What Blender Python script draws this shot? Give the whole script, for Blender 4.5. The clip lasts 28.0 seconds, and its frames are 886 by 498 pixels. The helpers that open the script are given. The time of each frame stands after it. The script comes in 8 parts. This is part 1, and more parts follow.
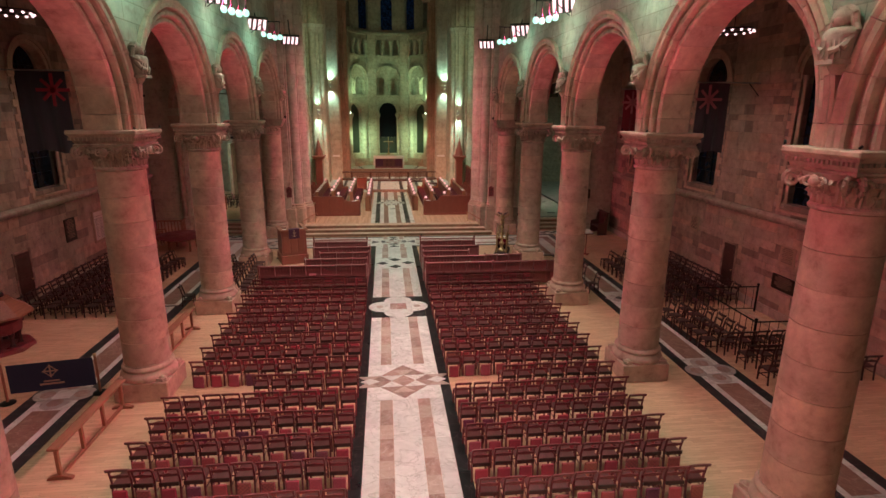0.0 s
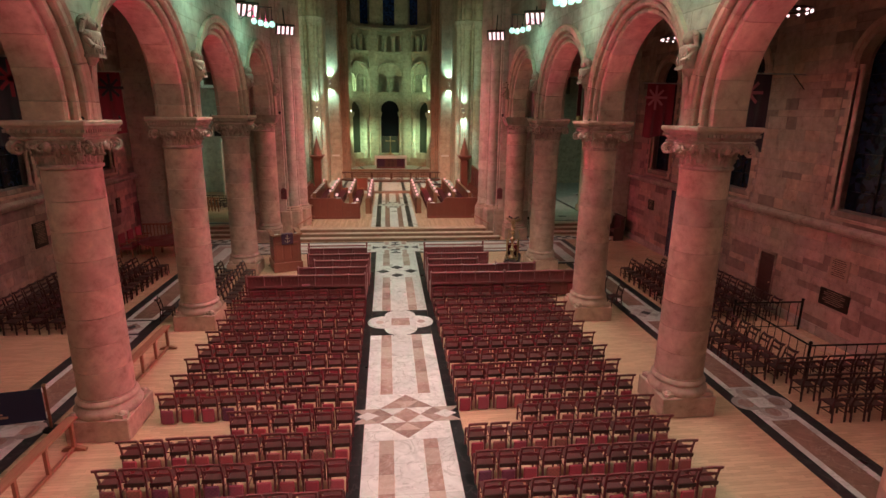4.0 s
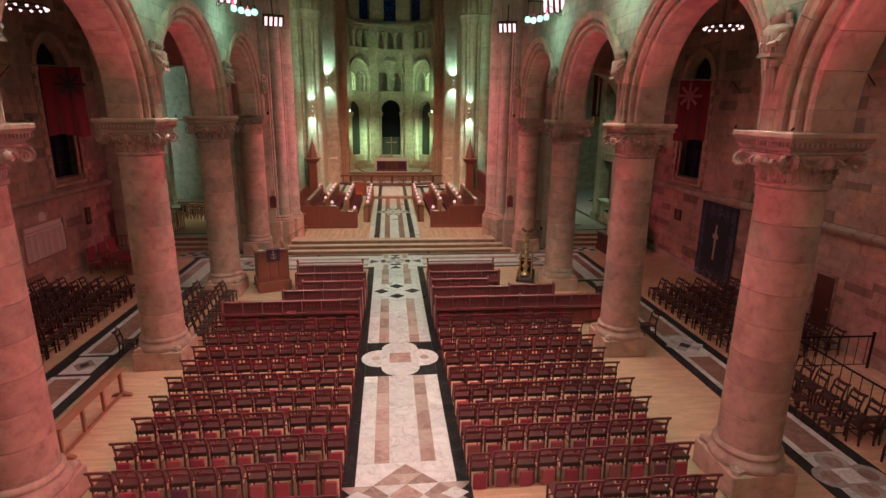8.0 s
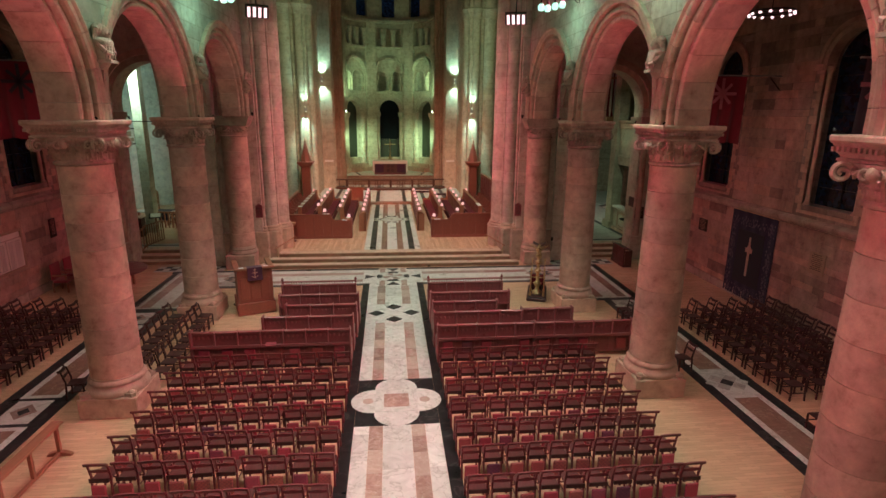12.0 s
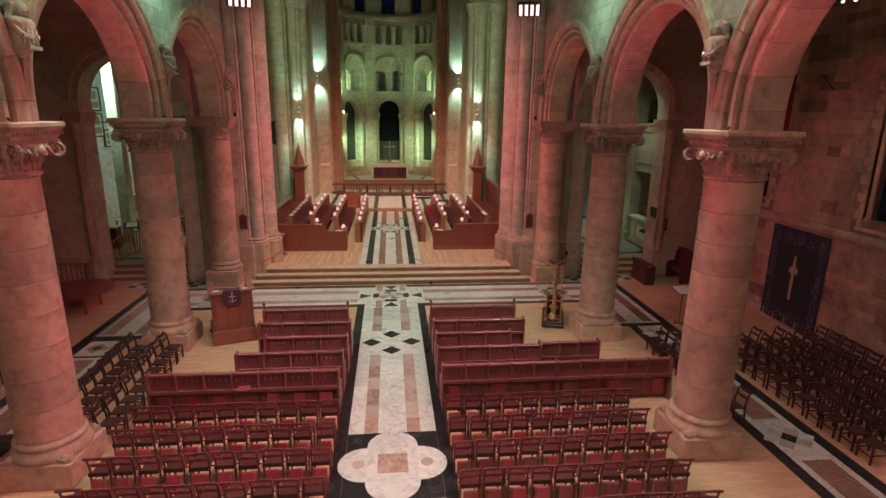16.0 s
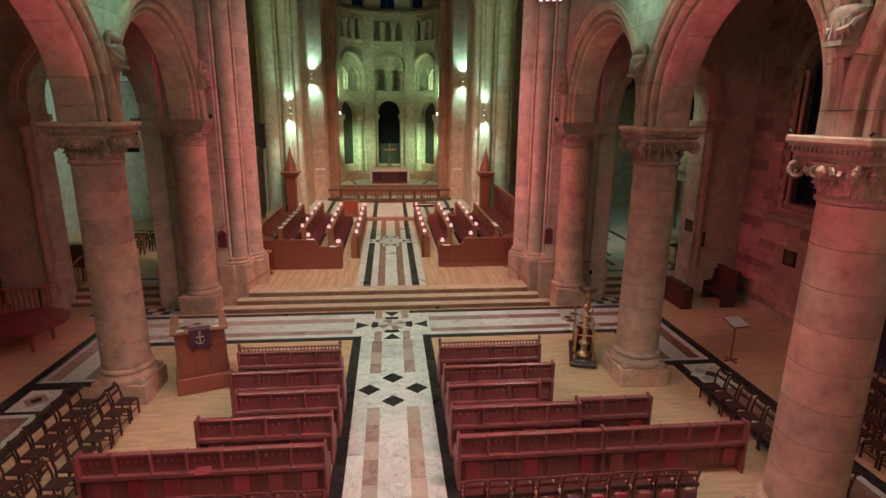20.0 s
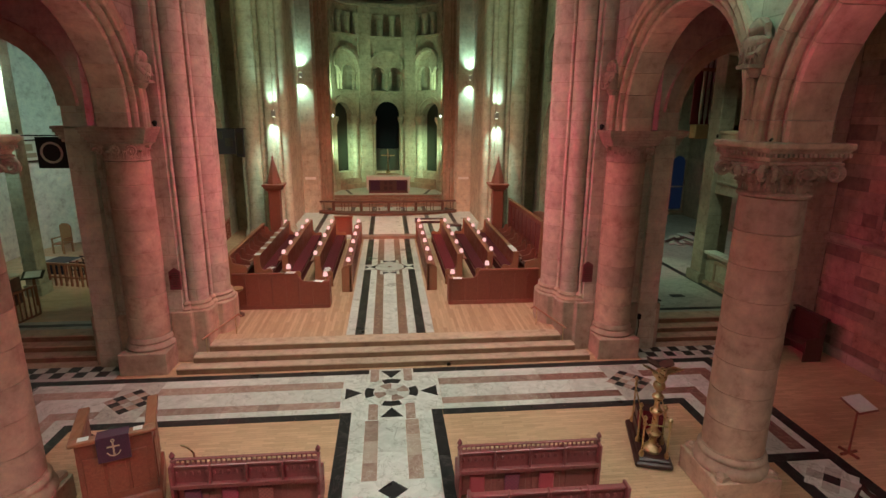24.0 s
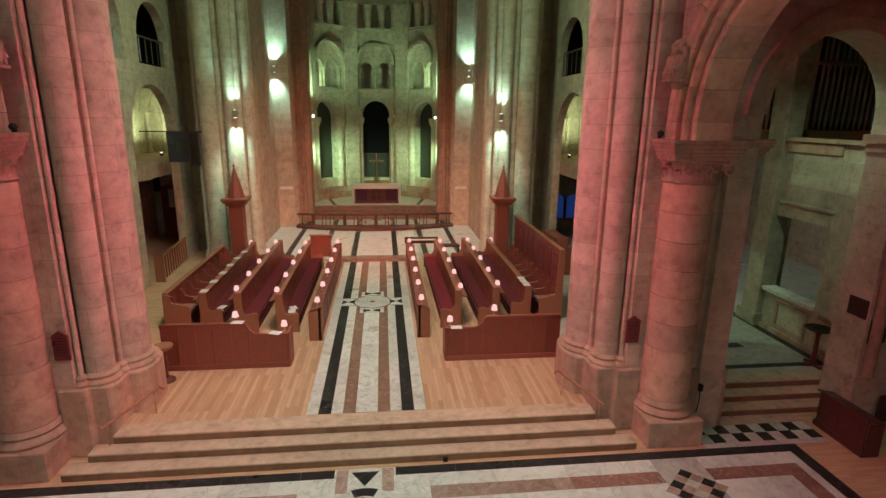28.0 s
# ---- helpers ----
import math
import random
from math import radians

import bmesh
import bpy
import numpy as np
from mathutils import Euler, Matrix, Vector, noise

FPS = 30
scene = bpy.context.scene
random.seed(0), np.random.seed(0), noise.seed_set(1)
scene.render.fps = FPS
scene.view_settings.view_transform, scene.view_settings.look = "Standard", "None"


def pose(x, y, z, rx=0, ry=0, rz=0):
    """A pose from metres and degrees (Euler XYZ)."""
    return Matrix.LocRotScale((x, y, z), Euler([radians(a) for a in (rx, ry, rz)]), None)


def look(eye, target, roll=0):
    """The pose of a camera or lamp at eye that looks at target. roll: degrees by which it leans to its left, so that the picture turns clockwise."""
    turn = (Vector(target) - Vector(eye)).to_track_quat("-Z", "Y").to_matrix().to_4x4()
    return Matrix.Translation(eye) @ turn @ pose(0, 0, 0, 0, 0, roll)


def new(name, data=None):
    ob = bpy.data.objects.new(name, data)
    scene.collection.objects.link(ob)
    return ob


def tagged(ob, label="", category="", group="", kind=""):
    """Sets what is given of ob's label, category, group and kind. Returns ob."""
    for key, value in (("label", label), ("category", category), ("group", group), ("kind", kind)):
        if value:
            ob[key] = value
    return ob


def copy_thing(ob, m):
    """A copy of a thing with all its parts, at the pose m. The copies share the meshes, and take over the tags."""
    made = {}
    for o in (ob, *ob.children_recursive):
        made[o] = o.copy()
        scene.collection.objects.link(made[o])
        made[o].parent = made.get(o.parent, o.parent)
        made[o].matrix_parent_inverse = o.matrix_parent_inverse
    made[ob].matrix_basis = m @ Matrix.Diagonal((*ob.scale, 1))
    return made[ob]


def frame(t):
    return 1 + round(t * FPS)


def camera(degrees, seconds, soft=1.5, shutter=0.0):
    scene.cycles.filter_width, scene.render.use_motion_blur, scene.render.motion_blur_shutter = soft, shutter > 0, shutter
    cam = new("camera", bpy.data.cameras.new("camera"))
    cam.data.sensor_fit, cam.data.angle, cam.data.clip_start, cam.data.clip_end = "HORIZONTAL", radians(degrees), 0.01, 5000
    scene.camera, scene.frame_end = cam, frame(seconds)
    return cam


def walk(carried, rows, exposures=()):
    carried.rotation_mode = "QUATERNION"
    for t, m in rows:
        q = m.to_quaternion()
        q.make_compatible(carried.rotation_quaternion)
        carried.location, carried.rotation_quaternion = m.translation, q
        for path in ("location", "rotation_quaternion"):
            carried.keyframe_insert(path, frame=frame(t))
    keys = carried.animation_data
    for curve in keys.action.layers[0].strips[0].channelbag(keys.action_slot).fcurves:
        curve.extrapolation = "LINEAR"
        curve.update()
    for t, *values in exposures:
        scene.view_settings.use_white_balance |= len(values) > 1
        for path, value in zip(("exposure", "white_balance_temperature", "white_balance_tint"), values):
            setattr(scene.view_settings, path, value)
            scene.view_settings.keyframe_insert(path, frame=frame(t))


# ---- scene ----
cam = camera(79.5, 28.0)
PATH = [
    (0, (-0.388, -18.582, 6.977), (-0.178, -16.658, 6.476), 0.5),
    (1, (-0.352, -17.984, 6.93), (-0.143, -16.059, 6.428), 0.6),
    (2, (-0.34, -17.493, 6.881), (-0.133, -15.568, 6.379), 0.6),
    (3, (-0.337, -17.04, 6.836), (-0.132, -15.114, 6.335), 0.6),
    (3.5, (-0.363, -16.796, 6.766), (-0.158, -14.87, 6.268), 0.7),
    (5.5, (-0.375, -15.892, 6.73), (-0.173, -13.966, 6.229), 0.6),
    (6, (-0.342, -15.586, 6.728), (-0.142, -13.66, 6.227), 0.7),
    (7, (-0.28, -14.816, 6.752), (-0.083, -12.889, 6.253), 0.7),
    (8, (-0.239, -13.931, 6.757), (-0.042, -12.005, 6.258), 0.7),
    (9, (-0.193, -13.192, 6.778), (0.004, -11.265, 6.279), 0.6),
    (10, (-0.156, -12.549, 6.796), (0.042, -10.622, 6.297), 0.6),
    (11, (-0.123, -12.072, 6.768), (0.075, -10.145, 6.27), 0.7),
    (12, (-0.09, -11.65, 6.743), (0.106, -9.723, 6.246), 0.6),
    (12.5, (-0.076, -11.429, 6.767), (0.119, -9.502, 6.27), 0.6),
    (14.5, (-0.029, -10.183, 6.797), (0.163, -8.255, 6.3), 0.5),
    (15, (-0.03, -9.864, 6.757), (0.164, -7.936, 6.263), 0.7),
    (16, (0.006, -9.301, 6.74), (0.201, -7.373, 6.247), 0.8),
    (17, (0.073, -8.712, 6.77), (0.267, -6.784, 6.276), 0.7),
    (18, (0.074, -8.075, 6.737), (0.266, -6.146, 6.245), 0.6),
    (19, (0.023, -7.333, 6.731), (0.218, -5.404, 6.239), 0.6),
    (20, (-0.006, -6.514, 6.753), (0.189, -4.586, 6.262), 0.6),
    (21, (-0.04, -5.633, 6.84), (0.157, -3.704, 6.348), 0.7),
    (21.5, (-0.047, -5.186, 6.871), (0.151, -3.257, 6.379), 0.6),
    (23.5, (-0.042, -2.991, 6.866), (0.159, -1.062, 6.376), 0.8),
    (24, (-0.005, -2.366, 6.887), (0.196, -0.437, 6.397), 0.6),
    (25, (0.051, -1.127, 6.921), (0.256, 0.801, 6.43), 0.8),
    (26, (0.133, -0.01, 6.92), (0.344, 1.917, 6.427), 0.7),
    (27, (0.263, 1.016, 6.898), (0.479, 2.943, 6.409), 0.8),
    (28, (0.429, 1.852, 6.903), (0.649, 3.779, 6.416), 0.8),
]
walk(cam, [(t, look(eye, target, roll)) for t, eye, target, roll in PATH])

# ---- light and sky ----
scene.view_settings.exposure = 0.0
world = bpy.data.worlds.new("night_sky")
scene.world = world
world.use_nodes = True
world.node_tree.nodes["Background"].inputs[0].default_value = (0.02, 0.03, 0.06, 1)
world.node_tree.nodes["Background"].inputs[1].default_value = 0.3


def lamp(name, kind, m, power, color, **kw):
    data = bpy.data.lights.new(name, kind)
    data.energy, data.color = power, color
    if "size" in kw:
        if kind == "AREA":
            data.shape, data.size, data.size_y = "RECTANGLE", kw["size"][0], kw["size"][1]
        else:
            data.shadow_soft_size = kw["size"]
    if kind == "SPOT":
        data.spot_size, data.spot_blend = radians(kw.get("cone", 90)), kw.get("blend", 0.6)
    if kind == "AREA" and "spread" in kw:
        data.spread = radians(kw["spread"])
    ob = new(name, data)
    ob.matrix_world = m
    return ob


COLS_R = [-17.35, -11.53, -5.71, 0.12, 5.93]     # column rows along the nave
COLS_L = [-17.2, -11.38, -5.55, 0.27, 6.05]
CX = 6.42
WX = 13.12
COOLW = (0.88, 1.0, 0.88)
GREENW = (0.50, 1.0, 0.84)
APSEW = (0.54, 1.0, 0.56)
RED = (1.0, 0.075, 0.23)

# lamp clusters (white, shining down) and flood panels (red, across the nave) on the arcade walls
for side, cols in ((1, COLS_R), (-1, COLS_L)):
    for y in cols:
        lamp("cluster_light", "SPOT", look((side * 4.95, y, 9.74), (side * 1.0, y + (0.1 if y < -1 else 1.4 if y < 5 else 3.0), 0 if y < 5 else 1.0)), (820 if side > 0 else 760) * (1.04 if y < -1 else 1.62 if y < 5 else 0.92), COOLW, size=0.16, cone=96 if y < 5 else 84, blend=0.9)
        lamp("cluster_glow", "POINT", Matrix.Translation((side * 4.95, y, 9.74)), 72, (0.42, 1.0, 0.76), size=0.2)
    for y in cols + [11.75]:
        lamp("flood_light", "AREA", look((side * (5.5 if y < 10 else 5.0), y - (0.02 if y < 10 else 0.6), 10.33), (-side * (5.8 if side > 0 else 6.2), y + 1.0, 0.0 if side > 0 else 4.4) if y < 5 else (-side * 4.9, 13.0, 4.8)), (185 if side > 0 else 138) if y < 5 else 66 if side > 0 else 78, RED, size=(0.5, 0.35), spread=86 if y < 5 else 64)
    # assumed small red spotlights, added on the column capitals to redden the arches
    for y in cols:
        for d in (-1, 1):
            lamp("capital_light", "SPOT", look((side * 5.70, y + d * 0.67, 6.66), (side * 6.6, y + d * 2.75, 9.3)), 80, RED, size=0.05, cone=74 if y > 5 and d > 0 and side > 0 else 92, blend=1.0)
    # aisle lamps
    for y in (-9.0, -3.1, 2.15):
        lamp("aisle_light", "AREA", look((side * 9.7, y, 9.2), (side * 9.7, y, 0)), 38 if side > 0 else 44, (1.0, 0.84, 0.74), size=(0.9, 0.9), spread=140)
    # wall lights on the choir piers, up and down
    for x, y, z, e in ((5.42, 24.62, 6.85, 300), (5.10, 31.66, 9.1, 430)):
        for d in (-1, 1):
            lamp("pier_light", "SPOT", look((side * x, y, z + d * 0.24), (side * (x - 0.02), y + 0.30, z + d * 2.2)), e, GREENW, size=0.06, cone=84, blend=1.0)
    # apse lights behind the sanctuary arch
    lamp("apse_light", "AREA", look((side * 3.5, 34.85, 6.75), (-side * 0.4, 38.6, 2.0)), 26, APSEW, size=(0.3, 0.4), spread=140)
    lamp("apse_low_light", "AREA", look((side * 3.62, 35.3, 4.9), (side * 2.72, 39.4, 3.8)), 46, APSEW, size=(0.25, 0.25), spread=62)
    lamp("apse_side_light", "AREA", look((side * 3.62, 35.3, 8.0), (side * 2.7, 39.6, 10.2)), 32, APSEW, size=(0.2, 0.3), spread=80)
    lamp("recess_light", "POINT", Matrix.Translation((side * 4.05, 38.55, 8.85)), 26, APSEW, size=0.05)
    lamp("gallery_light", "SPOT", look((side * 10.0, 28.8, 5.05), (side * 10.1, 29.3, 8)), 330, (0.78, 1.0, 0.55), size=0.05, cone=150, blend=0.8)
    # unseen red floods added behind the crossing piers, across the choir to the apse piers
    lamp("choir_flood_light", "AREA", look((side * 5.2, 14.55, 9.6), (-side * 4.9, 32.0, 0.8)), 120, (1.0, 0.15, 0.10), size=(0.5, 0.35), spread=50)
# choir
lamp("choir_light", "AREA", look((0, 12.8, 14.5), (0, 18.8, 0)), 390, (1.0, 0.85, 0.75), size=(3.0, 0.6), spread=102)
lamp("crossing_light", "AREA", look((0, 22.0, 15.2), (0, 28.8, 0.7)), 105, (0.95, 1.0, 0.82), size=(3.0, 0.6), spread=58)
for side in (-1, 1):
    lamp("choir_wall_light", "AREA", look((side * 1.5, 18.5, 15.5), (side * 8.3, 20.5, 7.5)), 190, (0.66, 1.0, 0.62), size=(0.5, 0.5), spread=110)
lamp("chapel_light", "AREA", look((-12.2, 15.0, 8.6), (-15.0, 23.0, 5.2)), 180, (0.58, 1.0, 0.84), size=(0.5, 0.5), spread=120)
lamp("transept_light", "AREA", look((9.6, 13.35, 8.95), (12.6, 16.0, 0.5)), 22, (0.70, 1.0, 0.72), size=(0.5, 0.3), spread=100)
lamp("transept_back_light", "AREA", look((15.4, 21.4, 9.0), (14.6, 22.6, 0.5)), 80, (0.66, 1.0, 0.80), size=(0.5, 0.5), spread=160)

# ---- materials ----


def nodes_of(name):
    m = bpy.data.materials.new(name)
    m.use_nodes = True
    nt = m.node_tree
    return m, nt, nt.nodes["Principled BSDF"]


def add(nt, kind, **kw):
    n = nt.nodes.new(kind)
    for k, v in kw.items():
        n.inputs[k.replace("_", " ")].default_value = v
    return n


def coords(nt, scale=(1, 1, 1), space="Object"):
    tc = nt.nodes.new("ShaderNodeTexCoord")
    mp = nt.nodes.new("ShaderNodeMapping")
    mp.inputs["Scale"].default_value = scale
    if space == "World":
        g = nt.nodes.new("ShaderNodeNewGeometry")
        nt.links.new(g.outputs["Position"], mp.inputs[0])
    else:
        nt.links.new(tc.outputs[space], mp.inputs[0])
    return mp.outputs[0]


def ramp(nt, fac, stops):
    r = nt.nodes.new("ShaderNodeValToRGB")
    e = r.color_ramp.elements
    while len(e) < len(stops):
        e.new(0.5)
    for el, (p, c) in zip(e, stops):
        el.position, el.color = p, (*c, 1)
    nt.links.new(fac, r.inputs[0])
    return r.outputs[0]


def mix(nt, fac, a, b, mode="MIX"):
    n = nt.nodes.new("ShaderNodeMix")
    n.data_type, n.blend_type = "RGBA", mode
    for sock, v in ((0, fac), (6, a), (7, b)):
        if isinstance(v, (int, float)):
            n.inputs[sock].default_value = v
        elif isinstance(v, tuple):
            n.inputs[sock].default_value = (*v, 1)
        else:
            nt.links.new(v, n.inputs[sock])
    return n.outputs[2]


def bump(nt, bsdf, height, strength, dist=0.01):
    b = nt.nodes.new("ShaderNodeBump")
    b.inputs["Strength"].default_value, b.inputs["Distance"].default_value = strength, dist
    nt.links.new(height, b.inputs["Height"])
    nt.links.new(b.outputs[0], bsdf.inputs["Normal"])


def noise_tex(nt, vec, scale, detail=5.0, rough=0.6, dist=0.0):
    n = add(nt, "ShaderNodeTexNoise", Scale=scale, Detail=detail, Roughness=rough, Distortion=dist)
    nt.links.new(vec, n.inputs["Vector"])
    return n.outputs[0]


def random_shift(nt):
    """Position moved by a random amount for each object, so that no two pieces look alike."""
    oi = nt.nodes.new("ShaderNodeObjectInfo")
    g = nt.nodes.new("ShaderNodeNewGeometry")
    mul = add(nt, "ShaderNodeMath")
    mul.operation = "MULTIPLY"
    mul.inputs[1].default_value = 61.0
    nt.links.new(oi.outputs["Random"], mul.inputs[0])
    va = nt.nodes.new("ShaderNodeVectorMath")
    va.operation = "ADD"
    nt.links.new(g.outputs["Position"], va.inputs[0])
    nt.links.new(mul.outputs[0], va.inputs[1])
    return va.outputs[0], oi.outputs["Random"]


def stone(name, a, b, rough=0.85, course=None, vary=0.10, stain=0.25, joint=0.60, carve=0.0, island=False, odd=0.0):
    """Dressed stone: cloudy colour, stains, fine grain; course=(length, height): joints of a coursed wall."""
    m, nt, bsdf = nodes_of(name)
    pos, rnd = random_shift(nt)
    if island:
        gi = nt.nodes.new("ShaderNodeNewGeometry")
        rnd = gi.outputs["Random Per Island"]
    wpos = coords(nt, space="World")
    big = noise_tex(nt, pos, 0.9, 4, 0.6)
    col = ramp(nt, big, [(0.30, a), (0.70, b)])
    st = noise_tex(nt, coords(nt, (1.0, 1.0, 0.35), "World"), 0.55, 6, 0.7, 0.4)
    dark = tuple(c * (1 - stain * 1.6) for c in a)
    col = mix(nt, ramp(nt, st, [(0.48, (0, 0, 0)), (0.75, (stain * 2, stain * 2, stain * 2))]), col, dark)
    hue = ramp(nt, rnd, [(0.0, tuple(1 - vary for _ in range(3))), (1.0, (1.0 + vary * 0.4, 1.0, 1.0 - vary * 0.3))])
    col = mix(nt, 1.0, col, hue, "MULTIPLY")
    if odd:
        # some blocks much darker, some greyer than their neighbours
        col = mix(nt, odd, col, mix(nt, 1.0, col, ramp(nt, rnd, [(0.0, (0.40, 0.33, 0.30)), (0.13, (0.50, 0.42, 0.38)), (0.15, (1.0, 0.94, 0.90)), (0.55, (1.08, 1.0, 0.92)), (0.57, (0.80, 0.82, 0.76)), (0.74, (0.86, 0.86, 0.80)), (0.76, (1.0, 0.80, 0.70)), (1.0, (1.16, 1.02, 0.92))]), "MULTIPLY"))
    mid = noise_tex(nt, pos, 3.4, 6, 0.74, 0.15)
    col = mix(nt, 1.0, col, ramp(nt, mid, [(0.30, (0.66, 0.56, 0.53)), (0.45, (0.94, 0.91, 0.89)), (0.56, (1.06, 1.04, 1.01)), (0.72, (1.28, 1.19, 1.08))]), "MULTIPLY")
    fine = noise_tex(nt, wpos, 38, 4, 0.7)
    height = fine
    if course:
        sw = nt.nodes.new("ShaderNodeCombineXYZ")
        sp = nt.nodes.new("ShaderNodeSeparateXYZ")
        nt.links.new(wpos, sp.inputs[0])
        ad = nt.nodes.new("ShaderNodeMath")
        ad.operation = "ADD"
        nt.links.new(sp.outputs[0], ad.inputs[0])
        nt.links.new(sp.outputs[1], ad.inputs[1])
        nt.links.new(ad.outputs[0], sw.inputs[0])
        nt.links.new(sp.outputs[2], sw.inputs[1])
        br = add(nt, "ShaderNodeTexBrick", Scale=1.0, Mortar_Size=0.012, Mortar_Smooth=0.3, Brick_Width=course[0], Row_Height=course[1], Bias=0.0)
        br.inputs["Color1"].default_value = (1, 1, 1, 1)
        br.inputs["Color2"].default_value = (1 - vary * 2.6, 1 - vary * 2.8, 1 - vary * 3.0, 1)
        br.inputs["Mortar"].default_value = (joint, joint * 0.95, joint * 0.9, 1)
        nt.links.new(sw.outputs[0], br.inputs["Vector"])
        col = mix(nt, 1.0, col, br.outputs["Color"], "MULTIPLY")
        hm = nt.nodes.new("ShaderNodeMath")
        hm.operation = "MULTIPLY_ADD"
        hm.inputs[1].default_value, hm.inputs[2].default_value = -3.0, 0.0
        nt.links.new(br.outputs["Fac"], hm.inputs[0])
        ad2 = nt.nodes.new("ShaderNodeMath")
        ad2.operation = "ADD"
        nt.links.new(hm.outputs[0], ad2.inputs[0])
        nt.links.new(fine, ad2.inputs[1])
        height = ad2.outputs[0]
    nt.links.new(col, bsdf.inputs["Base Color"])
    bsdf.inputs["Roughness"].default_value = rough
    if carve:
        cv = noise_tex(nt, wpos, 11, 3, 0.5, 0.8)
        mm = nt.nodes.new("ShaderNodeMath")
        mm.operation = "MULTIPLY_ADD"
        mm.inputs[1].default_value = 5.0
        nt.links.new(cv, mm.inputs[0])
        nt.links.new(height, mm.inputs[2])
        height = mm.outputs[0]
    bump(nt, bsdf, height, 0.35 + carve, 0.006)
    return m


def timber(name, a, b, rough=0.42, grain=(14, 1.2, 14), vary=0.22, coat=0.0, spec=0.5):
    m, nt, bsdf = nodes_of(name)
    pos, rnd = random_shift(nt)
    mp = nt.nodes.new("ShaderNodeMapping")
    mp.inputs["Scale"].default_value = grain
    nt.links.new(pos, mp.inputs[0])
    g = noise_tex(nt, mp.outputs[0], 1.6, 6, 0.65, 1.2)
    col = ramp(nt, g, [(0.25, a), (0.75, b)])
    hue = ramp(nt, rnd, [(0.0, (1 - vary, 1 - vary, 1 - vary)), (1.0, (1.0, 1.0, 1.0))])
    col = mix(nt, 1.0, col, hue, "MULTIPLY")
    nt.links.new(col, bsdf.inputs["Base Color"])
    rr = ramp(nt, noise_tex(nt, pos, 3.0, 4), [(0.3, (rough - 0.1,) * 3), (0.7, (rough + 0.15,) * 3)])
    nt.links.new(rr, bsdf.inputs["Roughness"])
    bsdf.inputs["Coat Weight"].default_value = coat
    bsdf.inputs["Specular IOR Level"].default_value = spec
    bump(nt, bsdf, g, 0.15, 0.002)
    return m


def marble(name, a, b, vein, rough=0.22, scale=2.2, vary=0.12, vein_amt=0.55):
    m, nt, bsdf = nodes_of(name)
    pos, rnd = random_shift(nt)
    n1 = noise_tex(nt, pos, scale, 7, 0.62, 1.6)
    col = ramp(nt, n1, [(0.30, a), (0.68, b)])
    w = noise_tex(nt, pos, scale * 0.55, 4, 0.55, 1.4)
    vm = ramp(nt, w, [(0.475, (0, 0, 0)), (0.50, (vein_amt,) * 3), (0.515, (0, 0, 0))])
    col = mix(nt, vm, col, vein)
    hue = ramp(nt, rnd, [(0.0, (1 - vary, 1 - vary, 1 - vary)), (1.0, (1, 1, 1))])
    col = mix(nt, 1.0, col, hue, "MULTIPLY")
    nt.links.new(col, bsdf.inputs["Base Color"])
    wear = ramp(nt, noise_tex(nt, coords(nt, space="World"), 1.3, 5), [(0.3, (rough,) * 3), (0.7, (rough + 0.22,) * 3)])
    nt.links.new(wear, bsdf.inputs["Roughness"])
    return m


def cloth(name, a, b, rough=0.9, scale=55, sheen=0.2):
    m, nt, bsdf = nodes_of(name)
    pos, rnd = random_shift(nt)
    n = noise_tex(nt, pos, scale, 3, 0.7)
    col = ramp(nt, n, [(0.3, a), (0.7, b)])
    hue = ramp(nt, rnd, [(0.0, (0.62, 0.6, 0.62)), (0.55, (1, 1, 1)), (1.0, (1.12, 0.9, 0.9))])
    col = mix(nt, 1.0, col, hue, "MULTIPLY")
    nt.links.new(col, bsdf.inputs["Base Color"])
    bsdf.inputs["Roughness"].default_value = rough
    bsdf.inputs["Sheen Weight"].default_value = sheen
    bump(nt, bsdf, n, 0.3, 0.003)
    return m


def hassock_cloth():
    """Embroidered hassocks: red, wine and brown, some with a lattice or stripes."""
    m, nt, bsdf = nodes_of("hassock_cloth")
    oi = nt.nodes.new("ShaderNodeObjectInfo")
    base = ramp(nt, oi.outputs["Random"], [(0.0, (0.36, 0.05, 0.075)), (0.30, (0.48, 0.07, 0.10)), (0.55, (0.36, 0.11, 0.09)), (0.70, (0.54, 0.10, 0.13)), (0.86, (0.17, 0.05, 0.09)), (1.0, (0.50, 0.16, 0.11))])
    ch = nt.nodes.new("ShaderNodeTexChecker")
    ch.inputs["Scale"].default_value = 26.0
    nt.links.new(coords(nt, (1, 1, 1)), ch.inputs["Vector"])
    amt = ramp(nt, oi.outputs["Random"], [(0.0, (0, 0, 0)), (0.45, (0.0, 0.0, 0.0)), (0.5, (0.8, 0.8, 0.8)), (0.62, (0, 0, 0)), (0.9, (0.6, 0.6, 0.6))])
    pat = mix(nt, ch.outputs["Fac"], (1, 1, 1), (0.55, 0.6, 0.75))
    col = mix(nt, amt, base, mix(nt, 1.0, base, pat, "MULTIPLY"))
    n = noise_tex(nt, coords(nt, space="World"), 60, 3, 0.7)
    col = mix(nt, 1.0, col, ramp(nt, n, [(0.3, (0.75, 0.75, 0.75)), (0.7, (1.15, 1.15, 1.15))]), "MULTIPLY")
    nt.links.new(col, bsdf.inputs["Base Color"])
    bsdf.inputs["Roughness"].default_value = 0.9
    bump(nt, bsdf, n, 0.3, 0.003)
    return m


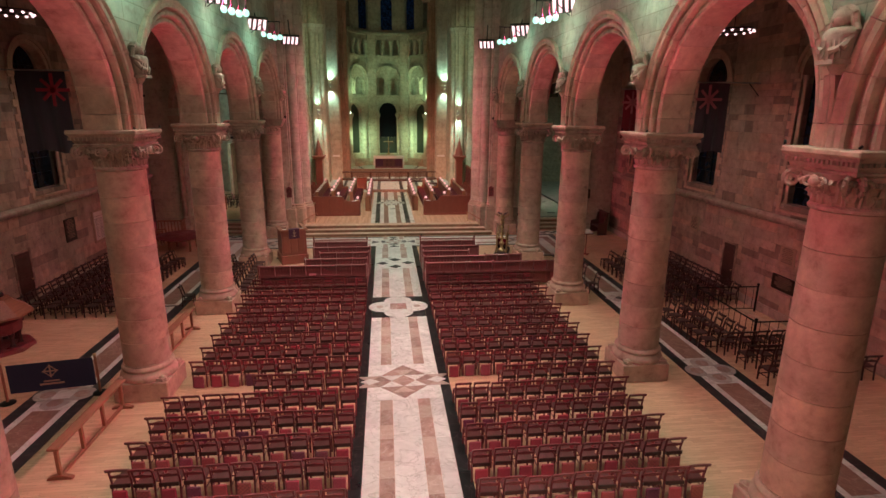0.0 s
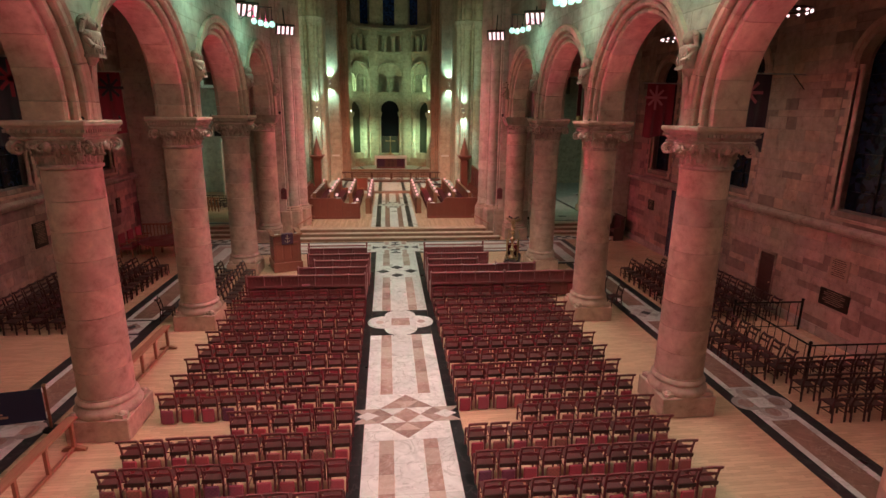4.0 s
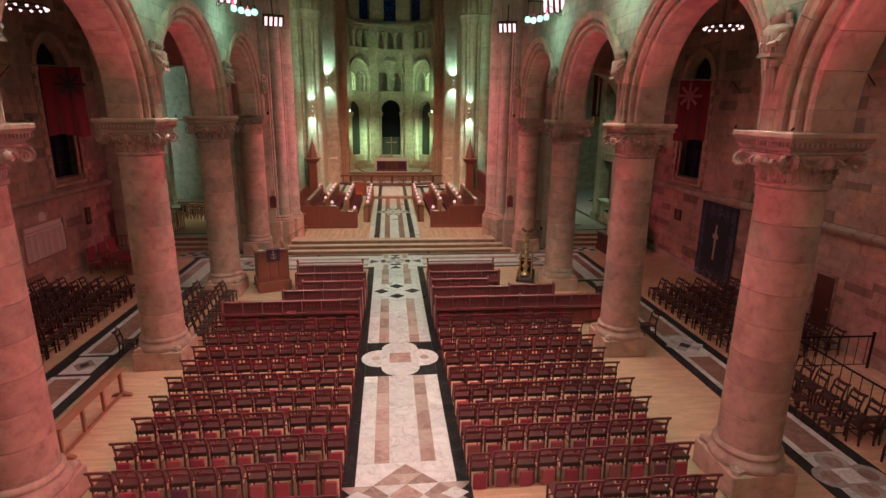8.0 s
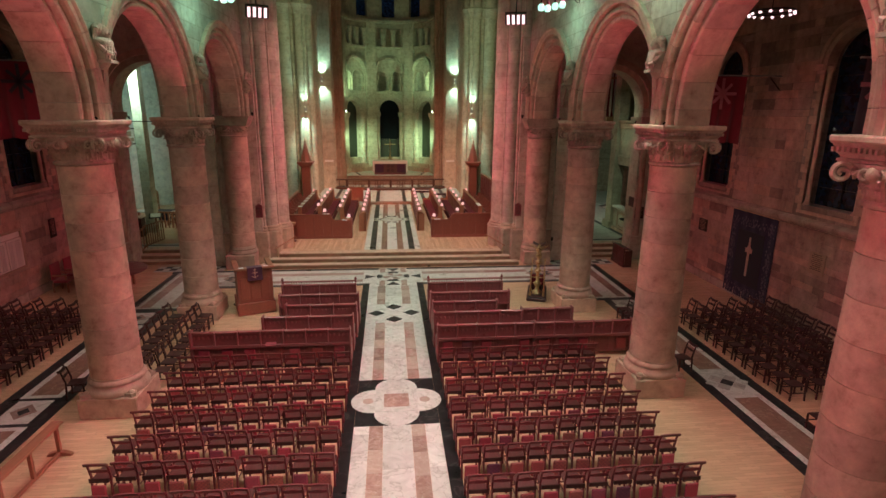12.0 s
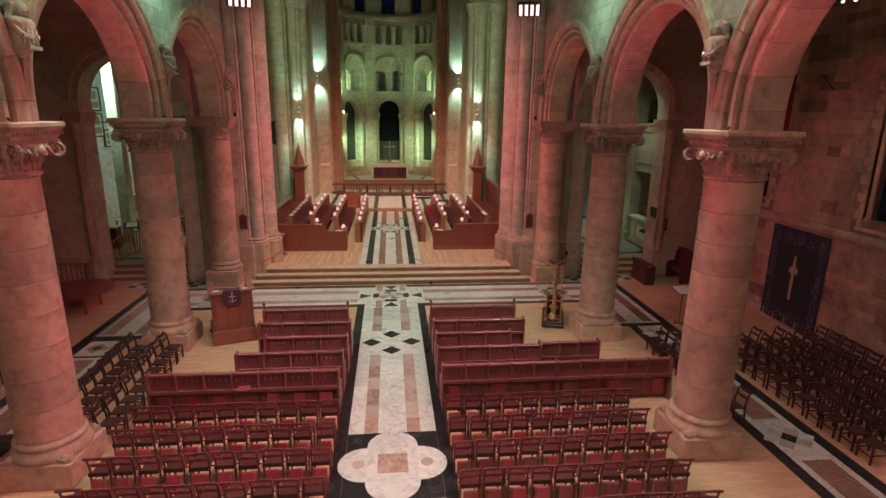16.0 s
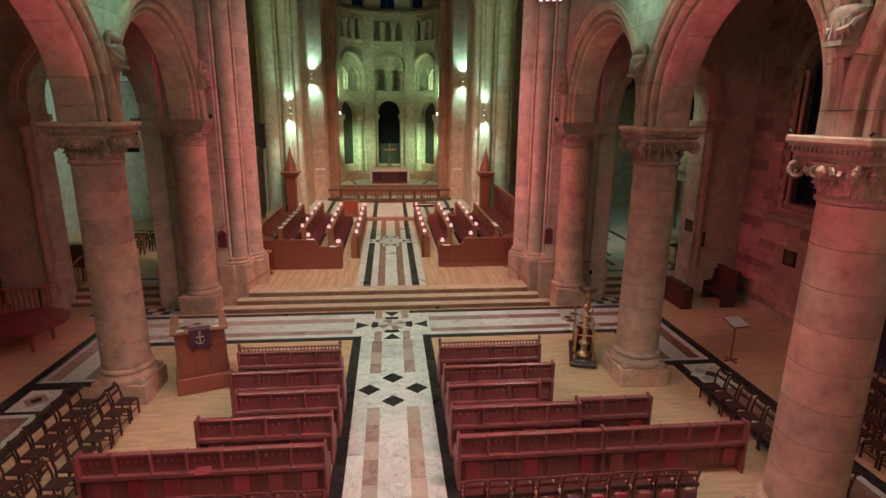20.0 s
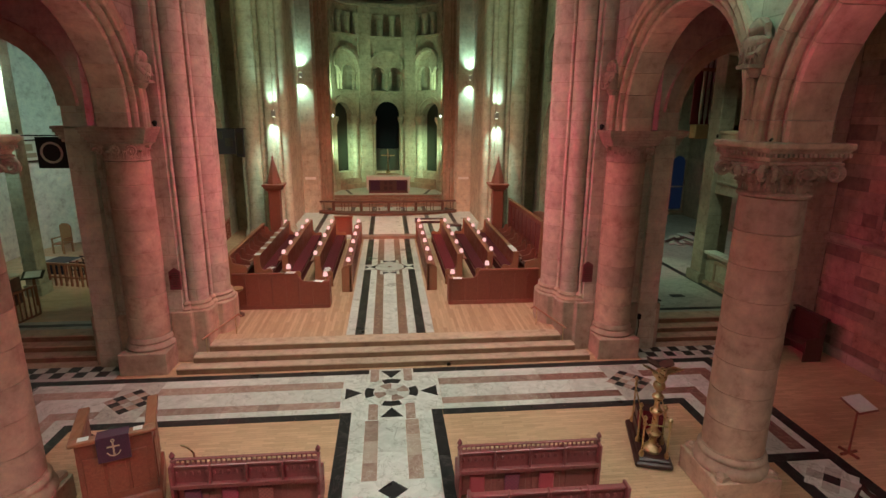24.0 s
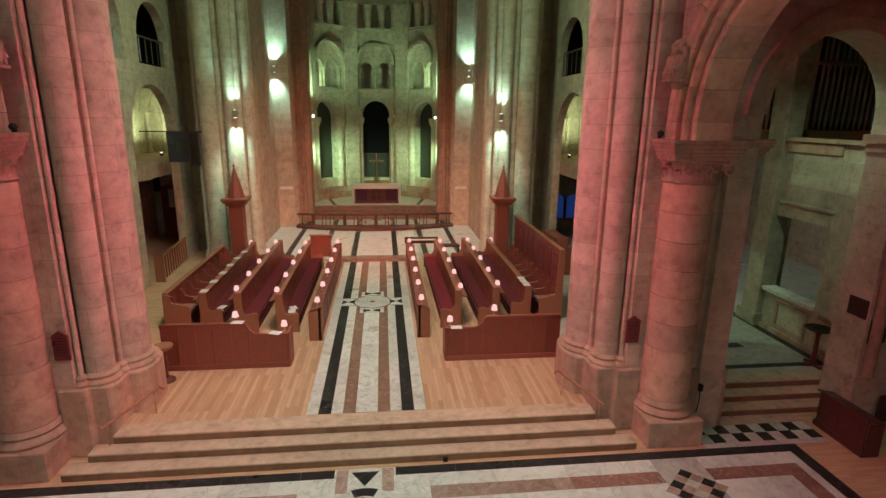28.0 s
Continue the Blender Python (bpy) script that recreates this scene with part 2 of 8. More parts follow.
def metal(name, a, b, rough=0.3):
    m, nt, bsdf = nodes_of(name)
    n = noise_tex(nt, coords(nt, space="World"), 12, 5, 0.7)
    nt.links.new(ramp(nt, n, [(0.3, a), (0.7, b)]), bsdf.inputs["Base Color"])
    nt.links.new(ramp(nt, n, [(0.3, (rough,) * 3), (0.8, (rough + 0.25,) * 3)]), bsdf.inputs["Roughness"])
    bsdf.inputs["Metallic"].default_value = 1.0
    return m


def plain(name, a, rough=0.6, vary=0.15, spec=0.5):
    m, nt, bsdf = nodes_of(name)
    n = noise_tex(nt, coords(nt, space="World"), 9, 5, 0.65)
    nt.links.new(ramp(nt, n, [(0.3, tuple(c * (1 - vary) for c in a)), (0.7, a)]), bsdf.inputs["Base Color"])
    bsdf.inputs["Roughness"].default_value = rough
    bsdf.inputs["Specular IOR Level"].default_value = spec
    return m


def glow(name, color, strength):
    m, nt, bsdf = nodes_of(name)
    bsdf.inputs["Base Color"].default_value = (0.02, 0.02, 0.02, 1)
    bsdf.inputs["Emission Color"].default_value = (*color, 1)
    bsdf.inputs["Emission Strength"].default_value = strength
    return m


def glazing(name, a, b, rough=0.12):
    m, nt, bsdf = nodes_of(name)
    v = nt.nodes.new("ShaderNodeTexVoronoi")
    v.inputs["Scale"].default_value = 7.0
    nt.links.new(coords(nt, space="World"), v.inputs["Vector"])
    sp = nt.nodes.new("ShaderNodeSeparateColor")
    nt.links.new(v.outputs["Color"], sp.inputs[0])
    nt.links.new(ramp(nt, sp.outputs[0], [(0.2, a), (0.9, b)]), bsdf.inputs["Base Color"])
    bsdf.inputs["Roughness"].default_value = rough
    bump(nt, bsdf, v.outputs["Distance"], 0.3, 0.01)
    return m


STONE = stone("pale_sandstone", (0.45, 0.31, 0.235), (0.60, 0.435, 0.335), vary=0.16)
WALLSTONE = stone("wall_sandstone", (0.40, 0.36, 0.29), (0.55, 0.50, 0.41), course=(1.15, 0.42), vary=0.10)
RUBBLE = stone("aisle_wall_stone", (0.33, 0.265, 0.22), (0.50, 0.40, 0.33), course=(0.72, 0.24), vary=0.17, stain=0.35)
WALLBLOCK = stone("rough_wall_block", (0.37, 0.29, 0.235), (0.53, 0.415, 0.335), vary=0.16, stain=0.40, island=True, odd=0.6)
PIERSTONE = stone("pier_sandstone", (0.53, 0.41, 0.335), (0.68, 0.55, 0.455), course=(1.4, 0.52), vary=0.06, joint=0.78)
CHOIRSTONE = stone("choir_limestone", (0.50, 0.44, 0.34), (0.64, 0.58, 0.46), course=(1.1, 0.36), vary=0.05, joint=0.86)
CARVED = stone("carved_sandstone", (0.40, 0.28, 0.22), (0.53, 0.39, 0.31), vary=0.10, stain=0.45, carve=0.5)
STEPSTONE = stone("step_stone", (0.56, 0.42, 0.31), (0.66, 0.51, 0.39), rough=0.6, vary=0.08, stain=0.15)
RISER = stone("brown_riser_stone", (0.24, 0.13, 0.08), (0.33, 0.19, 0.12), rough=0.6, vary=0.12)
PLASTER = stone("white_plaster", (0.66, 0.66, 0.60), (0.78, 0.77, 0.72), vary=0.05, stain=0.1)
REDSTONE = stone("smooth_red_stone", (0.46, 0.31, 0.22), (0.56, 0.39, 0.29), course=(1.3, 0.5), vary=0.04, joint=0.9)
# near-black green: the shade of the apse recesses as a colour
GREENSHADE = plain("green_shade_wall", (0.035, 0.038, 0.026), 0.6)
BLACK = marble("black_marble", (0.012, 0.012, 0.013), (0.035, 0.033, 0.033), (0.12, 0.11, 0.10), rough=0.25)
WHITE = marble("white_marble", (0.62, 0.62, 0.56), (0.80, 0.80, 0.74), (0.36, 0.36, 0.29), rough=0.24, vary=0.18, scale=2.8)
PINKM = marble("rose_marble", (0.34, 0.20, 0.155), (0.54, 0.39, 0.315), (0.66, 0.58, 0.50), rough=0.26, scale=3.5, vary=0.32)
PALEROSE = marble("pale_rose_marble", (0.48, 0.36, 0.29), (0.58, 0.47, 0.38), (0.66, 0.58, 0.48), rough=0.26, scale=3.5, vary=0.2)
DEEPROSE = marble("deep_rose_marble", (0.24, 0.105, 0.08), (0.40, 0.21, 0.165), (0.58, 0.46, 0.38), rough=0.26, scale=3.5, vary=0.3)
BROWNM = marble("brown_marble", (0.22, 0.12, 0.08), (0.34, 0.20, 0.14), (0.50, 0.38, 0.30), rough=0.3, scale=3.0)
GREYM = marble("grey_marble", (0.40, 0.37, 0.33), (0.60, 0.56, 0.50), (0.25, 0.22, 0.2), rough=0.26)
OAK = timber("red_oak", (0.21, 0.056, 0.038), (0.37, 0.115, 0.074))
RAILOAK = timber("brown_rail_oak", (0.095, 0.036, 0.024), (0.18, 0.072, 0.046))
PALEOAK = timber("honey_oak", (0.30, 0.15, 0.07), (0.44, 0.24, 0.12))
DARKOAK = timber("dark_stained_oak", (0.15, 0.027, 0.034), (0.27, 0.056, 0.062), rough=0.36)
PEWOAK = timber("mahogany_pew", (0.22, 0.054, 0.056), (0.36, 0.105, 0.10), rough=0.36)
TAPESTRY = cloth("tapestry_seat", (0.22, 0.05, 0.05), (0.42, 0.22, 0.16), scale=30)
SEATWOOD = timber("worn_dark_seat", (0.075, 0.018, 0.018), (0.15, 0.036, 0.034), rough=0.42, spec=0.4)
HASSOCK = hassock_cloth()
BLACKWOOD = timber("black_chair_wood", (0.040, 0.014, 0.013), (0.085, 0.028, 0.024), rough=0.4)
KNEELER = cloth("red_kneeler_cloth", (0.26, 0.03, 0.045), (0.42, 0.065, 0.085))
CUSHION = cloth("crimson_cushion", (0.13, 0.012, 0.02), (0.21, 0.025, 0.035), sheen=0.0)
PURPLE = cloth("purple_fall", (0.045, 0.013, 0.034), (0.085, 0.026, 0.06))
NAVY = cloth("navy_felt", (0.008, 0.012, 0.03), (0.02, 0.028, 0.06))
DARKTEAL = cloth("dark_teal_felt", (0.005, 0.010, 0.014), (0.010, 0.018, 0.024))
NAVYPRINT = cloth("navy_banner_print", (0.010, 0.022, 0.055), (0.018, 0.036, 0.08))
REDFLAG = cloth("red_ensign", (0.22, 0.01, 0.02), (0.32, 0.02, 0.03))
DARKFLAG = cloth("dark_flag", (0.02, 0.016, 0.02), (0.05, 0.04, 0.045))
LINEN = cloth("white_linen", (0.70, 0.68, 0.62), (0.82, 0.80, 0.75))
PAPER = plain("paper", (0.80, 0.78, 0.74), 0.7)
BRASS = metal("brass", (0.48, 0.33, 0.17), (0.70, 0.52, 0.30), 0.22)
IRON = metal("black_iron", (0.02, 0.02, 0.02), (0.05, 0.045, 0.04), 0.45)
BRONZE = metal("dark_bronze", (0.05, 0.04, 0.03), (0.10, 0.08, 0.06), 0.4)
PIPE = metal("organ_pipe_metal", (0.35, 0.33, 0.30), (0.55, 0.52, 0.48), 0.35)
GLASS = glazing("leaded_dark_glass", (0.006, 0.009, 0.014), (0.02, 0.03, 0.05))
BLUEGLASS = glazing("blue_stained_glass", (0.004, 0.01, 0.05), (0.02, 0.06, 0.28))
EASTGLASS = plain("night_east_glass", (0.004, 0.005, 0.009), 0.5, spec=0.08)
EMBROIDERY = cloth("silver_embroidery", (0.10, 0.10, 0.12), (0.21, 0.20, 0.22))
FLAGPALE = cloth("faded_flag_bars", (0.34, 0.10, 0.11), (0.46, 0.16, 0.17))
BOARDPALE = plain("cream_board", (0.76, 0.70, 0.60), 0.6)
REDOAK = timber("reddish_oak", (0.30, 0.11, 0.06), (0.46, 0.20, 0.11))
BLUEDIM = glow("dim_blue_window_glass", (0.02, 0.05, 0.16), 0.09)
WALNUT = timber("dark_walnut", (0.065, 0.024, 0.019), (0.125, 0.048, 0.038))
GILT = cloth("gilt_embroidery", (0.40, 0.30, 0.20), (0.55, 0.45, 0.32))
BLUELIT = glow("blue_lit_glass", (0.03, 0.10, 0.45), 0.2)
# ceiling boards, also the painted shade behind the gallery openings
CEILINGSHADE = plain("dark_ceiling_and_shade", (0.10, 0.07, 0.05), 0.8)
TAN = plain("tan_board", (0.42, 0.30, 0.20), 0.7)
BULB = glow("white_bulb", (0.50, 1.0, 0.82), 1.5)
PANEL_GLOW = glow("pink_flood_panel", (1.0, 0.66, 0.70), 1.9)
SHADE_GLOW = glow("candle_shade", (1.0, 0.54, 0.52), 1.1)
SCONCE_GLOW = glow("wall_light_glass", (0.85, 1.0, 0.75), 5)


def floor_wood(name, turn, size, a, b):
    """Narrow oak blocks laid in rows; turn: degrees from the x axis."""
    m, nt, bsdf = nodes_of(name)
    pos = coords(nt, space="World")
    rot = nt.nodes.new("ShaderNodeMapping")
    rot.inputs["Rotation"].default_value = (0, 0, radians(turn))
    nt.links.new(pos, rot.inputs[0])
    pos = rot.outputs[0]
    long = nt.nodes.new("ShaderNodeMapping")
    long.inputs["Scale"].default_value = (1.5, 22, 1)
    nt.links.new(pos, long.inputs[0])
    br = add(nt, "ShaderNodeTexBrick", Scale=1.0, Mortar_Size=0.002, Mortar_Smooth=0.1, Brick_Width=size[0], Row_Height=size[1], Bias=0.0)
    br.inputs["Color1"].default_value = (*a, 1)
    br.inputs["Color2"].default_value = (*b, 1)
    br.inputs["Mortar"].default_value = (0.40, 0.25, 0.16, 1)
    nt.links.new(pos, br.inputs["Vector"])
    g = noise_tex(nt, long.outputs[0], 2.0, 6, 0.65, 0.8)
    col = mix(nt, 1.0, br.outputs["Color"], ramp(nt, g, [(0.25, (0.80, 0.78, 0.76)), (0.75, (1.05, 1.03, 1.0))]), "MULTIPLY")
    big = noise_tex(nt, pos, 0.35, 4)
    col = mix(nt, 1.0, col, ramp(nt, big, [(0.3, (0.84, 0.82, 0.80)), (0.7, (1.05, 1.05, 1.05))]), "MULTIPLY")
    nt.links.new(col, bsdf.inputs["Base Color"])
    nt.links.new(ramp(nt, noise_tex(nt, pos, 2.0, 5), [(0.3, (0.32,) * 3), (0.7, (0.52,) * 3)]), bsdf.inputs["Roughness"])
    bump(nt, bsdf, br.outputs["Fac"], -0.15, 0.003)
    return m


FLOORWOOD = floor_wood("oak_block_floor", 0, (0.46, 0.085), (0.79, 0.52, 0.335), (0.65, 0.41, 0.255))
CHOIRWOOD = floor_wood("oak_strip_floor", 90, (1.6, 0.095), (0.74, 0.50, 0.33), (0.54, 0.32, 0.19))

# ---- mesh helpers ----


class Shape:
    """Vertices and faces gathered from simple solids."""

    def __init__(self):
        self.v, self.f = [], []

    def add(self, verts, faces):
        n = len(self.v)
        self.v += [tuple(p) for p in verts]
        self.f += [tuple(i + n for i in q) for q in faces]
        return self

    def box(self, x0, x1, y0, y1, z0, z1, m=None):
        p = [(x, y, z) for z in (z0, z1) for x, y in ((x0, y0), (x1, y0), (x1, y1), (x0, y1))]
        if m is not None:
            p = [m @ Vector(q) for q in p]
        return self.add(p, [(3, 2, 1, 0), (4, 5, 6, 7), (0, 1, 5, 4), (1, 2, 6, 5), (2, 3, 7, 6), (3, 0, 4, 7)])

    def lathe(self, prof, x=0, y=0, seg=24, a0=0, a1=360):
        """prof: (radius, z) from bottom to top, closed at both ends."""
        full = abs(a1 - a0 - 360) < 1e-6
        n = seg if full else seg + 1
        pts = []
        for r, z in prof:
            for i in range(n):
                a = radians(a0 + (a1 - a0) * i / seg)
                pts.append((x + r * math.cos(a), y + r * math.sin(a), z))
        fs = []
        for j in range(len(prof) - 1):
            for i in range(n if full else n - 1):
                k = (i + 1) % n
                fs.append((j * n + i, j * n + k, (j + 1) * n + k, (j + 1) * n + i))
        fs.append(tuple(reversed(range(n))))
        fs.append(tuple(range((len(prof) - 1) * n, len(prof) * n)))
        if not full:
            fs.append(tuple(j * n for j in range(len(prof))))
            fs.append(tuple(j * n + n - 1 for j in reversed(range(len(prof)))))
        return self.add(pts, fs)

    def prism(self, poly, lo, hi, axis="z"):
        """A polygon drawn in the two other axes, pushed along one axis from lo to hi."""
        def at(a, b, c):
            return {"z": (a, b, c), "y": (a, c, b), "x": (c, a, b)}[axis]
        n = len(poly)
        pts = [at(a, b, lo) for a, b in poly] + [at(a, b, hi) for a, b in poly]
        fs = [tuple(reversed(range(n))), tuple(range(n, 2 * n))]
        fs += [(i, (i + 1) % n, n + (i + 1) % n, n + i) for i in range(n)]
        return self.add(pts, fs)

    def tube(self, p, q, r, seg=8, r2=None):
        p, q = Vector(p), Vector(q)
        m = (q - p).to_track_quat("Z", "Y").to_matrix()
        r2 = r if r2 is None else r2
        pts = [p + m @ Vector((r * math.cos(2 * math.pi * i / seg), r * math.sin(2 * math.pi * i / seg), 0)) for i in range(seg)]
        pts += [q + m @ Vector((r2 * math.cos(2 * math.pi * i / seg), r2 * math.sin(2 * math.pi * i / seg), 0)) for i in range(seg)]
        fs = [tuple(reversed(range(seg))), tuple(range(seg, 2 * seg))]
        fs += [(i, (i + 1) % seg, seg + (i + 1) % seg, seg + i) for i in range(seg)]
        return self.add(pts, fs)

    def path(self, pts, r, seg=6):
        for a, b in zip(pts, pts[1:]):
            self.tube(a, b, r, seg)
        return self

    def ball(self, x, y, z, rx, ry=None, rz=None, seg=10, rings=6):
        ry, rz = ry or rx, rz or rx
        pts = [(x, y, z - rz)]
        for j in range(1, rings):
            t = -math.pi / 2 + math.pi * j / rings
            for i in range(seg):
                a = 2 * math.pi * i / seg
                pts.append((x + rx * math.cos(t) * math.cos(a), y + ry * math.cos(t) * math.sin(a), z + rz * math.sin(t)))
        pts.append((x, y, z + rz))
        fs = [(0, 1 + (i + 1) % seg, 1 + i) for i in range(seg)]
        for j in range(rings - 2):
            for i in range(seg):
                k = (i + 1) % seg
                fs.append((1 + j * seg + i, 1 + j * seg + k, 1 + (j + 1) * seg + k, 1 + (j + 1) * seg + i))
        top = len(pts) - 1
        fs += [(top, 1 + (rings - 2) * seg + i, 1 + (rings - 2) * seg + (i + 1) % seg) for i in range(seg)]
        return self.add(pts, fs)

    def ring(self, prof, cy, cz, a0, a1, seg):
        """prof: closed (x, radius) outline swept round (cy, cz) in the plane of y and z; 0 degrees is +y."""
        n = len(prof)
        pts = []
        for i in range(seg + 1):
            a = radians(a0 + (a1 - a0) * i / seg)
            pts += [(x, cy + r * math.cos(a), cz + r * math.sin(a)) for x, r in prof]
        fs = [(i * n + j, i * n + (j + 1) % n, (i + 1) * n + (j + 1) % n, (i + 1) * n + j) for i in range(seg) for j in range(n)]
        fs += [tuple(range(n)), tuple(reversed(range(seg * n, seg * n + n)))]
        return self.add(pts, fs)


def make(name, shape, mat, parent=None, label="", smooth=0, bevel=0.0, seg=1):
    me = bpy.data.meshes.new(name)
    bm = bmesh.new()
    vs = [bm.verts.new(p) for p in shape.v]
    for q in shape.f:
        try:
            bm.faces.new([vs[i] for i in q])
        except ValueError:
            pass
    bmesh.ops.recalc_face_normals(bm, faces=bm.faces)
    if bevel:
        edges = [e for e in bm.edges if e.is_manifold and e.calc_face_angle(0) > 0.5]
        bmesh.ops.bevel(bm, geom=edges, offset=bevel, segments=seg, affect="EDGES", profile=0.6, clamp_overlap=True)
    bm.to_mesh(me)
    bm.free()
    if smooth:
        me.shade_smooth()
        me.set_sharp_from_angle(angle=radians(smooth))
    me.materials.append(mat)
    ob = new(name, me)
    if parent is not None:
        ob.parent = parent
    if label:
        ob["label"] = label
    return ob


def thing(name, label, category, group="", m=None, kind=""):
    ob = new(name)
    ob.empty_display_size = 0.2
    tagged(ob, label, category, group, kind)
    if m is not None:
        ob.matrix_world = m
    return ob


def piece(name, mesh, parent, m):
    ob = new(name, mesh)
    ob.parent = parent
    ob.matrix_basis = m
    return ob


def structure(name, shape, mat, label, bevel=0.0, smooth=0):
    return tagged(make(name, shape, mat, None, "", smooth, bevel), label, "", "", "structure")


def arch_pts(cx, zc, r, n=24, a0=180, a1=0):
    return [(cx + r * math.cos(radians(a0 + (a1 - a0) * i / n)), zc + r * math.sin(radians(a0 + (a1 - a0) * i / n))) for i in range(n + 1)]


def holed(shape, u0, u1, z0, z1, holes, lo, hi, axis):
    """A wall from u0 to u1 with arched openings (centre, half width, sill, springing), the arch a half circle."""
    edge = u0
    for c, h, sill, spring in sorted(holes):
        shape.prism([(edge, z0), (c - h, z0), (c - h, z1), (edge, z1)], lo, hi, axis)
        if sill > z0 + 0.01:
            shape.prism([(c - h, z0), (c + h, z0), (c + h, sill), (c - h, sill)], lo, hi, axis)
        arc = arch_pts(c, spring, h, 20)
        for (a, za), (b, zb) in zip(arc, arc[1:]):
            shape.prism([(a, za), (b, zb), (b, z1), (a, z1)], lo, hi, axis)
        edge = c + h
    shape.prism([(edge, z0), (u1, z0), (u1, z1), (edge, z1)], lo, hi, axis)
    return shape


# ---- the large structure ----
CH = 0.547                    # choir floor
structure("floor", Shape().box(-13.9, 13.9, -27, 12.45, -0.3, 0.0), FLOORWOOD, "oak block floor of the nave, pinkish under the lamps")
structure("transept_floor", Shape().box(4.2, 22, 13.3, 32, -0.3, CH - 0.004).box(-22, -4.2, 13.3, 14.2, -0.3, CH - 0.004), GREYM, "pale stone floor of the transept")
structure("chapel_floor", Shape().box(-22, -4.2, 14.2, 32, -0.3, CH - 0.004), FLOORWOOD, "oak block floor of the north chapel")
structure("choir_floor", Shape().box(-5.4, 5.4, 12.41, 24.9, 0.01, CH), CHOIRWOOD, "oak strip floor of the choir")
structure("sanctuary_floor", Shape().box(-6.4, 6.4, 24.9, 34.6, -0.3, 0.70), WHITE, "white marble sanctuary floor")
structure("apse_floor", Shape().box(-5.0, 5.0, 35.4, 42, -0.3, 1.34), WHITE, "white marble apse floor")

# choir steps, each a riser with a pale tread
steps = thing("choir_steps", "three broad stone steps with brown risers across the nave", "steps", kind="structure")
for i, y in enumerate((11.37, 11.68, 12.0)):
    z = i * CH / 3
    x = 5.75 - 0.35 * i
    make("riser", Shape().box(-x, x, y, y + 0.40, z - 0.02, z + 0.14), RISER, steps)
    make("tread", Shape().box(-x, x, y - 0.02, y + (0.34 if i < 2 else 0.44), z + 0.1401, z + CH / 3 + (0.001 if i == 2 else 0)), STEPSTONE, steps, bevel=0.012)
for s in (-1, 1):
    side_steps = thing("aisle_steps", "three worn stone steps into the transept", "steps", "aisle steps", kind="structure")
    for i, y in enumerate((12.42, 12.74, 13.06)):
        z = i * CH / 3
        a, b = sorted((s * 7.6, s * 12.9))
        make("riser", Shape().box(a, b, y, y + 0.6, z - 0.02, z + 0.14), RISER, side_steps)
        make("tread", Shape().box(a, b, y - 0.02, y + (0.36 if i < 2 else 0.50), z + 0.1401, z + CH / 3), STEPSTONE, side_steps, bevel=0.012)
sanct_steps = thing("sanctuary_steps", "brown marble steps up to the altar", "steps", kind="structure")
make("step", Shape().box(-1.55, 1.55, 24.86, 25.4, CH - 0.02, 0.705), BROWNM, sanct_steps, bevel=0.01)
for i in range(4):
    make("step", Shape().box(-4.3, 4.3, 34.0 + 0.36 * i, 35.5, 0.69 + 0.16 * i, 0.86 + 0.16 * i - (0.005 if i == 3 else 0.01)), BROWNM, sanct_steps, bevel=0.01)

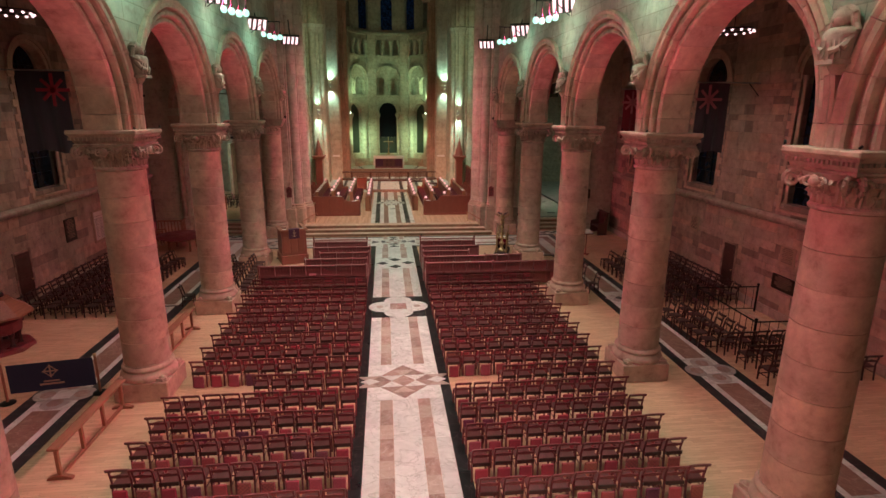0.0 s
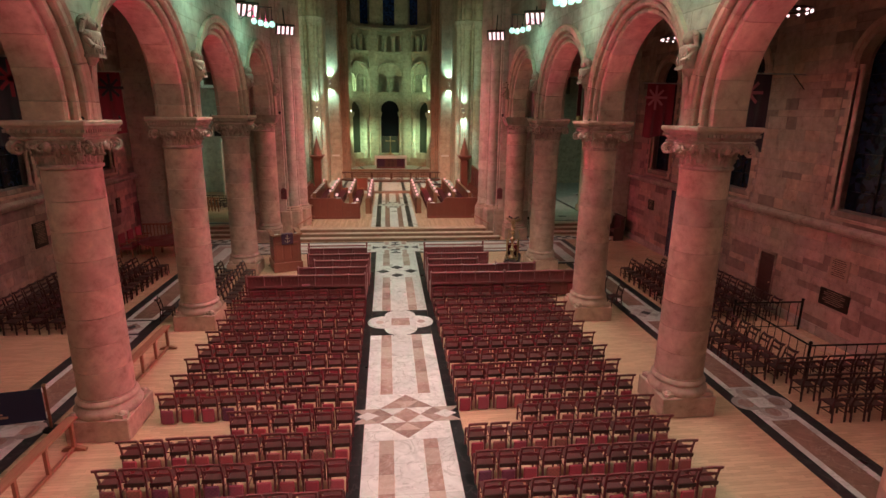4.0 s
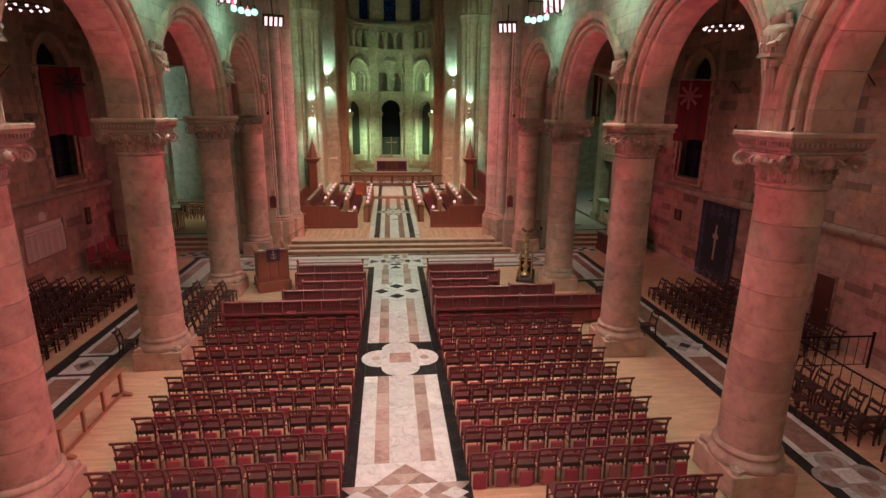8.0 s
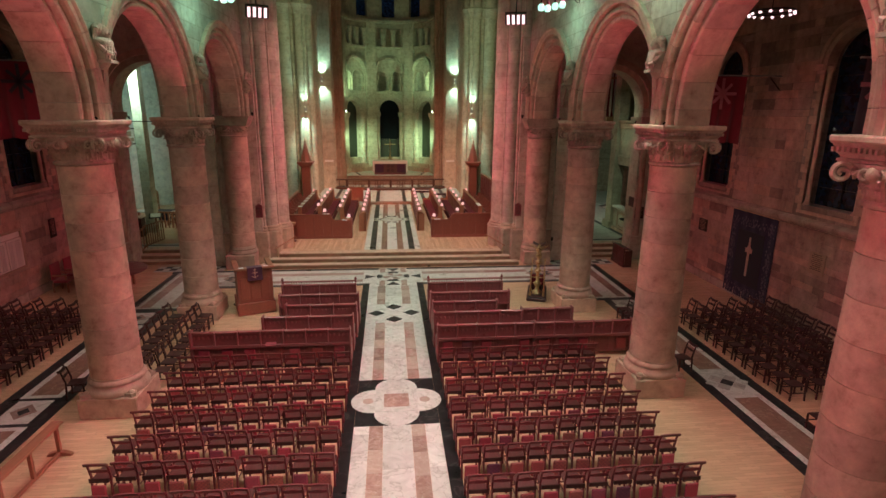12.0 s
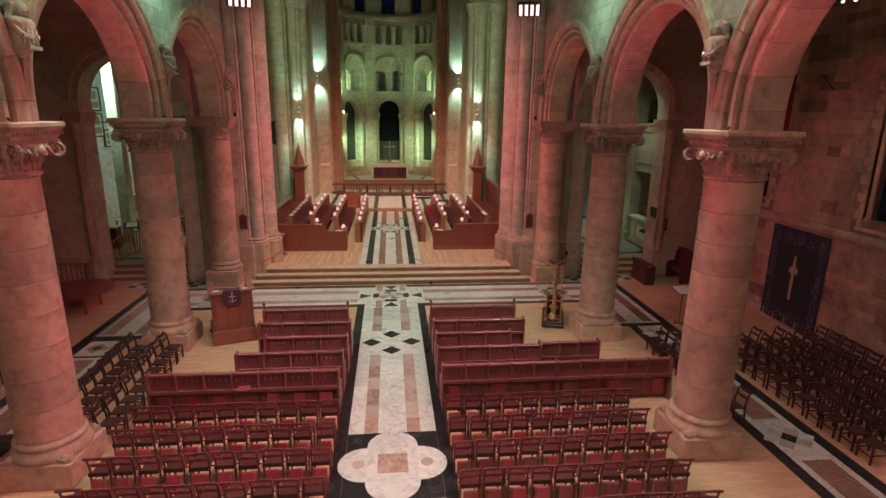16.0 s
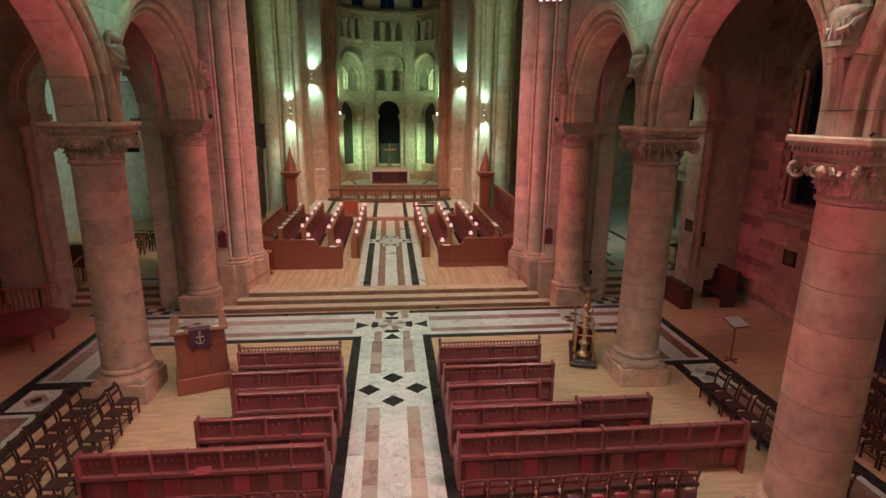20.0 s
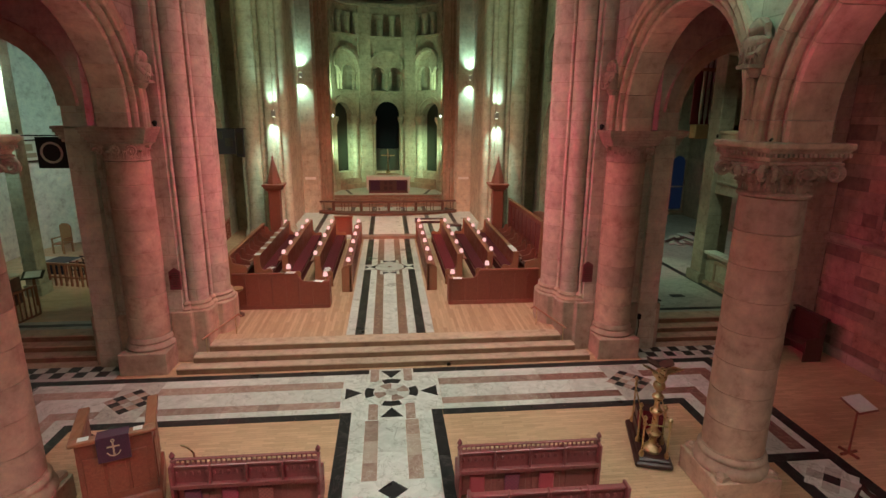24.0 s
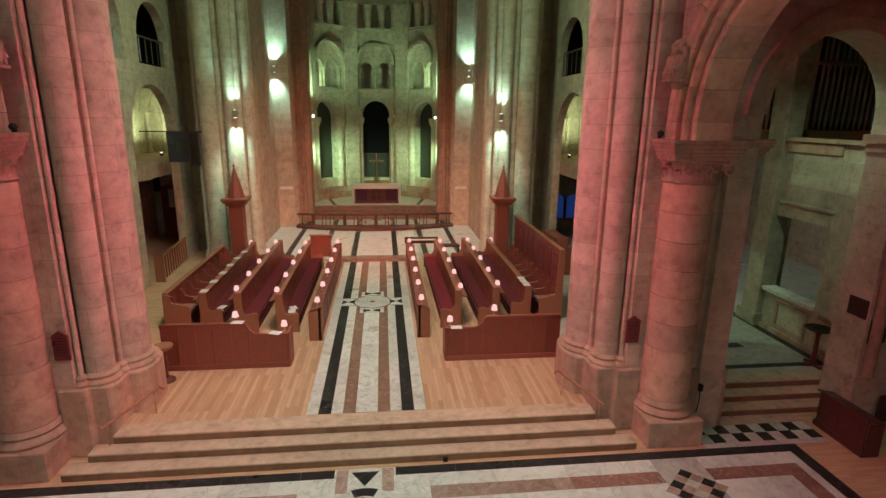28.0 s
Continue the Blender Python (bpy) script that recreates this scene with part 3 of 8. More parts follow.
# outer aisle walls with round-headed windows
WIN_R = [-14.4, -8.6, -2.8, 3.1, 9.0]
WIN_L = [-14.3, -8.5, -2.65, 3.2, 9.1]
for s, wins in ((1, WIN_R), (-1, WIN_L)):
    lo, hi = sorted((s * WX, s * (WX + 0.8)))
    wall = structure("wall_south" if s > 0 else "wall_north", holed(Shape(), -27, 12.6, -0.3, 12.0, [(c, 1.0, 4.0, 8.2) for c in wins], lo, hi, "x"), RUBBLE,
                     "rough reddish sandstone outer wall of the side aisle")
    a, b = sorted((s * (WX - 0.16), s * (WX + 0.02)))
    led = Shape().prism([(s * (WX + 0.02), 3.30), (s * (WX - 0.08), 3.32), (s * (WX - 0.16), 3.45), (s * (WX - 0.16), 3.52), (s * (WX + 0.02), 3.62)], -27, 12.0, "y")
    structure("string_course", led, WALLSTONE, "projecting stone string course below the windows")
    dado = Shape().box(*sorted((s * (WX - 0.05), s * (WX + 0.02))), -27, 12.0, 0, 0.32)
    structure("baseboard", dado, WALLSTONE, "low stone plinth along the wall", bevel=0.01)
    for k, c in enumerate(wins):
        win = thing("window_%d" % (k + 1 + (5 if s < 0 else 0)), "tall round-headed leaded window, dark at night, with pale quoins", "window", kind="structure")
        # quoins of alternate length
        for d in (-1, 1):
            z = 3.75
            j = 0
            while z < 8.1:
                w = 0.30 if j % 2 else 0.16
                y0, y1 = sorted((c + d * 1.0, c + d * (1.0 + w)))
                make("quoin", Shape().box(*sorted((s * (WX - 0.035), s * (WX + 0.3))), y0, y1, z, z + 0.245), STONE, win, bevel=0.008)
                z += 0.25
                j += 1
            make("jamb_shaft", Shape().lathe([(0.09, 3.95), (0.13, 4.0), (0.07, 4.12), (0.07, 8.0), (0.12, 8.12), (0.12, 8.2)], s * (WX + 0.1), c + d * 0.93, 10), STONE, win, smooth=40)
        make("sill", Shape().prism([(s * (WX - 0.05), 3.72), (s * (WX - 0.05), 3.8), (s * (WX + 0.5), 4.04), (s * (WX + 0.5), 3.72)], c - 1.15, c + 1.15, "y"), STONE, win)
        hood = Shape()
        hood.ring([(s * (WX - 0.07), 1.16), (s * (WX - 0.07), 1.30), (s * (WX + 0.05), 1.33), (s * (WX + 0.05), 1.16)], c, 8.2, 0, 180, 20)
        make("hood_mould", hood, STONE, win)
        make("impost", Shape().box(*sorted((s * (WX - 0.09), s * (WX + 0.1))), c - 1.42, c - 1.02, 8.1, 8.28).box(*sorted((s * (WX - 0.09), s * (WX + 0.1))), c + 1.02, c + 1.42, 8.1, 8.28), STONE, win, bevel=0.01)
        ring = Shape()
        ring.ring([(s * (WX - 0.03), 0.98), (s * (WX - 0.03), 1.14), (s * (WX + 0.3), 1.14), (s * (WX + 0.3), 0.98)], c, 8.2, 0, 180, 20)
        make("arch_stones", ring, STONE, win)
        gx = s * (WX + 0.42)
        make("pane", Shape().prism([(c - 1.02, 4.0), (c + 1.02, 4.0)] + [(y, z) for y, z in arch_pts(c, 8.2, 1.02, 16, 0, 180)], *sorted((gx, gx + s * 0.02)), "x"), GLASS, win)
        bars = Shape()
        for j in range(1, 9):
            bars.box(*sorted((gx - s * 0.03, gx)), c - 1.0, c + 1.0, 4.0 + j * 0.56, 4.02 + j * 0.56)
        bars.box(*sorted((gx - s * 0.04, gx)), c - 0.02, c + 0.02, 4.0, 9.1)
        make("glazing_bars", bars, IRON, win)

structure("wall_west", Shape().box(-13.9, 13.9, -27.8, -27, -0.3, 20), WALLSTONE, "plain sandstone west wall")
for s in (-1, 1):
    a, b = sorted((s * 6.9, s * 13.9))
    structure("aisle_ceiling", Shape().box(a, b, -27, 12.6, 12.0, 12.3), CEILINGSHADE, "dark boarded aisle ceiling")
structure("ceiling", Shape().box(-13.9, 13.9, -27.8, 12.98, 19.5, 19.9).box(-22, 22, 13.0, 50, 19.5, 19.9), CEILINGSHADE, "dark boarded ceiling")

# nave arcade: wall over the arches, arch stones, columns
RO, ZC, ZA = 2.88, 6.85, 6.52
HALF_ARCH = [(-0.50, 2.93), (-0.60, 2.93), (-0.62, 2.88), (-0.60, 2.83), (-0.58, 2.81), (-0.58, 2.71), (-0.54, 2.68), (-0.43, 2.70), (-0.40, 2.66), (-0.42, 2.61), (-0.48, 2.60),
             (-0.50, 2.55), (-0.48, 2.50), (-0.42, 2.48), (-0.34, 2.50), (-0.31, 2.46), (-0.33, 2.42), (-0.38, 2.41), (-0.39, 2.35), (-0.35, 2.31), (-0.28, 2.30)]
ARCH = HALF_ARCH + [(-x, r) for x, r in reversed(HALF_ARCH)]     # hood, hollow, roll, hollow, roll, flat soffit
NV = 13
half = 180 / NV / 2
vous = make("arch_stone", Shape().ring(ARCH, 0, 0, 90 - half + 0.12, 90 + half - 0.12, 3), STONE, smooth=35)
stilt = make("arch_stone", Shape().prism([(x, r) for x, r in ARCH], 0.0, ZC - ZA - 0.006, "z"), STONE)
VOUS, STILT = vous.data, stilt.data
bpy.data.objects.remove(vous)
bpy.data.objects.remove(stilt)


def arcade(s, cols, last, name):
    ys = cols + [last]
    wall = Shape()
    arches = []
    for y0, y1 in zip(ys, ys[1:]):
        c, k = (y0 + y1) / 2, (y1 - y0) / 5.826
        arches.append((c, k))
        arc = arch_pts(c, ZC, RO * k, 28)
        lo, hi = s * CX - 0.5, s * CX + 0.5
        pts = [(y0, ZA)] + [(y, ZA) for y in (arc[0][0],)] + arc + [(arc[-1][0], ZA), (y1, ZA)]
        for (a, za), (b, zb) in zip(pts, pts[1:]):
            if b - a > 1e-6:
                wall.prism([(a, za), (b, zb), (b, 19.6), (a, 19.6)], lo, hi, "x")
    wall.prism([(-27, -0.3), (ys[0] - 0.5, -0.3), (ys[0] - 0.5, ZA), (ys[0], ZA), (ys[0], 19.6), (-27, 19.6)], s * CX - 0.5, s * CX + 0.5, "x")
    ob = structure(name, wall, WALLSTONE, "coursed sandstone wall above the nave arches")
    for c, k in arches:
        a = thing("arch", "round nave arch of moulded sandstone blocks, lit red from below", "arch", "nave arches", Matrix.Translation((s * CX, c, ZC)), "structure")
        for i in range(NV):
            piece("arch_stone", VOUS, a, Matrix.Diagonal((1, k, k, 1)) @ Matrix.Rotation(radians((i - NV // 2) * 180 / NV), 4, "X"))
        for d in (0, 180):
            piece("springer", STILT, a, Matrix.Diagonal((1, k, 1, 1)) @ Matrix.Rotation(radians(d), 4, "Z") @ Matrix.Translation((0, 0, ZA - ZC)))
    return ob


arcade(1, COLS_R, 11.75, "arcade_wall_south")
arcade(-1, COLS_L, 11.80, "arcade_wall_north")


def scroll(shape, m, r=0.13, w=0.05, turns=1.6):
    """A volute: a thinning ribbon wound in a spiral."""
    n = 22
    pts = []
    for i in range(n + 1):
        t = i / n
        a = turns * 2 * math.pi * t
        rr = r * (1 - 0.82 * t)
        pts.append(m @ Vector((0, rr * math.cos(a), rr * math.sin(a))))
    for i, (a, b) in enumerate(zip(pts, pts[1:])):
        k = 1 - 0.6 * i / n
        shape.tube(a, b, w * k, 6, w * k * 0.95)


def leaf(shape, m, w, h, out):
    """A carved leaf: rises from the origin, ridged down the middle, lobed, its tip curling outwards (+x)."""
    rows = []
    n = 8
    for i in range(n + 1):
        t = i / n
        x = out * t ** 2.2
        z = h * math.sin(min(1.0, t * 1.12) * math.pi / 2) - (0.22 * h * (t - 0.85) / 0.15 if t > 0.85 else 0)
        half_w = w * (0.62 + 0.38 * math.sin(math.pi * t)) * (1 - 0.55 * t ** 3) * (1.0 if i % 2 else 0.84) * 0.5
        rows.append([(x - 0.030, -half_w, z), (x + 0.012, -half_w * 0.5, z), (x - 0.004, 0, z), (x + 0.012, half_w * 0.5, z), (x - 0.030, half_w, z)])
    pts = [m @ Vector(p) for r in rows for p in r] + [m @ Vector((p[0] - 0.05, p[1], p[2] - 0.01)) for r in rows for p in r]
    k = 5 * (n + 1)
    fs = [(5 * i + j, 5 * i + j + 1, 5 * i + j + 6, 5 * i + j + 5) for i in range(n) for j in range(4)]
    fs += [tuple(k + q for q in reversed(f)) for f in list(fs)]
    for i in range(n):
        for j in (0, 4):
            f = (5 * i + j, 5 * i + 5 + j, k + 5 * i + 5 + j, k + 5 * i + j)
            fs.append(f if j == 0 else tuple(reversed(f)))
    fs += [(5 * n + j, 5 * n + j + 1, k + 5 * n + j + 1, k + 5 * n + j) for j in range(4)] + [(j + 1, j, k + j, k + j + 1) for j in range(4)]
    shape.add(pts, fs)


def column(name, label):
    col = thing(name, label, "column", "nave columns")
    make("plinth", Shape().box(-0.635, 0.635, -0.62, 0.62, 0, 0.50), STONE, col, bevel=0.02)
    # spurs over the plinth corners
    top = Shape().lathe([(0.64, 0.505), (0.655, 0.54), (0.655, 0.60), (0.63, 0.66), (0.585, 0.70), (0.575, 0.74), (0.60, 0.77), (0.60, 0.81), (0.57, 0.85), (0.545, 0.87), (0.545, 0.90)], 0, 0, 40)
    for i in range(4):
        a = radians(45 + 90 * i)
        top.prism([(0.60 * math.cos(a - 0.28), 0.60 * math.sin(a - 0.28)), (0.80 * math.cos(a - 0.06), 0.80 * math.sin(a - 0.06)), (0.80 * math.cos(a + 0.06), 0.80 * math.sin(a + 0.06)), (0.60 * math.cos(a + 0.28), 0.60 * math.sin(a + 0.28))], 0.502, 0.585)
        top.ball(0.68 * math.cos(a), 0.68 * math.sin(a), 0.56, 0.09, 0.09, 0.08, 8, 5)
    make("base_moulding", top, STONE, col, smooth=40)
    n, z0, z1 = 8, 0.902, 5.62
    h = (z1 - z0) / n
    for i in range(n):
        r0 = 0.535 - 0.03 * i / n
        r1 = 0.535 - 0.03 * (i + 1) / n
        za, zb = z0 + i * h, z0 + (i + 1) * h
        make("drum", Shape().lathe([(r0 - 0.012, za), (r0, za + 0.009), (r1, zb - 0.009), (r1 - 0.012, zb - 0.001)], 0, 0, 40), STONE, col, smooth=40)
    make("necking", Shape().lathe([(0.51, 5.62), (0.55, 5.64), (0.555, 5.68), (0.53, 5.71), (0.51, 5.72)], 0, 0, 40), CARVED, col, smooth=40)
    cap = Shape().lathe([(0.50, 5.72), (0.51, 5.82), (0.54, 5.94), (0.60, 6.05), (0.69, 6.13), (0.69, 6.17)], 0, 0, 32)
    for i in range(20):
        a = 2 * math.pi * i / 20
        leaf(cap, Matrix.Rotation(a, 4, "Z") @ Matrix.Translation((0.515, 0, 5.71)), 0.145, 0.20, 0.09)
    for i in range(8):
        a = 2 * math.pi * (i + 0.5) / 8
        leaf(cap, Matrix.Rotation(a, 4, "Z") @ Matrix.Translation((0.53, 0, 5.76)), 0.25, 0.34, 0.20)
        for d in (-1, 1):
            m = Matrix.Rotation(a + d * 0.22, 4, "Z") @ Matrix.Translation((0.67, 0, 6.03)) @ Matrix.Rotation(d * 0.45, 4, "Z")
            scroll(cap, m, 0.095, 0.030, 1.4)
    for i in range(4):
        a = radians(45 + 90 * i)
        leaf(cap, Matrix.Rotation(a, 4, "Z") @ Matrix.Translation((0.55, 0, 5.78)), 0.24, 0.34, 0.28)
        for d in (-1, 1):
            m = Matrix.Rotation(a, 4, "Z") @ Matrix.Translation((0.80, d * 0.07, 6.03)) @ Matrix.Rotation(math.pi / 2 + d * 0.35, 4, "Z")
            scroll(cap, m, 0.145, 0.042, 1.7)
        b = radians(90 * i)
        cap.ball(0.66 * math.cos(b), 0.66 * math.sin(b), 6.06, 0.085, 0.085, 0.095, 9, 7)
        for d in (-1, 1):
            leaf(cap, Matrix.Rotation(b + d * 0.14, 4, "Z") @ Matrix.Translation((0.58, 0, 5.88)), 0.12, 0.22, 0.10)
    make("capital", cap, CARVED, col, "carved capital with volutes and curling leaves", smooth=50)
    q2 = math.sqrt(2)
    ab = Shape().lathe([(r * q2, z) for r, z in ((0.60, 6.165), (0.63, 6.185), (0.63, 6.215), (0.60, 6.225), (0.615, 6.26), (0.65, 6.30), (0.65, 6.302))], 0, 0, 4, 45, 405)
    ab.lathe([(r * q2, z) for r, z in ((0.66, 6.36), (0.68, 6.40), (0.70, 6.42), (0.70, 6.421))], 0, 0, 4, 45, 405)
    make("abacus", ab, CARVED, col, "moulded square abacus")
    dent = Shape()
    for i in range(17):
        u = -0.66 + 1.32 * i / 16
        for v in (-0.685, 0.645):
            dent.box(u - 0.022, u + 0.022, v, v + 0.04, 6.30, 6.36).box(v, v + 0.04, u - 0.022, u + 0.022, 6.30, 6.36)
    dent.box(-0.64, 0.64, -0.64, 0.64, 6.30, 6.36)
    make("dentil_band", dent, CARVED, col)
    make("abacus_top", Shape().box(-0.72, 0.72, -0.72, 0.72, 6.42, 6.516), STONE, col, bevel=0.02)
    return col


first = column("column", "round sandstone nave column of stacked drums with a carved capital")
first.matrix_world = Matrix.Translation((CX, COLS_R[0], 0))
for s, cols in ((1, COLS_R), (-1, COLS_L)):
    for y in cols:
        if s > 0 and y == cols[0]:
            continue
        copy_thing(first, Matrix.Translation((s * CX, y, 0)))


def corbel(x, y, z, s, k):
    """Carved stone stop between two arches: a hooded bust over a small bracket, one plain mesh."""
    sh = Shape()
    sh.prism([(-0.17, -0.22), (0.17, -0.22), (0.20, 0.16), (-0.20, 0.16)], -0.42, -0.36)
    sh.lathe([(0.07, -0.56), (0.12, -0.50), (0.16, -0.42)], 0, 0.04, 12)
    sh.lathe([(0.16, -0.36), (0.20, -0.26), (0.21, -0.12), (0.23, 0.00), (0.20, 0.07), (0.10, 0.11)], 0, 0.0, 14)
    for d in (-1, 1):
        sh.ball(d * 0.17, -0.03, 0.0, 0.10, 0.12, 0.09, 8, 6)
        sh.path([(d * 0.22, -0.02, -0.04), (d * 0.19, -0.14, -0.20), (d * 0.05, -0.20, -0.24)], 0.055, 7)
        # hood folds falling to the shoulders
        sh.path([(d * 0.05, -0.02, 0.36), (d * 0.17, 0.0, 0.26), (d * 0.19, 0.02, 0.12), (d * 0.24, 0.02, 0.02)], 0.055, 7)
        for j in range(3):
            sh.path([(d * (0.05 + 0.06 * j), -0.20 + 0.02 * j, -0.08), (d * (0.06 + 0.07 * j), -0.21 + 0.03 * j, -0.34)], 0.018, 5)
    sh.ball(0, -0.05, 0.20, 0.115, 0.13, 0.155, 12, 9)
    sh.ball(0, 0.03, 0.25, 0.17, 0.15, 0.16, 12, 8)
    sh.ball(0, -0.175, 0.19, 0.022, 0.03, 0.04, 6, 5)
    ob = make("carved_corbel", sh, CARVED, None, "", 50)
    ob.matrix_world = pose(x, y, z, 0, 0, 90 if s < 0 else -90) @ Matrix.Diagonal((k, k, k, 1))
    tagged(ob, "carved sandstone bust as a corbel between two nave arches", "corbel", "carved corbels")


for s, cols, end in ((1, COLS_R, 11.75), (-1, COLS_L, 11.8)):
    for y in cols:
        corbel(s * (CX - 0.66), y, 8.02, s, 0.92)
    corbel(s * (CX - 0.66), end - 0.26, 7.92, s, 0.9)

# ---- crossing piers, choir walls and apse ----


def crossing_pier(s, y0, name):
    """Clustered pier at the choir steps: half column, strips and shafts on one tall plinth."""
    pier = thing(name, "tall clustered sandstone pier beside the choir steps", "pier", "crossing piers", kind="structure")
    X = lambda a, b: sorted((s * a, s * b))
    make("core", Shape().box(*X(5.75, 8.15), y0 + 0.6, y0 + 2.6, 0, 19.6).box(*X(5.15, 5.9), y0 + 1.1, y0 + 2.6, 0, 19.6), PIERSTONE, pier)
    make("respond_plinth", Shape().box(*X(5.98, 7.22), y0 - 0.40, y0 + 0.65, 0, 0.62), STONE, pier, bevel=0.02)
    make("respond_base", Shape().lathe([(0.61, 0.62), (0.64, 0.68), (0.60, 0.76), (0.55, 0.80), (0.58, 0.85), (0.55, 0.92), (0.53, 0.96)], s * 6.60, y0 + 0.30, 36), STONE, pier, smooth=40)
    n, z0, z1 = 8, 0.962, 5.66
    for i in range(n):
        a, b = z0 + (z1 - z0) * i / n, z0 + (z1 - z0) * (i + 1) / n
        make("drum", Shape().lathe([(0.507, a), (0.52, a + 0.011), (0.52, b - 0.011), (0.507, b - 0.001)], s * 6.60, y0 + 0.30, 36), STONE, pier, smooth=40)
    cap = Shape().lathe([(0.52, 5.66), (0.56, 5.70), (0.53, 5.74), (0.53, 5.9), (0.58, 6.05), (0.66, 6.12)], s * 6.60, y0 + 0.30, 32)
    for i in range(11):
        a = radians(180 + 180 * i / 10)
        m = Matrix.Translation((s * 6.60, y0 + 0.30, 0)) @ Matrix.Rotation(a, 4, "Z")
        leaf(cap, m @ Matrix.Translation((0.52, 0, 5.74)), 0.17, 0.34 if i % 2 else 0.22, 0.16 if i % 2 else 0.12)
    cap.box(*X(5.78, 8.1), y0 + 0.45, y0 + 0.9, 5.78, 6.12)
    for k in range(3):
        m = Matrix.Translation((s * (6.2 + 0.40 * k), y0 - 0.31, 5.95))
        scroll(cap, m @ Matrix.Rotation(math.pi / 2, 4, "Z"), 0.12, 0.035)
    make("capital", cap, CARVED, pier, "carved leaf capital", smooth=50)
    ab = Shape()
    for k, (g, a, b) in enumerate(((0.0, 6.12, 6.2), (0.04, 6.2, 6.28), (0.08, 6.28, 6.36), (0.12, 6.36, 6.44), (0.15, 6.44, 6.52))):
        ab.box(*X(5.92 - g, 7.22 + g), y0 - 0.28 - g, y0 + 0.7, a, b).box(*X(7.2, 8.15 + g), y0 + 0.35 - g, y0 + 1.0, a, b)
    make("abacus", ab, CARVED, pier, bevel=0.01)
    make("strip", Shape().box(*X(5.72, 6.15), y0 + 0.42, y0 + 0.7, 0.5, 19.6), PIERSTONE, pier, bevel=0.01)
    make("side_strip", Shape().box(*X(7.0, 8.0), y0 + 0.40, y0 + 0.7, 0, 6.1), PIERSTONE, pier, bevel=0.01)
    for x, y, r in ((5.66, y0 + 0.56, 0.055), (5.42, y0 + 0.84, 0.27), (5.17, y0 + 1.14, 0.055), (5.24, y0 + 1.66, 0.46), (7.72, y0 + 0.5, 0.12)):
        make("shaft", Shape().lathe([(r, 1.75), (r, 19.6)], s * x, y, 28), PIERSTONE, pier, smooth=40)
        make("shaft_base", Shape().lathe([(r + 0.10, 1.50), (r + 0.11, 1.56), (r + 0.05, 1.63), (r + 0.07, 1.69), (r + 0.01, 1.752)], s * x, y, 24), STONE, pier, smooth=40)
    make("plinth", Shape().prism([(s * a, b) for a, b in ((6.05, y0 + 0.36), (5.52, y0 + 0.36), (5.50, y0 + 0.46), (5.14, y0 + 0.46), (5.02, y0 + 0.62), (5.02, y0 + 1.04), (4.84, y0 + 1.06), (4.66, y0 + 1.36), (4.62, y0 + 1.66), (4.70, y0 + 2.1), (4.95, y0 + 2.45), (6.05, y0 + 2.45))], 0, 1.50).box(*X(7.05, 8.12), y0 + 0.30, y0 + 2.7, 0, 1.45), STONE, pier, bevel=0.03)
    return pier


crossing_pier(1, 11.75, "crossing_pier")
crossing_pier(-1, 11.80, "crossing_pier")

# end walls of the aisles with one arch into the transept, and the wall above the crossing
for s in (-1, 1):
    lo, hi = 12.0, 12.9
    a, b = sorted((s * 7.4, s * 22))
    structure("aisle_end_wall", holed(Shape(), a, b, -0.3, 19.6, [(s * 9.62, 1.65, -0.3, 7.0)], lo, hi, "y"), CHOIRSTONE, "stone end wall of the aisle with a round arch")
    arch = thing("arch", "plain round arch at the end of the side aisle", "arch", "aisle arches", kind="structure")
    for g, r0, r1, y in ((0.0, 1.63, 1.86, 11.93), (0.0, 1.86, 2.10, 11.86)):
        sh = Shape()
        pts = [(s * 9.62 + r0 * math.cos(radians(t)), 7.0 + r0 * math.sin(radians(t))) for t in range(0, 181, 9)]
        pts2 = [(s * 9.62 + r1 * math.cos(radians(t)), 7.0 + r1 * math.sin(radians(t))) for t in range(180, -1, -9)]
        for i in range(20):
            sh.prism([pts[i], pts[i + 1], pts2[19 - i], pts2[20 - i]], y, 12.02, "y")
        make("arch_ring", sh, STONE, arch)
    imp = Shape()
    for d in (s,):
        x = s * 9.62 + d * 1.85
        imp.box(x - 0.32, x + 0.32, 11.80, 12.95, 6.42, 6.62).box(x - 0.26, x + 0.26, 11.86, 12.9, 6.24, 6.42)
        imp.lathe([(0.13, 1.2), (0.13, 6.0), (0.18, 6.1), (0.2, 6.24)], x, 11.93, 14)
    make("impost", imp, STONE, arch, smooth=40)

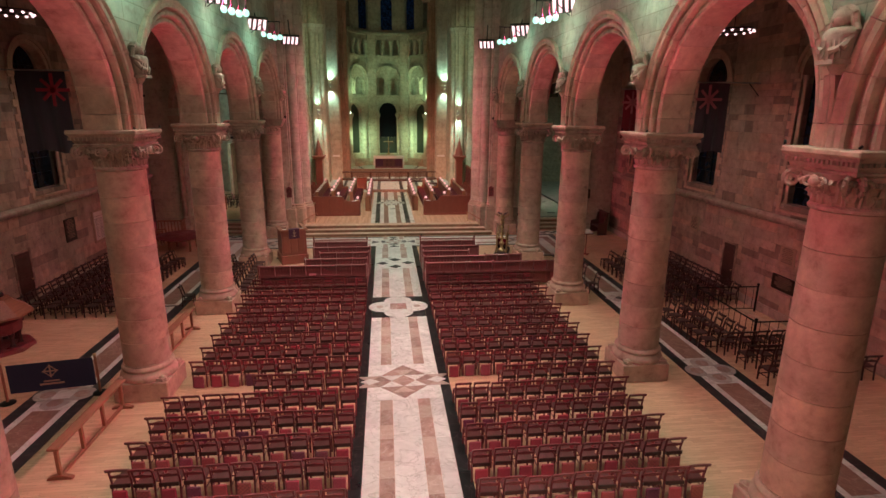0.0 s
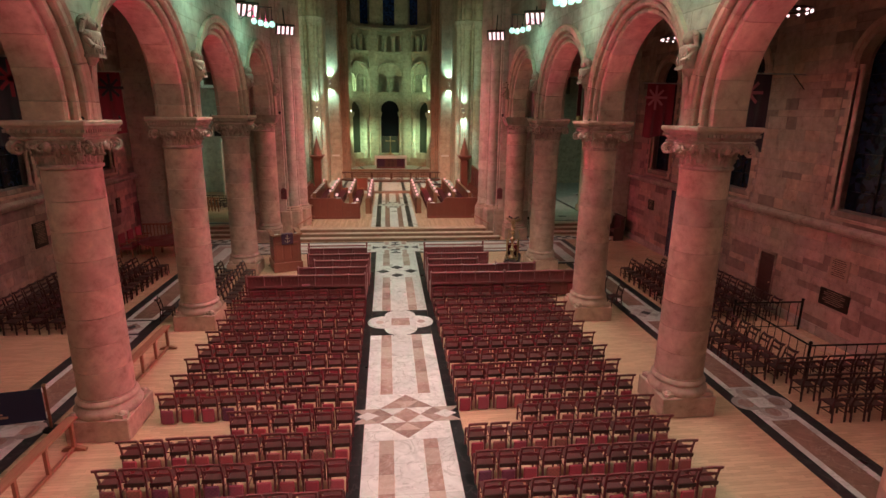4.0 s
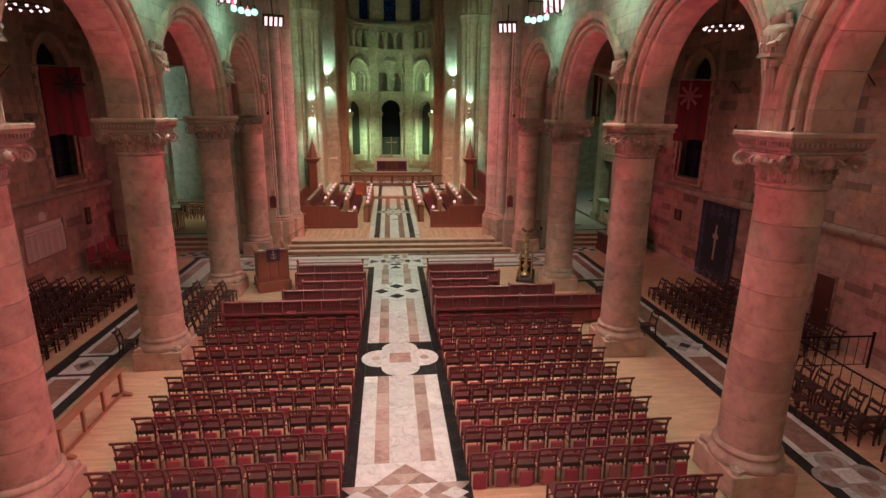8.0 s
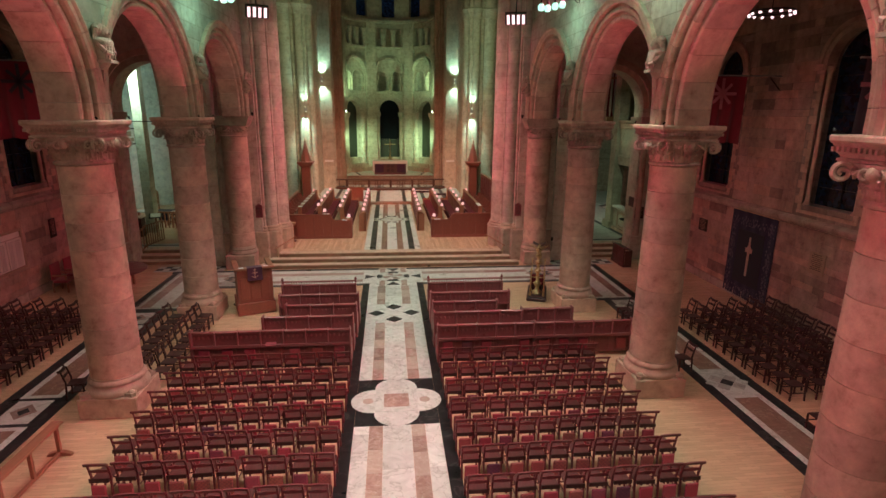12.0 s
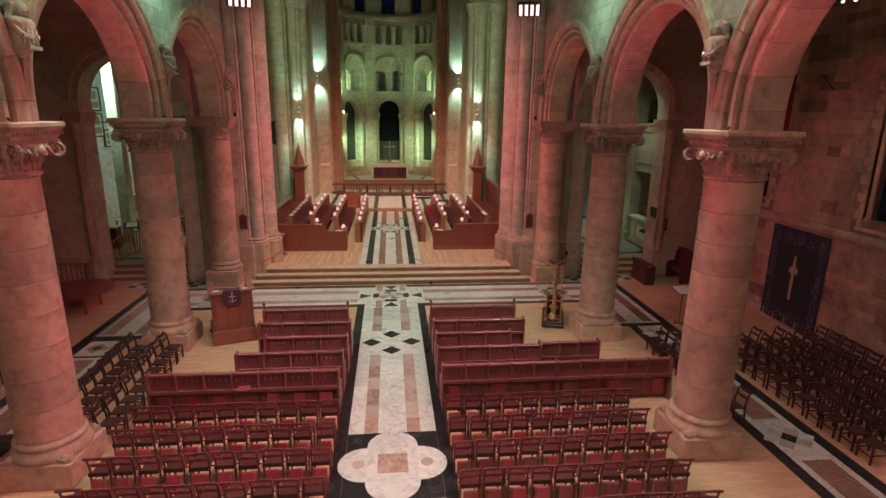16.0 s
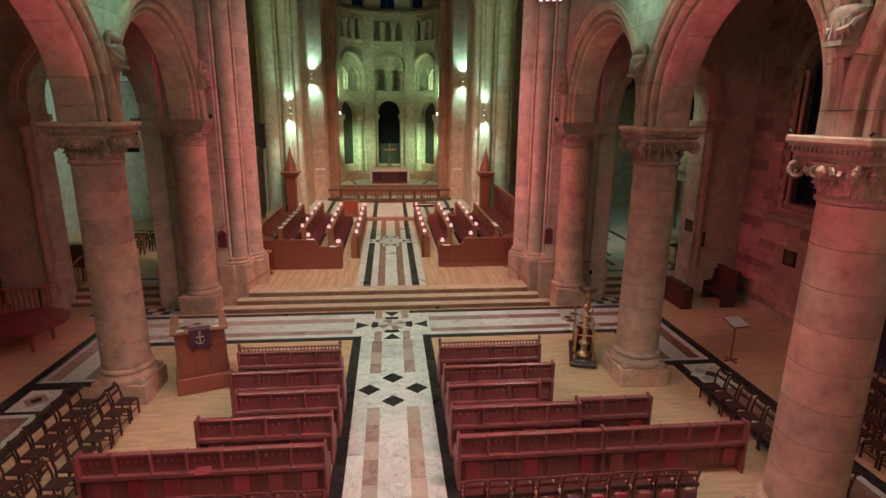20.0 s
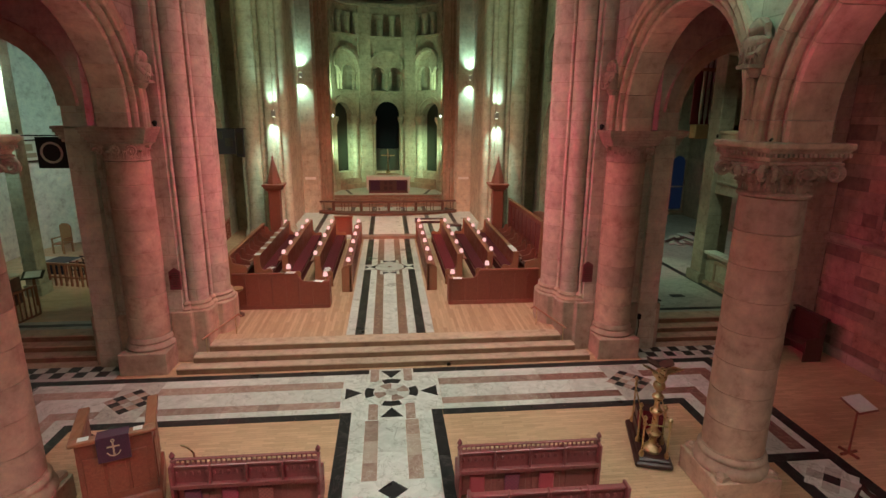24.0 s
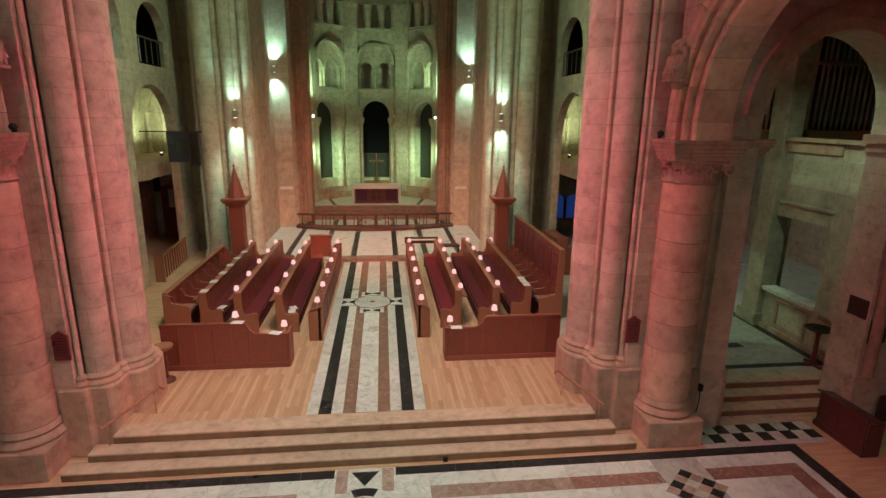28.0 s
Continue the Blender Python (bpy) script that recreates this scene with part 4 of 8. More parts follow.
# choir side walls with arcades in two tiers, set back from the piers
for s in (-1, 1):
    lo, hi = sorted((s * 8.3, s * 8.65))
    holes = [(18.0, 1.9, CH - 0.1, 5.6), (24.1, 2.05, CH - 0.1, 5.85)]
    structure("choir_wall", holed(Shape(), 14.2, 27.6, -0.3, 8.2, holes, lo, hi, "x"), CHOIRSTONE, "pale choir side wall with round arches")
    up = [(16.2, 0.9, 8.6, 9.9), (18.6, 0.9, 8.6, 9.9), (21.1, 1.1, 8.6, 9.75), (24.8, 1.45, 8.6, 9.45)]
    structure("gallery_wall", holed(Shape(), 14.2, 27.6, 8.2, 19.6, up, lo, hi, "x"), CHOIRSTONE, "upper choir wall with small round-headed openings")
    rails = thing("gallery_railing", "thin metal railings in the upper openings", "railing")
    for c, h, sl, sp in up:
        x = s * 8.5
        for j in range(6):
            y = c - h + 0.08 + j * (2 * h - 0.16) / 5
            make("baluster", Shape().tube((x, y, 8.7), (x, y, 9.58), 0.02, 6), PIPE, rails)
        make("top_rail", Shape().box(x - 0.03, x + 0.03, c - h, c + h, 9.58, 9.64), PIPE, rails)
    # dark-coloured back, floor and end stand in for the shade inside the gallery
    structure("gallery_back", Shape().box(*sorted((s * 11.5, s * 11.7)), 19.0, 30.6, 8.2, 12.4).box(*sorted((s * 8.67, s * 11.7)), 19.0, 30.9, 8.0, 8.2).box(*sorted((s * 9.12, s * 11.7)), 30.6, 30.8, 8.2, 12.4), CEILINGSHADE, "dark sheets behind the openings, the gallery's shade put into their colour")
    # outer transept walls seen through the arches
    far = 19.5 if s > 0 else 16.4
    lo2, hi2 = sorted((s * far, s * (far + 0.6)))
    structure("transept_wall", holed(Shape(), 12.9, 32, -0.3, 19.6, [(16.5, 0.5, 3.0, 7.5), (20.0, 0.5, 3.0, 7.5), (24.0, 0.5, 3.0, 7.0)], lo2, hi2, "x"), PLASTER if s < 0 else CHOIRSTONE, "pale transept wall with slit windows")
    structure("transept_end", Shape().box(*sorted((s * 9.1, s * 22)), 31.0, 31.6, -0.3, 19.6), PLASTER if s < 0 else CHOIRSTONE, "pale transept end wall")
    structure("transept_glass", Shape().box(*sorted((s * (far + 0.4), s * (far + 0.45))), 14, 26, 2.5, 9), GLASS, "dark leaded glass")
    structure("choir_aisle_ceiling", Shape().box(*sorted((s * 9.1, s * 22)), 12.9, 32, 12.5, 12.8), CEILINGSHADE, "dark ceiling")

    # gallery over the choir aisle, with a lit vaulted wall behind it
    structure("choir_gallery", Shape().box(*sorted((s * 8.67, s * 11.5)), 22.6, 30.9, 4.62, 4.86).box(*sorted((s * 8.67, s * 8.75)), 22.6, 30.9, 4.3, 4.62), STONE, "stone gallery floor behind the choir arch")
    structure("gallery_lower_wall", Shape().box(*sorted((s * 11.4, s * 11.6)), 21.6, 30.9, CH - 0.02, 4.6), STONE, "dim wall under the gallery")
    gw = Shape().box(*sorted((s * 11.3, s * 11.5)), 22.6, 30.9, 4.86, 8.0).box(*sorted((s * 9.1, s * 11.3)), 30.7, 30.9, 4.86, 8.0)
    structure("gallery_lit_wall", gw, CHOIRSTONE, "green-lit wall of the gallery")
    for y in (23.4, 25.2, 27.0, 28.8):
        structure("wall_shaft", Shape().lathe([(0.16, 4.86), (0.12, 5.1), (0.12, 6.7), (0.2, 6.95)], s * 11.2, y, 12).prism([(y - 0.12, 6.95), (y + 0.12, 6.95), (y + 0.85, 7.98), (y - 0.85, 7.98)], *sorted((s * 10.9, s * 11.3)), "x"), CHOIRSTONE, "vaulting shaft with spreading head", smooth=30)
    for x in (9.55, 10.45, 11.2):
        structure("wall_shaft", Shape().lathe([(0.16, 4.86), (0.11, 5.1), (0.11, 6.6), (0.2, 6.85)], s * x, 30.6, 12).prism([(s * x - 0.10, 6.85), (s * x + 0.10, 6.85), (s * x + 0.42, 7.98), (s * x - 0.42, 7.98)], 30.4, 30.7, "y"), CHOIRSTONE, "vaulting shaft with spreading head", smooth=30)
    gl = thing("gallery_lamp", "small floor lamp shining up the gallery vault", "lamp", "gallery lamps", Matrix.Translation((s * 10.0, 28.8, 4.86)))
    make("body", Shape().lathe([(0.08, 0), (0.08, 0.12), (0.06, 0.14)], 0, 0, 12), BRONZE, gl, smooth=40)
    make("lens", Shape().lathe([(0.055, 0.141), (0.055, 0.15)], 0, 0, 12), SCONCE_GLOW, gl, "glowing lens")

# second pair of clustered piers
for s in (-1, 1):
    X = lambda a, b: sorted((s * a, s * b))
    p2 = thing("choir_pier", "tall clustered pale stone pier lit from a wall light", "pier", "choir piers", kind="structure")
    make("core", Shape().box(*X(5.9, 7.15), 25.3, 27.6, 0, 19.6).box(*X(5.2, 5.95), 25.3, 26.6, 0, 19.6), CHOIRSTONE, p2)
    for x, y, r in ((6.62, 25.35, 0.44), (7.1, 25.5, 0.16), (6.10, 25.2, 0.15), (5.72, 25.1, 0.26), (5.38, 25.12, 0.14), (5.15, 25.5, 0.24), (5.2, 26.2, 0.22)):
        make("shaft", Shape().lathe([(r, CH), (r + 0.1, CH + 0.05), (r + 0.1, CH + 0.4), (r + 0.02, CH + 0.55), (r, CH + 0.6), (r, 12.6), (r + 0.05, 12.65), (r + 0.02, 12.8), (r + 0.14, 13.1), (r + 0.18, 13.2), (r, 13.3), (r, 19.6)], s * x, y, 28), CHOIRSTONE, p2, smooth=40)
    w = structure("sanctuary_side_wall", Shape().box(*X(5.32, 9.1), 27.6, 31.95, 0, 19.6), CHOIRSTONE, "pale sanctuary side wall")
    # pier before the apse and the wall that carries its arch
    p3 = thing("apse_pier", "stone pier at the apse with a wall light", "pier", "apse piers", kind="structure")
    make("core", Shape().box(*X(4.42, 6.4), 31.95, 33.2, 0, 19.6), CHOIRSTONE, p3, bevel=0.02)
    for x, y, r in ((4.42, 32.2, 0.08), (4.42, 32.7, 0.08)):
        make("shaft", Shape().lathe([(r, 0.7), (r + 0.08, 0.75), (r + 0.08, 1.1), (r, 1.25), (r, 19.6)], s * x, y, 24), CHOIRSTONE, p3, smooth=40)
    structure("apse_arch_wall", Shape().box(*X(3.95, 5.6), 33.2, 34.0, 0, 19.6).box(*X(3.70, 4.05), 33.5, 34.6, 0, 19.6), REDSTONE, "red-lit smooth stone wall beside the apse arch")
    for x in (4.05, 4.22):
        structure("wall_shaft", Shape().lathe([(0.07, 1.4), (0.07, 19.6)], s * x, 33.2, 12), REDSTONE, "thin stone shaft", smooth=40)

# apse: a half round wall with three tiers of openings
AC = (0.0, 36.4)
AR = 4.1
apse = Shape()


def apse_wall(shape, z0, z1, holes, thick=0.6, step=3.0, rad=None):
    """Curved wall round AC; holes: (centre angle, half angle, sill, springing); angles from the axis in degrees."""
    rad = rad or AR
    a = -112.0
    while a < 112.0 - 1e-6:
        b = a + step
        spans = [(z0, z1)]
        for c, h, sill, spring in holes:
            t0, t1 = (a - c) / h, (b - c) / h
            tm = (t0 + t1) / 2
            if abs(tm) < 1:
                w = h * math.pi / 180 * AR
                top = spring + w * math.sqrt(max(0.0, 1 - tm * tm))
                spans = [(z0, sill), (top, z1)] if sill > z0 + 0.01 else [(top, z1)]
        for lo, hi in spans:
            pts = []
            for z in (lo, hi):
                for t, r in ((a, rad), (b, rad), (b, rad + thick), (a, rad + thick)):
                    q = radians(t)
                    pts.append((AC[0] + r * math.sin(q), AC[1] + r * math.cos(q), z))
            shape.add(pts, [(3, 2, 1, 0), (4, 5, 6, 7), (0, 1, 5, 4), (1, 2, 6, 5), (2, 3, 7, 6), (3, 0, 4, 7)])
        a = b


BAYS = [-100, -50, 0, 50, 100]
# tall windows: centre, half angle, sill, springing
low = [(c * 1.09, 13.6 if c else 12.7, 2.6 if c else 2.5, 6.73 if c else 6.89) for c in BAYS]
apse_wall(apse, 0.6, 8.4, low, step=0.8)
structure("apse_wall", apse, CHOIRSTONE, "curved apse wall of pale stone with round arches")
# gallery: a wide round-headed recess in each bay, in it a thinner wall with a pair of arches
HOOD = {c: 1.18 if c == 0 else 1.26 for c in BAYS}
mid = Shape()
apse_wall(mid, 8.4, 12.35, [(c, math.degrees(HOOD[c] / AR), 8.62, 11.4 - HOOD[c]) for c in BAYS], thick=0.34, step=0.8)
structure("apse_gallery_wall", mid, CHOIRSTONE, "curved apse gallery wall with a wide recess in each bay")
pair = Shape()
apse_wall(pair, 8.6, 11.9, [(c + d * (8.2 if c == 0 else 8.8), 6.4, 8.63, 9.89) for c in BAYS for d in (-1, 1)], thick=0.22, step=0.6, rad=AR + 0.28)
structure("apse_gallery_screen", pair, CHOIRSTONE, "thin recessed wall with paired gallery arches")
top = Shape()
apse_wall(top, 12.35, 14.6, [(c + d, 3.4, 12.54, 13.82) for c in BAYS for d in (-12.5, 0, 12.5)], step=0.85)
structure("apse_arcade_wall", top, CHOIRSTONE, "curved upper arcade of small arches")
crown = Shape()
apse_wall(crown, 14.6, 19.6, [(c, 8.0, 15.0, 17.6) for c in (-70, -35, 0, 35, 70)], step=1.0)
structure("apse_clerestory_wall", crown, CHOIRSTONE, "curved clerestory wall with tall windows")


def ring_band(z0, z1, r0, r1, a0=-100, a1=100, step=4):
    sh = Shape()
    a = a0
    while a < a1:
        pts = []
        for z in (z0, z1):
            for t, r in ((a, r0), (a + step, r0), (a + step, r1), (a, r1)):
                q = radians(t)
                pts.append((AC[0] + r * math.sin(q), AC[1] + r * math.cos(q), z))
        sh.add(pts, [(3, 2, 1, 0), (4, 5, 6, 7), (0, 1, 5, 4), (1, 2, 6, 5), (2, 3, 7, 6), (3, 0, 4, 7)])
        a += step
    return sh


for z0, z1, r in ((8.38, 8.54, AR - 0.10), (12.36, 12.5, AR - 0.16), (14.45, 14.72, AR - 0.34)):
    structure("apse_cornice", ring_band(z0, z1, r, AR + 0.05), CHOIRSTONE, "stone cornice round the apse")
structure("apse_gallery_back", ring_band(8.4, 12.2, AR + 1.3, AR + 1.4, -28, 28), CHOIRSTONE, "dim gallery behind the apse arches")
structure("apse_gallery_floor", ring_band(8.45, 8.595, AR + 0.05, AR + 1.4), CHOIRSTONE, "stone floor of the apse gallery")
for c in (-66, 66):
    structure("apse_gallery_back", ring_band(8.4, 12.2, AR + 0.95, AR + 1.05, c - 36, c + 36), CHOIRSTONE, "pale recess behind the side gallery arches")
structure("apse_arcade_back", ring_band(12.3, 14.6, AR + 0.62, AR + 0.7), CHOIRSTONE, "pale recess behind the upper arcade")
structure("apse_glass", ring_band(14.8, 19.6, AR + 0.45, AR + 0.5), BLUEGLASS, "blue stained glass at night")
# recess panels whose dimness is painted in by their dark green colour
structure("apse_back", ring_band(0.6, 4.19, AR + 0.42, AR + 0.48, -30, 30), GREENSHADE, "panel below the east window, its shade put into the dark colour")
structure("east_glass", ring_band(4.2, 8.2, AR + 0.42, AR + 0.46, -16, 16, 2), EASTGLASS, "dark leaded east window")
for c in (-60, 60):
    structure("apse_glass", ring_band(2.2, 8.2, AR + 0.62, AR + 0.67, c - 21, c + 21, 3), GREENSHADE, "apse window recess wall, dim green shade put into its colour")


def on_apse(a, r):
    q = radians(a)
    return AC[0] + r * math.sin(q), AC[1] + r * math.cos(q)


def apse_ring(c, r, w, z, r0, r1, n=18):
    """Half ring laid on the curved wall round the angle c, springing at z."""
    sh = Shape()
    for i in range(n):
        pts = []
        for t in (i, i + 1):
            th = radians(180 * t / n)
            for rr in (r, r + w):
                for q in (r0, r1):
                    x, y = on_apse(c + math.degrees(rr * math.cos(th) / AR), q)
                    pts.append((x, y, z + rr * math.sin(th)))
        sh.add(pts, [(0, 2, 3, 1), (4, 5, 7, 6), (0, 1, 5, 4), (2, 6, 7, 3), (0, 4, 6, 2), (1, 3, 7, 5)])
    return sh


for c in BAYS[1:4]:
    bay = thing("apse_arch", "round apse arch with side shafts and a moulded head", "arch", "apse arches", kind="structure")
    lc, half, spring, rs = (0, 0.91, 6.89, 0.09) if c == 0 else (c * 1.09, 0.975, 6.73, 0.25)
    for d in (-1, 1):
        x, y = on_apse(lc + d * (math.degrees(half / AR) + (2.2 if c == 0 else 3.6)), AR - 0.02)
        make("shaft", Shape().lathe([(rs + 0.06, 2.05 if c else 1.34), (rs + 0.07, 2.15), (rs, 2.35), (rs, 6.09)], x, y, 20), CHOIRSTONE, bay, smooth=40)
        make("shaft_capital", Shape().lathe([(rs + 0.01, 6.09), (rs + 0.04, 6.15), (rs + 0.13, 6.38), (rs + 0.16, 6.44), (rs + 0.16, 6.67)], x, y, 12), CHOIRSTONE, bay, smooth=40)
    for r, w, dep in ((half + 0.02, 0.15, 0.04), (half + 0.19, 0.16, 0.10), (half + 0.37, 0.10, 0.17)):
        make("arch_ring", apse_ring(lc, r, w, spring, AR - dep, AR + 0.1), CHOIRSTONE, bay, smooth=40)
    gal = thing("gallery_arch", "paired gallery arches under one round head", "arch", "apse gallery arches", kind="structure")
    make("arch_head", apse_ring(c, HOOD[c] + 0.01, 0.18, 11.4 - HOOD[c], AR - 0.26, AR + 0.05), CHOIRSTONE, gal, smooth=40)
    g = 8.2 if c == 0 else 8.8
    for dc in (-g, g):
        make("small_arch", apse_ring(c + dc, 0.45, 0.13, 9.89, AR + 0.18, AR + 0.32, 12), CHOIRSTONE, gal, smooth=40)
    for d in (-g * 1.85, 0, g * 1.85):
        x, y = on_apse(c + d, AR + 0.24)
        make("shaft", Shape().lathe([(0.17, 8.6), (0.12, 8.74), (0.105, 9.6), (0.18, 9.72), (0.19, 9.88)], x, y, 12), CHOIRSTONE, gal, smooth=40)
    for d in (-18.75, -6.25, 6.25, 18.75):
        x, y = on_apse(c + d, AR - 0.04)
        make("shaft", Shape().lathe([(0.23, 12.51), (0.19, 12.62), (0.18, 13.55), (0.25, 13.68), (0.28, 13.86), (0.28, 13.95)], x, y, 12), CHOIRSTONE, gal, smooth=40)
# broad flat pilasters between the bays, with a thin shaft on each side below the gallery
for a in (-25.8, 25.8, -78, 78):
    pi_ = thing("apse_pilaster", "broad flat stone pilaster between the apse bays", "pilaster", "apse pilasters", kind="structure")
    make("base", ring_band(1.34, 2.1, AR - 0.34, AR + 0.02, a - 6.2, a + 6.2, 3.1), CHOIRSTONE, pi_)
    make("face", ring_band(2.1, 14.45, AR - 0.24, AR + 0.02, a - 5.4, a + 5.4, 2.7), CHOIRSTONE, pi_)
    make("impost", ring_band(6.45, 6.66, AR - 0.29, AR + 0.02, a - 6.0, a + 6.0, 3), CHOIRSTONE, pi_)
# wall over the sanctuary arch
sh = Shape()
arc = arch_pts(0, 14.5, 3.9, 24)
for (a, za), (b, zb) in zip(arc, arc[1:]):
    sh.prism([(a, max(za, 16.5)), (b, max(zb, 16.5)), (b, 19.6), (a, 19.6)], 33.2, 34.0, "y")
structure("sanctuary_arch_wall", sh, CHOIRSTONE, "wall above the sanctuary arch")
structure("wall_east", Shape().box(-22, 22, 44, 44.6, -0.3, 19.6), CHOIRSTONE, "plain outer east wall")

# ---- inlaid paving ----
SLABS = {}


def slab(parent, x0, x1, y0, y1, mat, z=0.0, t=0.006, name="slab"):
    """One stone of the paving, its joint left open all round."""
    g = 0.0025
    key = (round(x1 - x0, 3), round(y1 - y0, 3), mat.name)
    if key not in SLABS:
        a, b = (x1 - x0) / 2 - g, (y1 - y0) / 2 - g
        ob = make(name, Shape().box(-a, a, -b, b, -0.012, 0), mat)
        SLABS[key] = ob.data
        bpy.data.objects.remove(ob)
    return piece(name, SLABS[key], parent, Matrix.Translation(((x0 + x1) / 2, (y0 + y1) / 2, z + t)))


def inlay(parent, poly, mat, z=0.0, t=0.010, name="inlay"):
    c = Vector((sum(p[0] for p in poly) / len(poly), sum(p[1] for p in poly) / len(poly)))
    pts = [c + (Vector(p) - c) * 0.985 for p in poly]
    return make(name, Shape().prism([tuple(p) for p in pts], z - 0.01, z + t), mat, parent)


def disc(cx, cy, r, n=28, r2=None):
    return [(cx + r * math.cos(2 * math.pi * i / n), cy + (r2 or r) * math.sin(2 * math.pi * i / n)) for i in range(n)]


def sector(cx, cy, r0, r1, a0, a1, n=6):
    o = [(cx + r1 * math.cos(radians(a0 + (a1 - a0) * i / n)), cy + r1 * math.sin(radians(a0 + (a1 - a0) * i / n))) for i in range(n + 1)]
    if r0 < 0.01:
        return o + [(cx, cy)]
    return o + [(cx + r0 * math.cos(radians(a1 - (a1 - a0) * i / n)), cy + r0 * math.sin(radians(a1 - (a1 - a0) * i / n))) for i in range(n + 1)]


rng = random.Random(4)


def run(parent, x0, x1, y0, y1, mats, lengths, z=0.0, along="y"):
    p, end = (y0, y1) if along == "y" else (x0, x1)
    i = 0
    while p < end - 0.02:
        q = p + rng.choice(lengths)
        if end - q < 0.25:
            q = end
        m = mats[i % len(mats)] if len(mats) < 3 else rng.choice(mats)
        if along == "y":
            slab(parent, x0, x1, p, q, m, z)
        else:
            slab(parent, p, q, y0, y1, m, z)
        p = q
        i += 1


nave_pave = thing("aisle_pavement", "inlaid black, white and rose marble aisle down the nave", "pavement", kind="structure")
CUTS = [(-26.0, -6.62), (-4.72, -1.12), (0.98, 4.86), (6.60, 8.70)]
for s in (-1, 1):
    X = lambda a, b: sorted((s * a, s * b))
    run(nave_pave, *X(0.95, 1.21), -26.0, 8.84, [BLACK], [1.2, 1.2, 1.5])
    for y0, y1 in CUTS:
        run(nave_pave, *X(0.61, 0.95), y0, y1, [WHITE], [0.9, 1.2])
        run(nave_pave, *X(0.315, 0.61), y0, y1, [PINKM, PALEROSE], [0.55, 0.75, 0.62])
for y0, y1 in CUTS:
    run(nave_pave, -0.315, 0.315, y0, y1, [WHITE], [0.9, 1.2])
# star of triangles
yc = -5.67
slab(nave_pave, -0.95, 0.95, yc - 0.95, yc + 0.95, WHITE)
for k in range(-3, 3):
    z0, z1 = yc + k * 0.30, yc + (k + 1) * 0.30
    for j in range(-4, 5):
        b = j * 0.31
        up = (j + k) % 2 == 0
        tri = [(b - 0.31, z0), (b + 0.31, z0), (b, z1)] if up else [(b - 0.31, z1), (b, z0), (b + 0.31, z1)]
        cx, cy = b, (z0 + z1) / 2
        if abs(cx) / 1.15 + abs(cy - yc) / 1.05 < 0.98:
            inlay(nave_pave, tri, PINKM if up == (k >= 0) else PALEROSE if (j % 3 == 0) else WHITE)
for s in (-1, 1):
    inlay(nave_pave, [(s * 0.62, yc), (s * 0.9, yc - 0.17), (s * 1.14, yc), (s * 0.9, yc + 0.17)], WHITE, t=0.013)
# four-lobed medallion
slab(nave_pave, -0.95, 0.95, -1.12, 0.98, BLACK)
for i in range(4):
    a = radians(90 * i)
    cx, cy = 0.56 * math.cos(a), -0.07 + 0.56 * math.sin(a)
    inlay(nave_pave, disc(cx, cy, 0.53), WHITE, t=0.010)
    if i % 2 == 0:
        inlay(nave_pave, disc(cx + 0.12 * math.cos(a), cy, 0.13, 10), PALEROSE, t=0.013)
slab(nave_pave, -0.50, 0.50, -0.57, 0.43, WHITE, t=0.014)
slab(nave_pave, -0.30, 0.30, -0.37, 0.23, PINKM, t=0.017)
# four black diamonds
slab(nave_pave, -0.95, 0.95, 4.86, 6.60, WHITE)
for x, y in ((0.6, 5.73), (-0.6, 5.73), (0, 6.31), (0, 5.15)):
    inlay(nave_pave, [(x - 0.29, y), (x, y - 0.27), (x + 0.29, y), (x, y + 0.27)], BLACK)

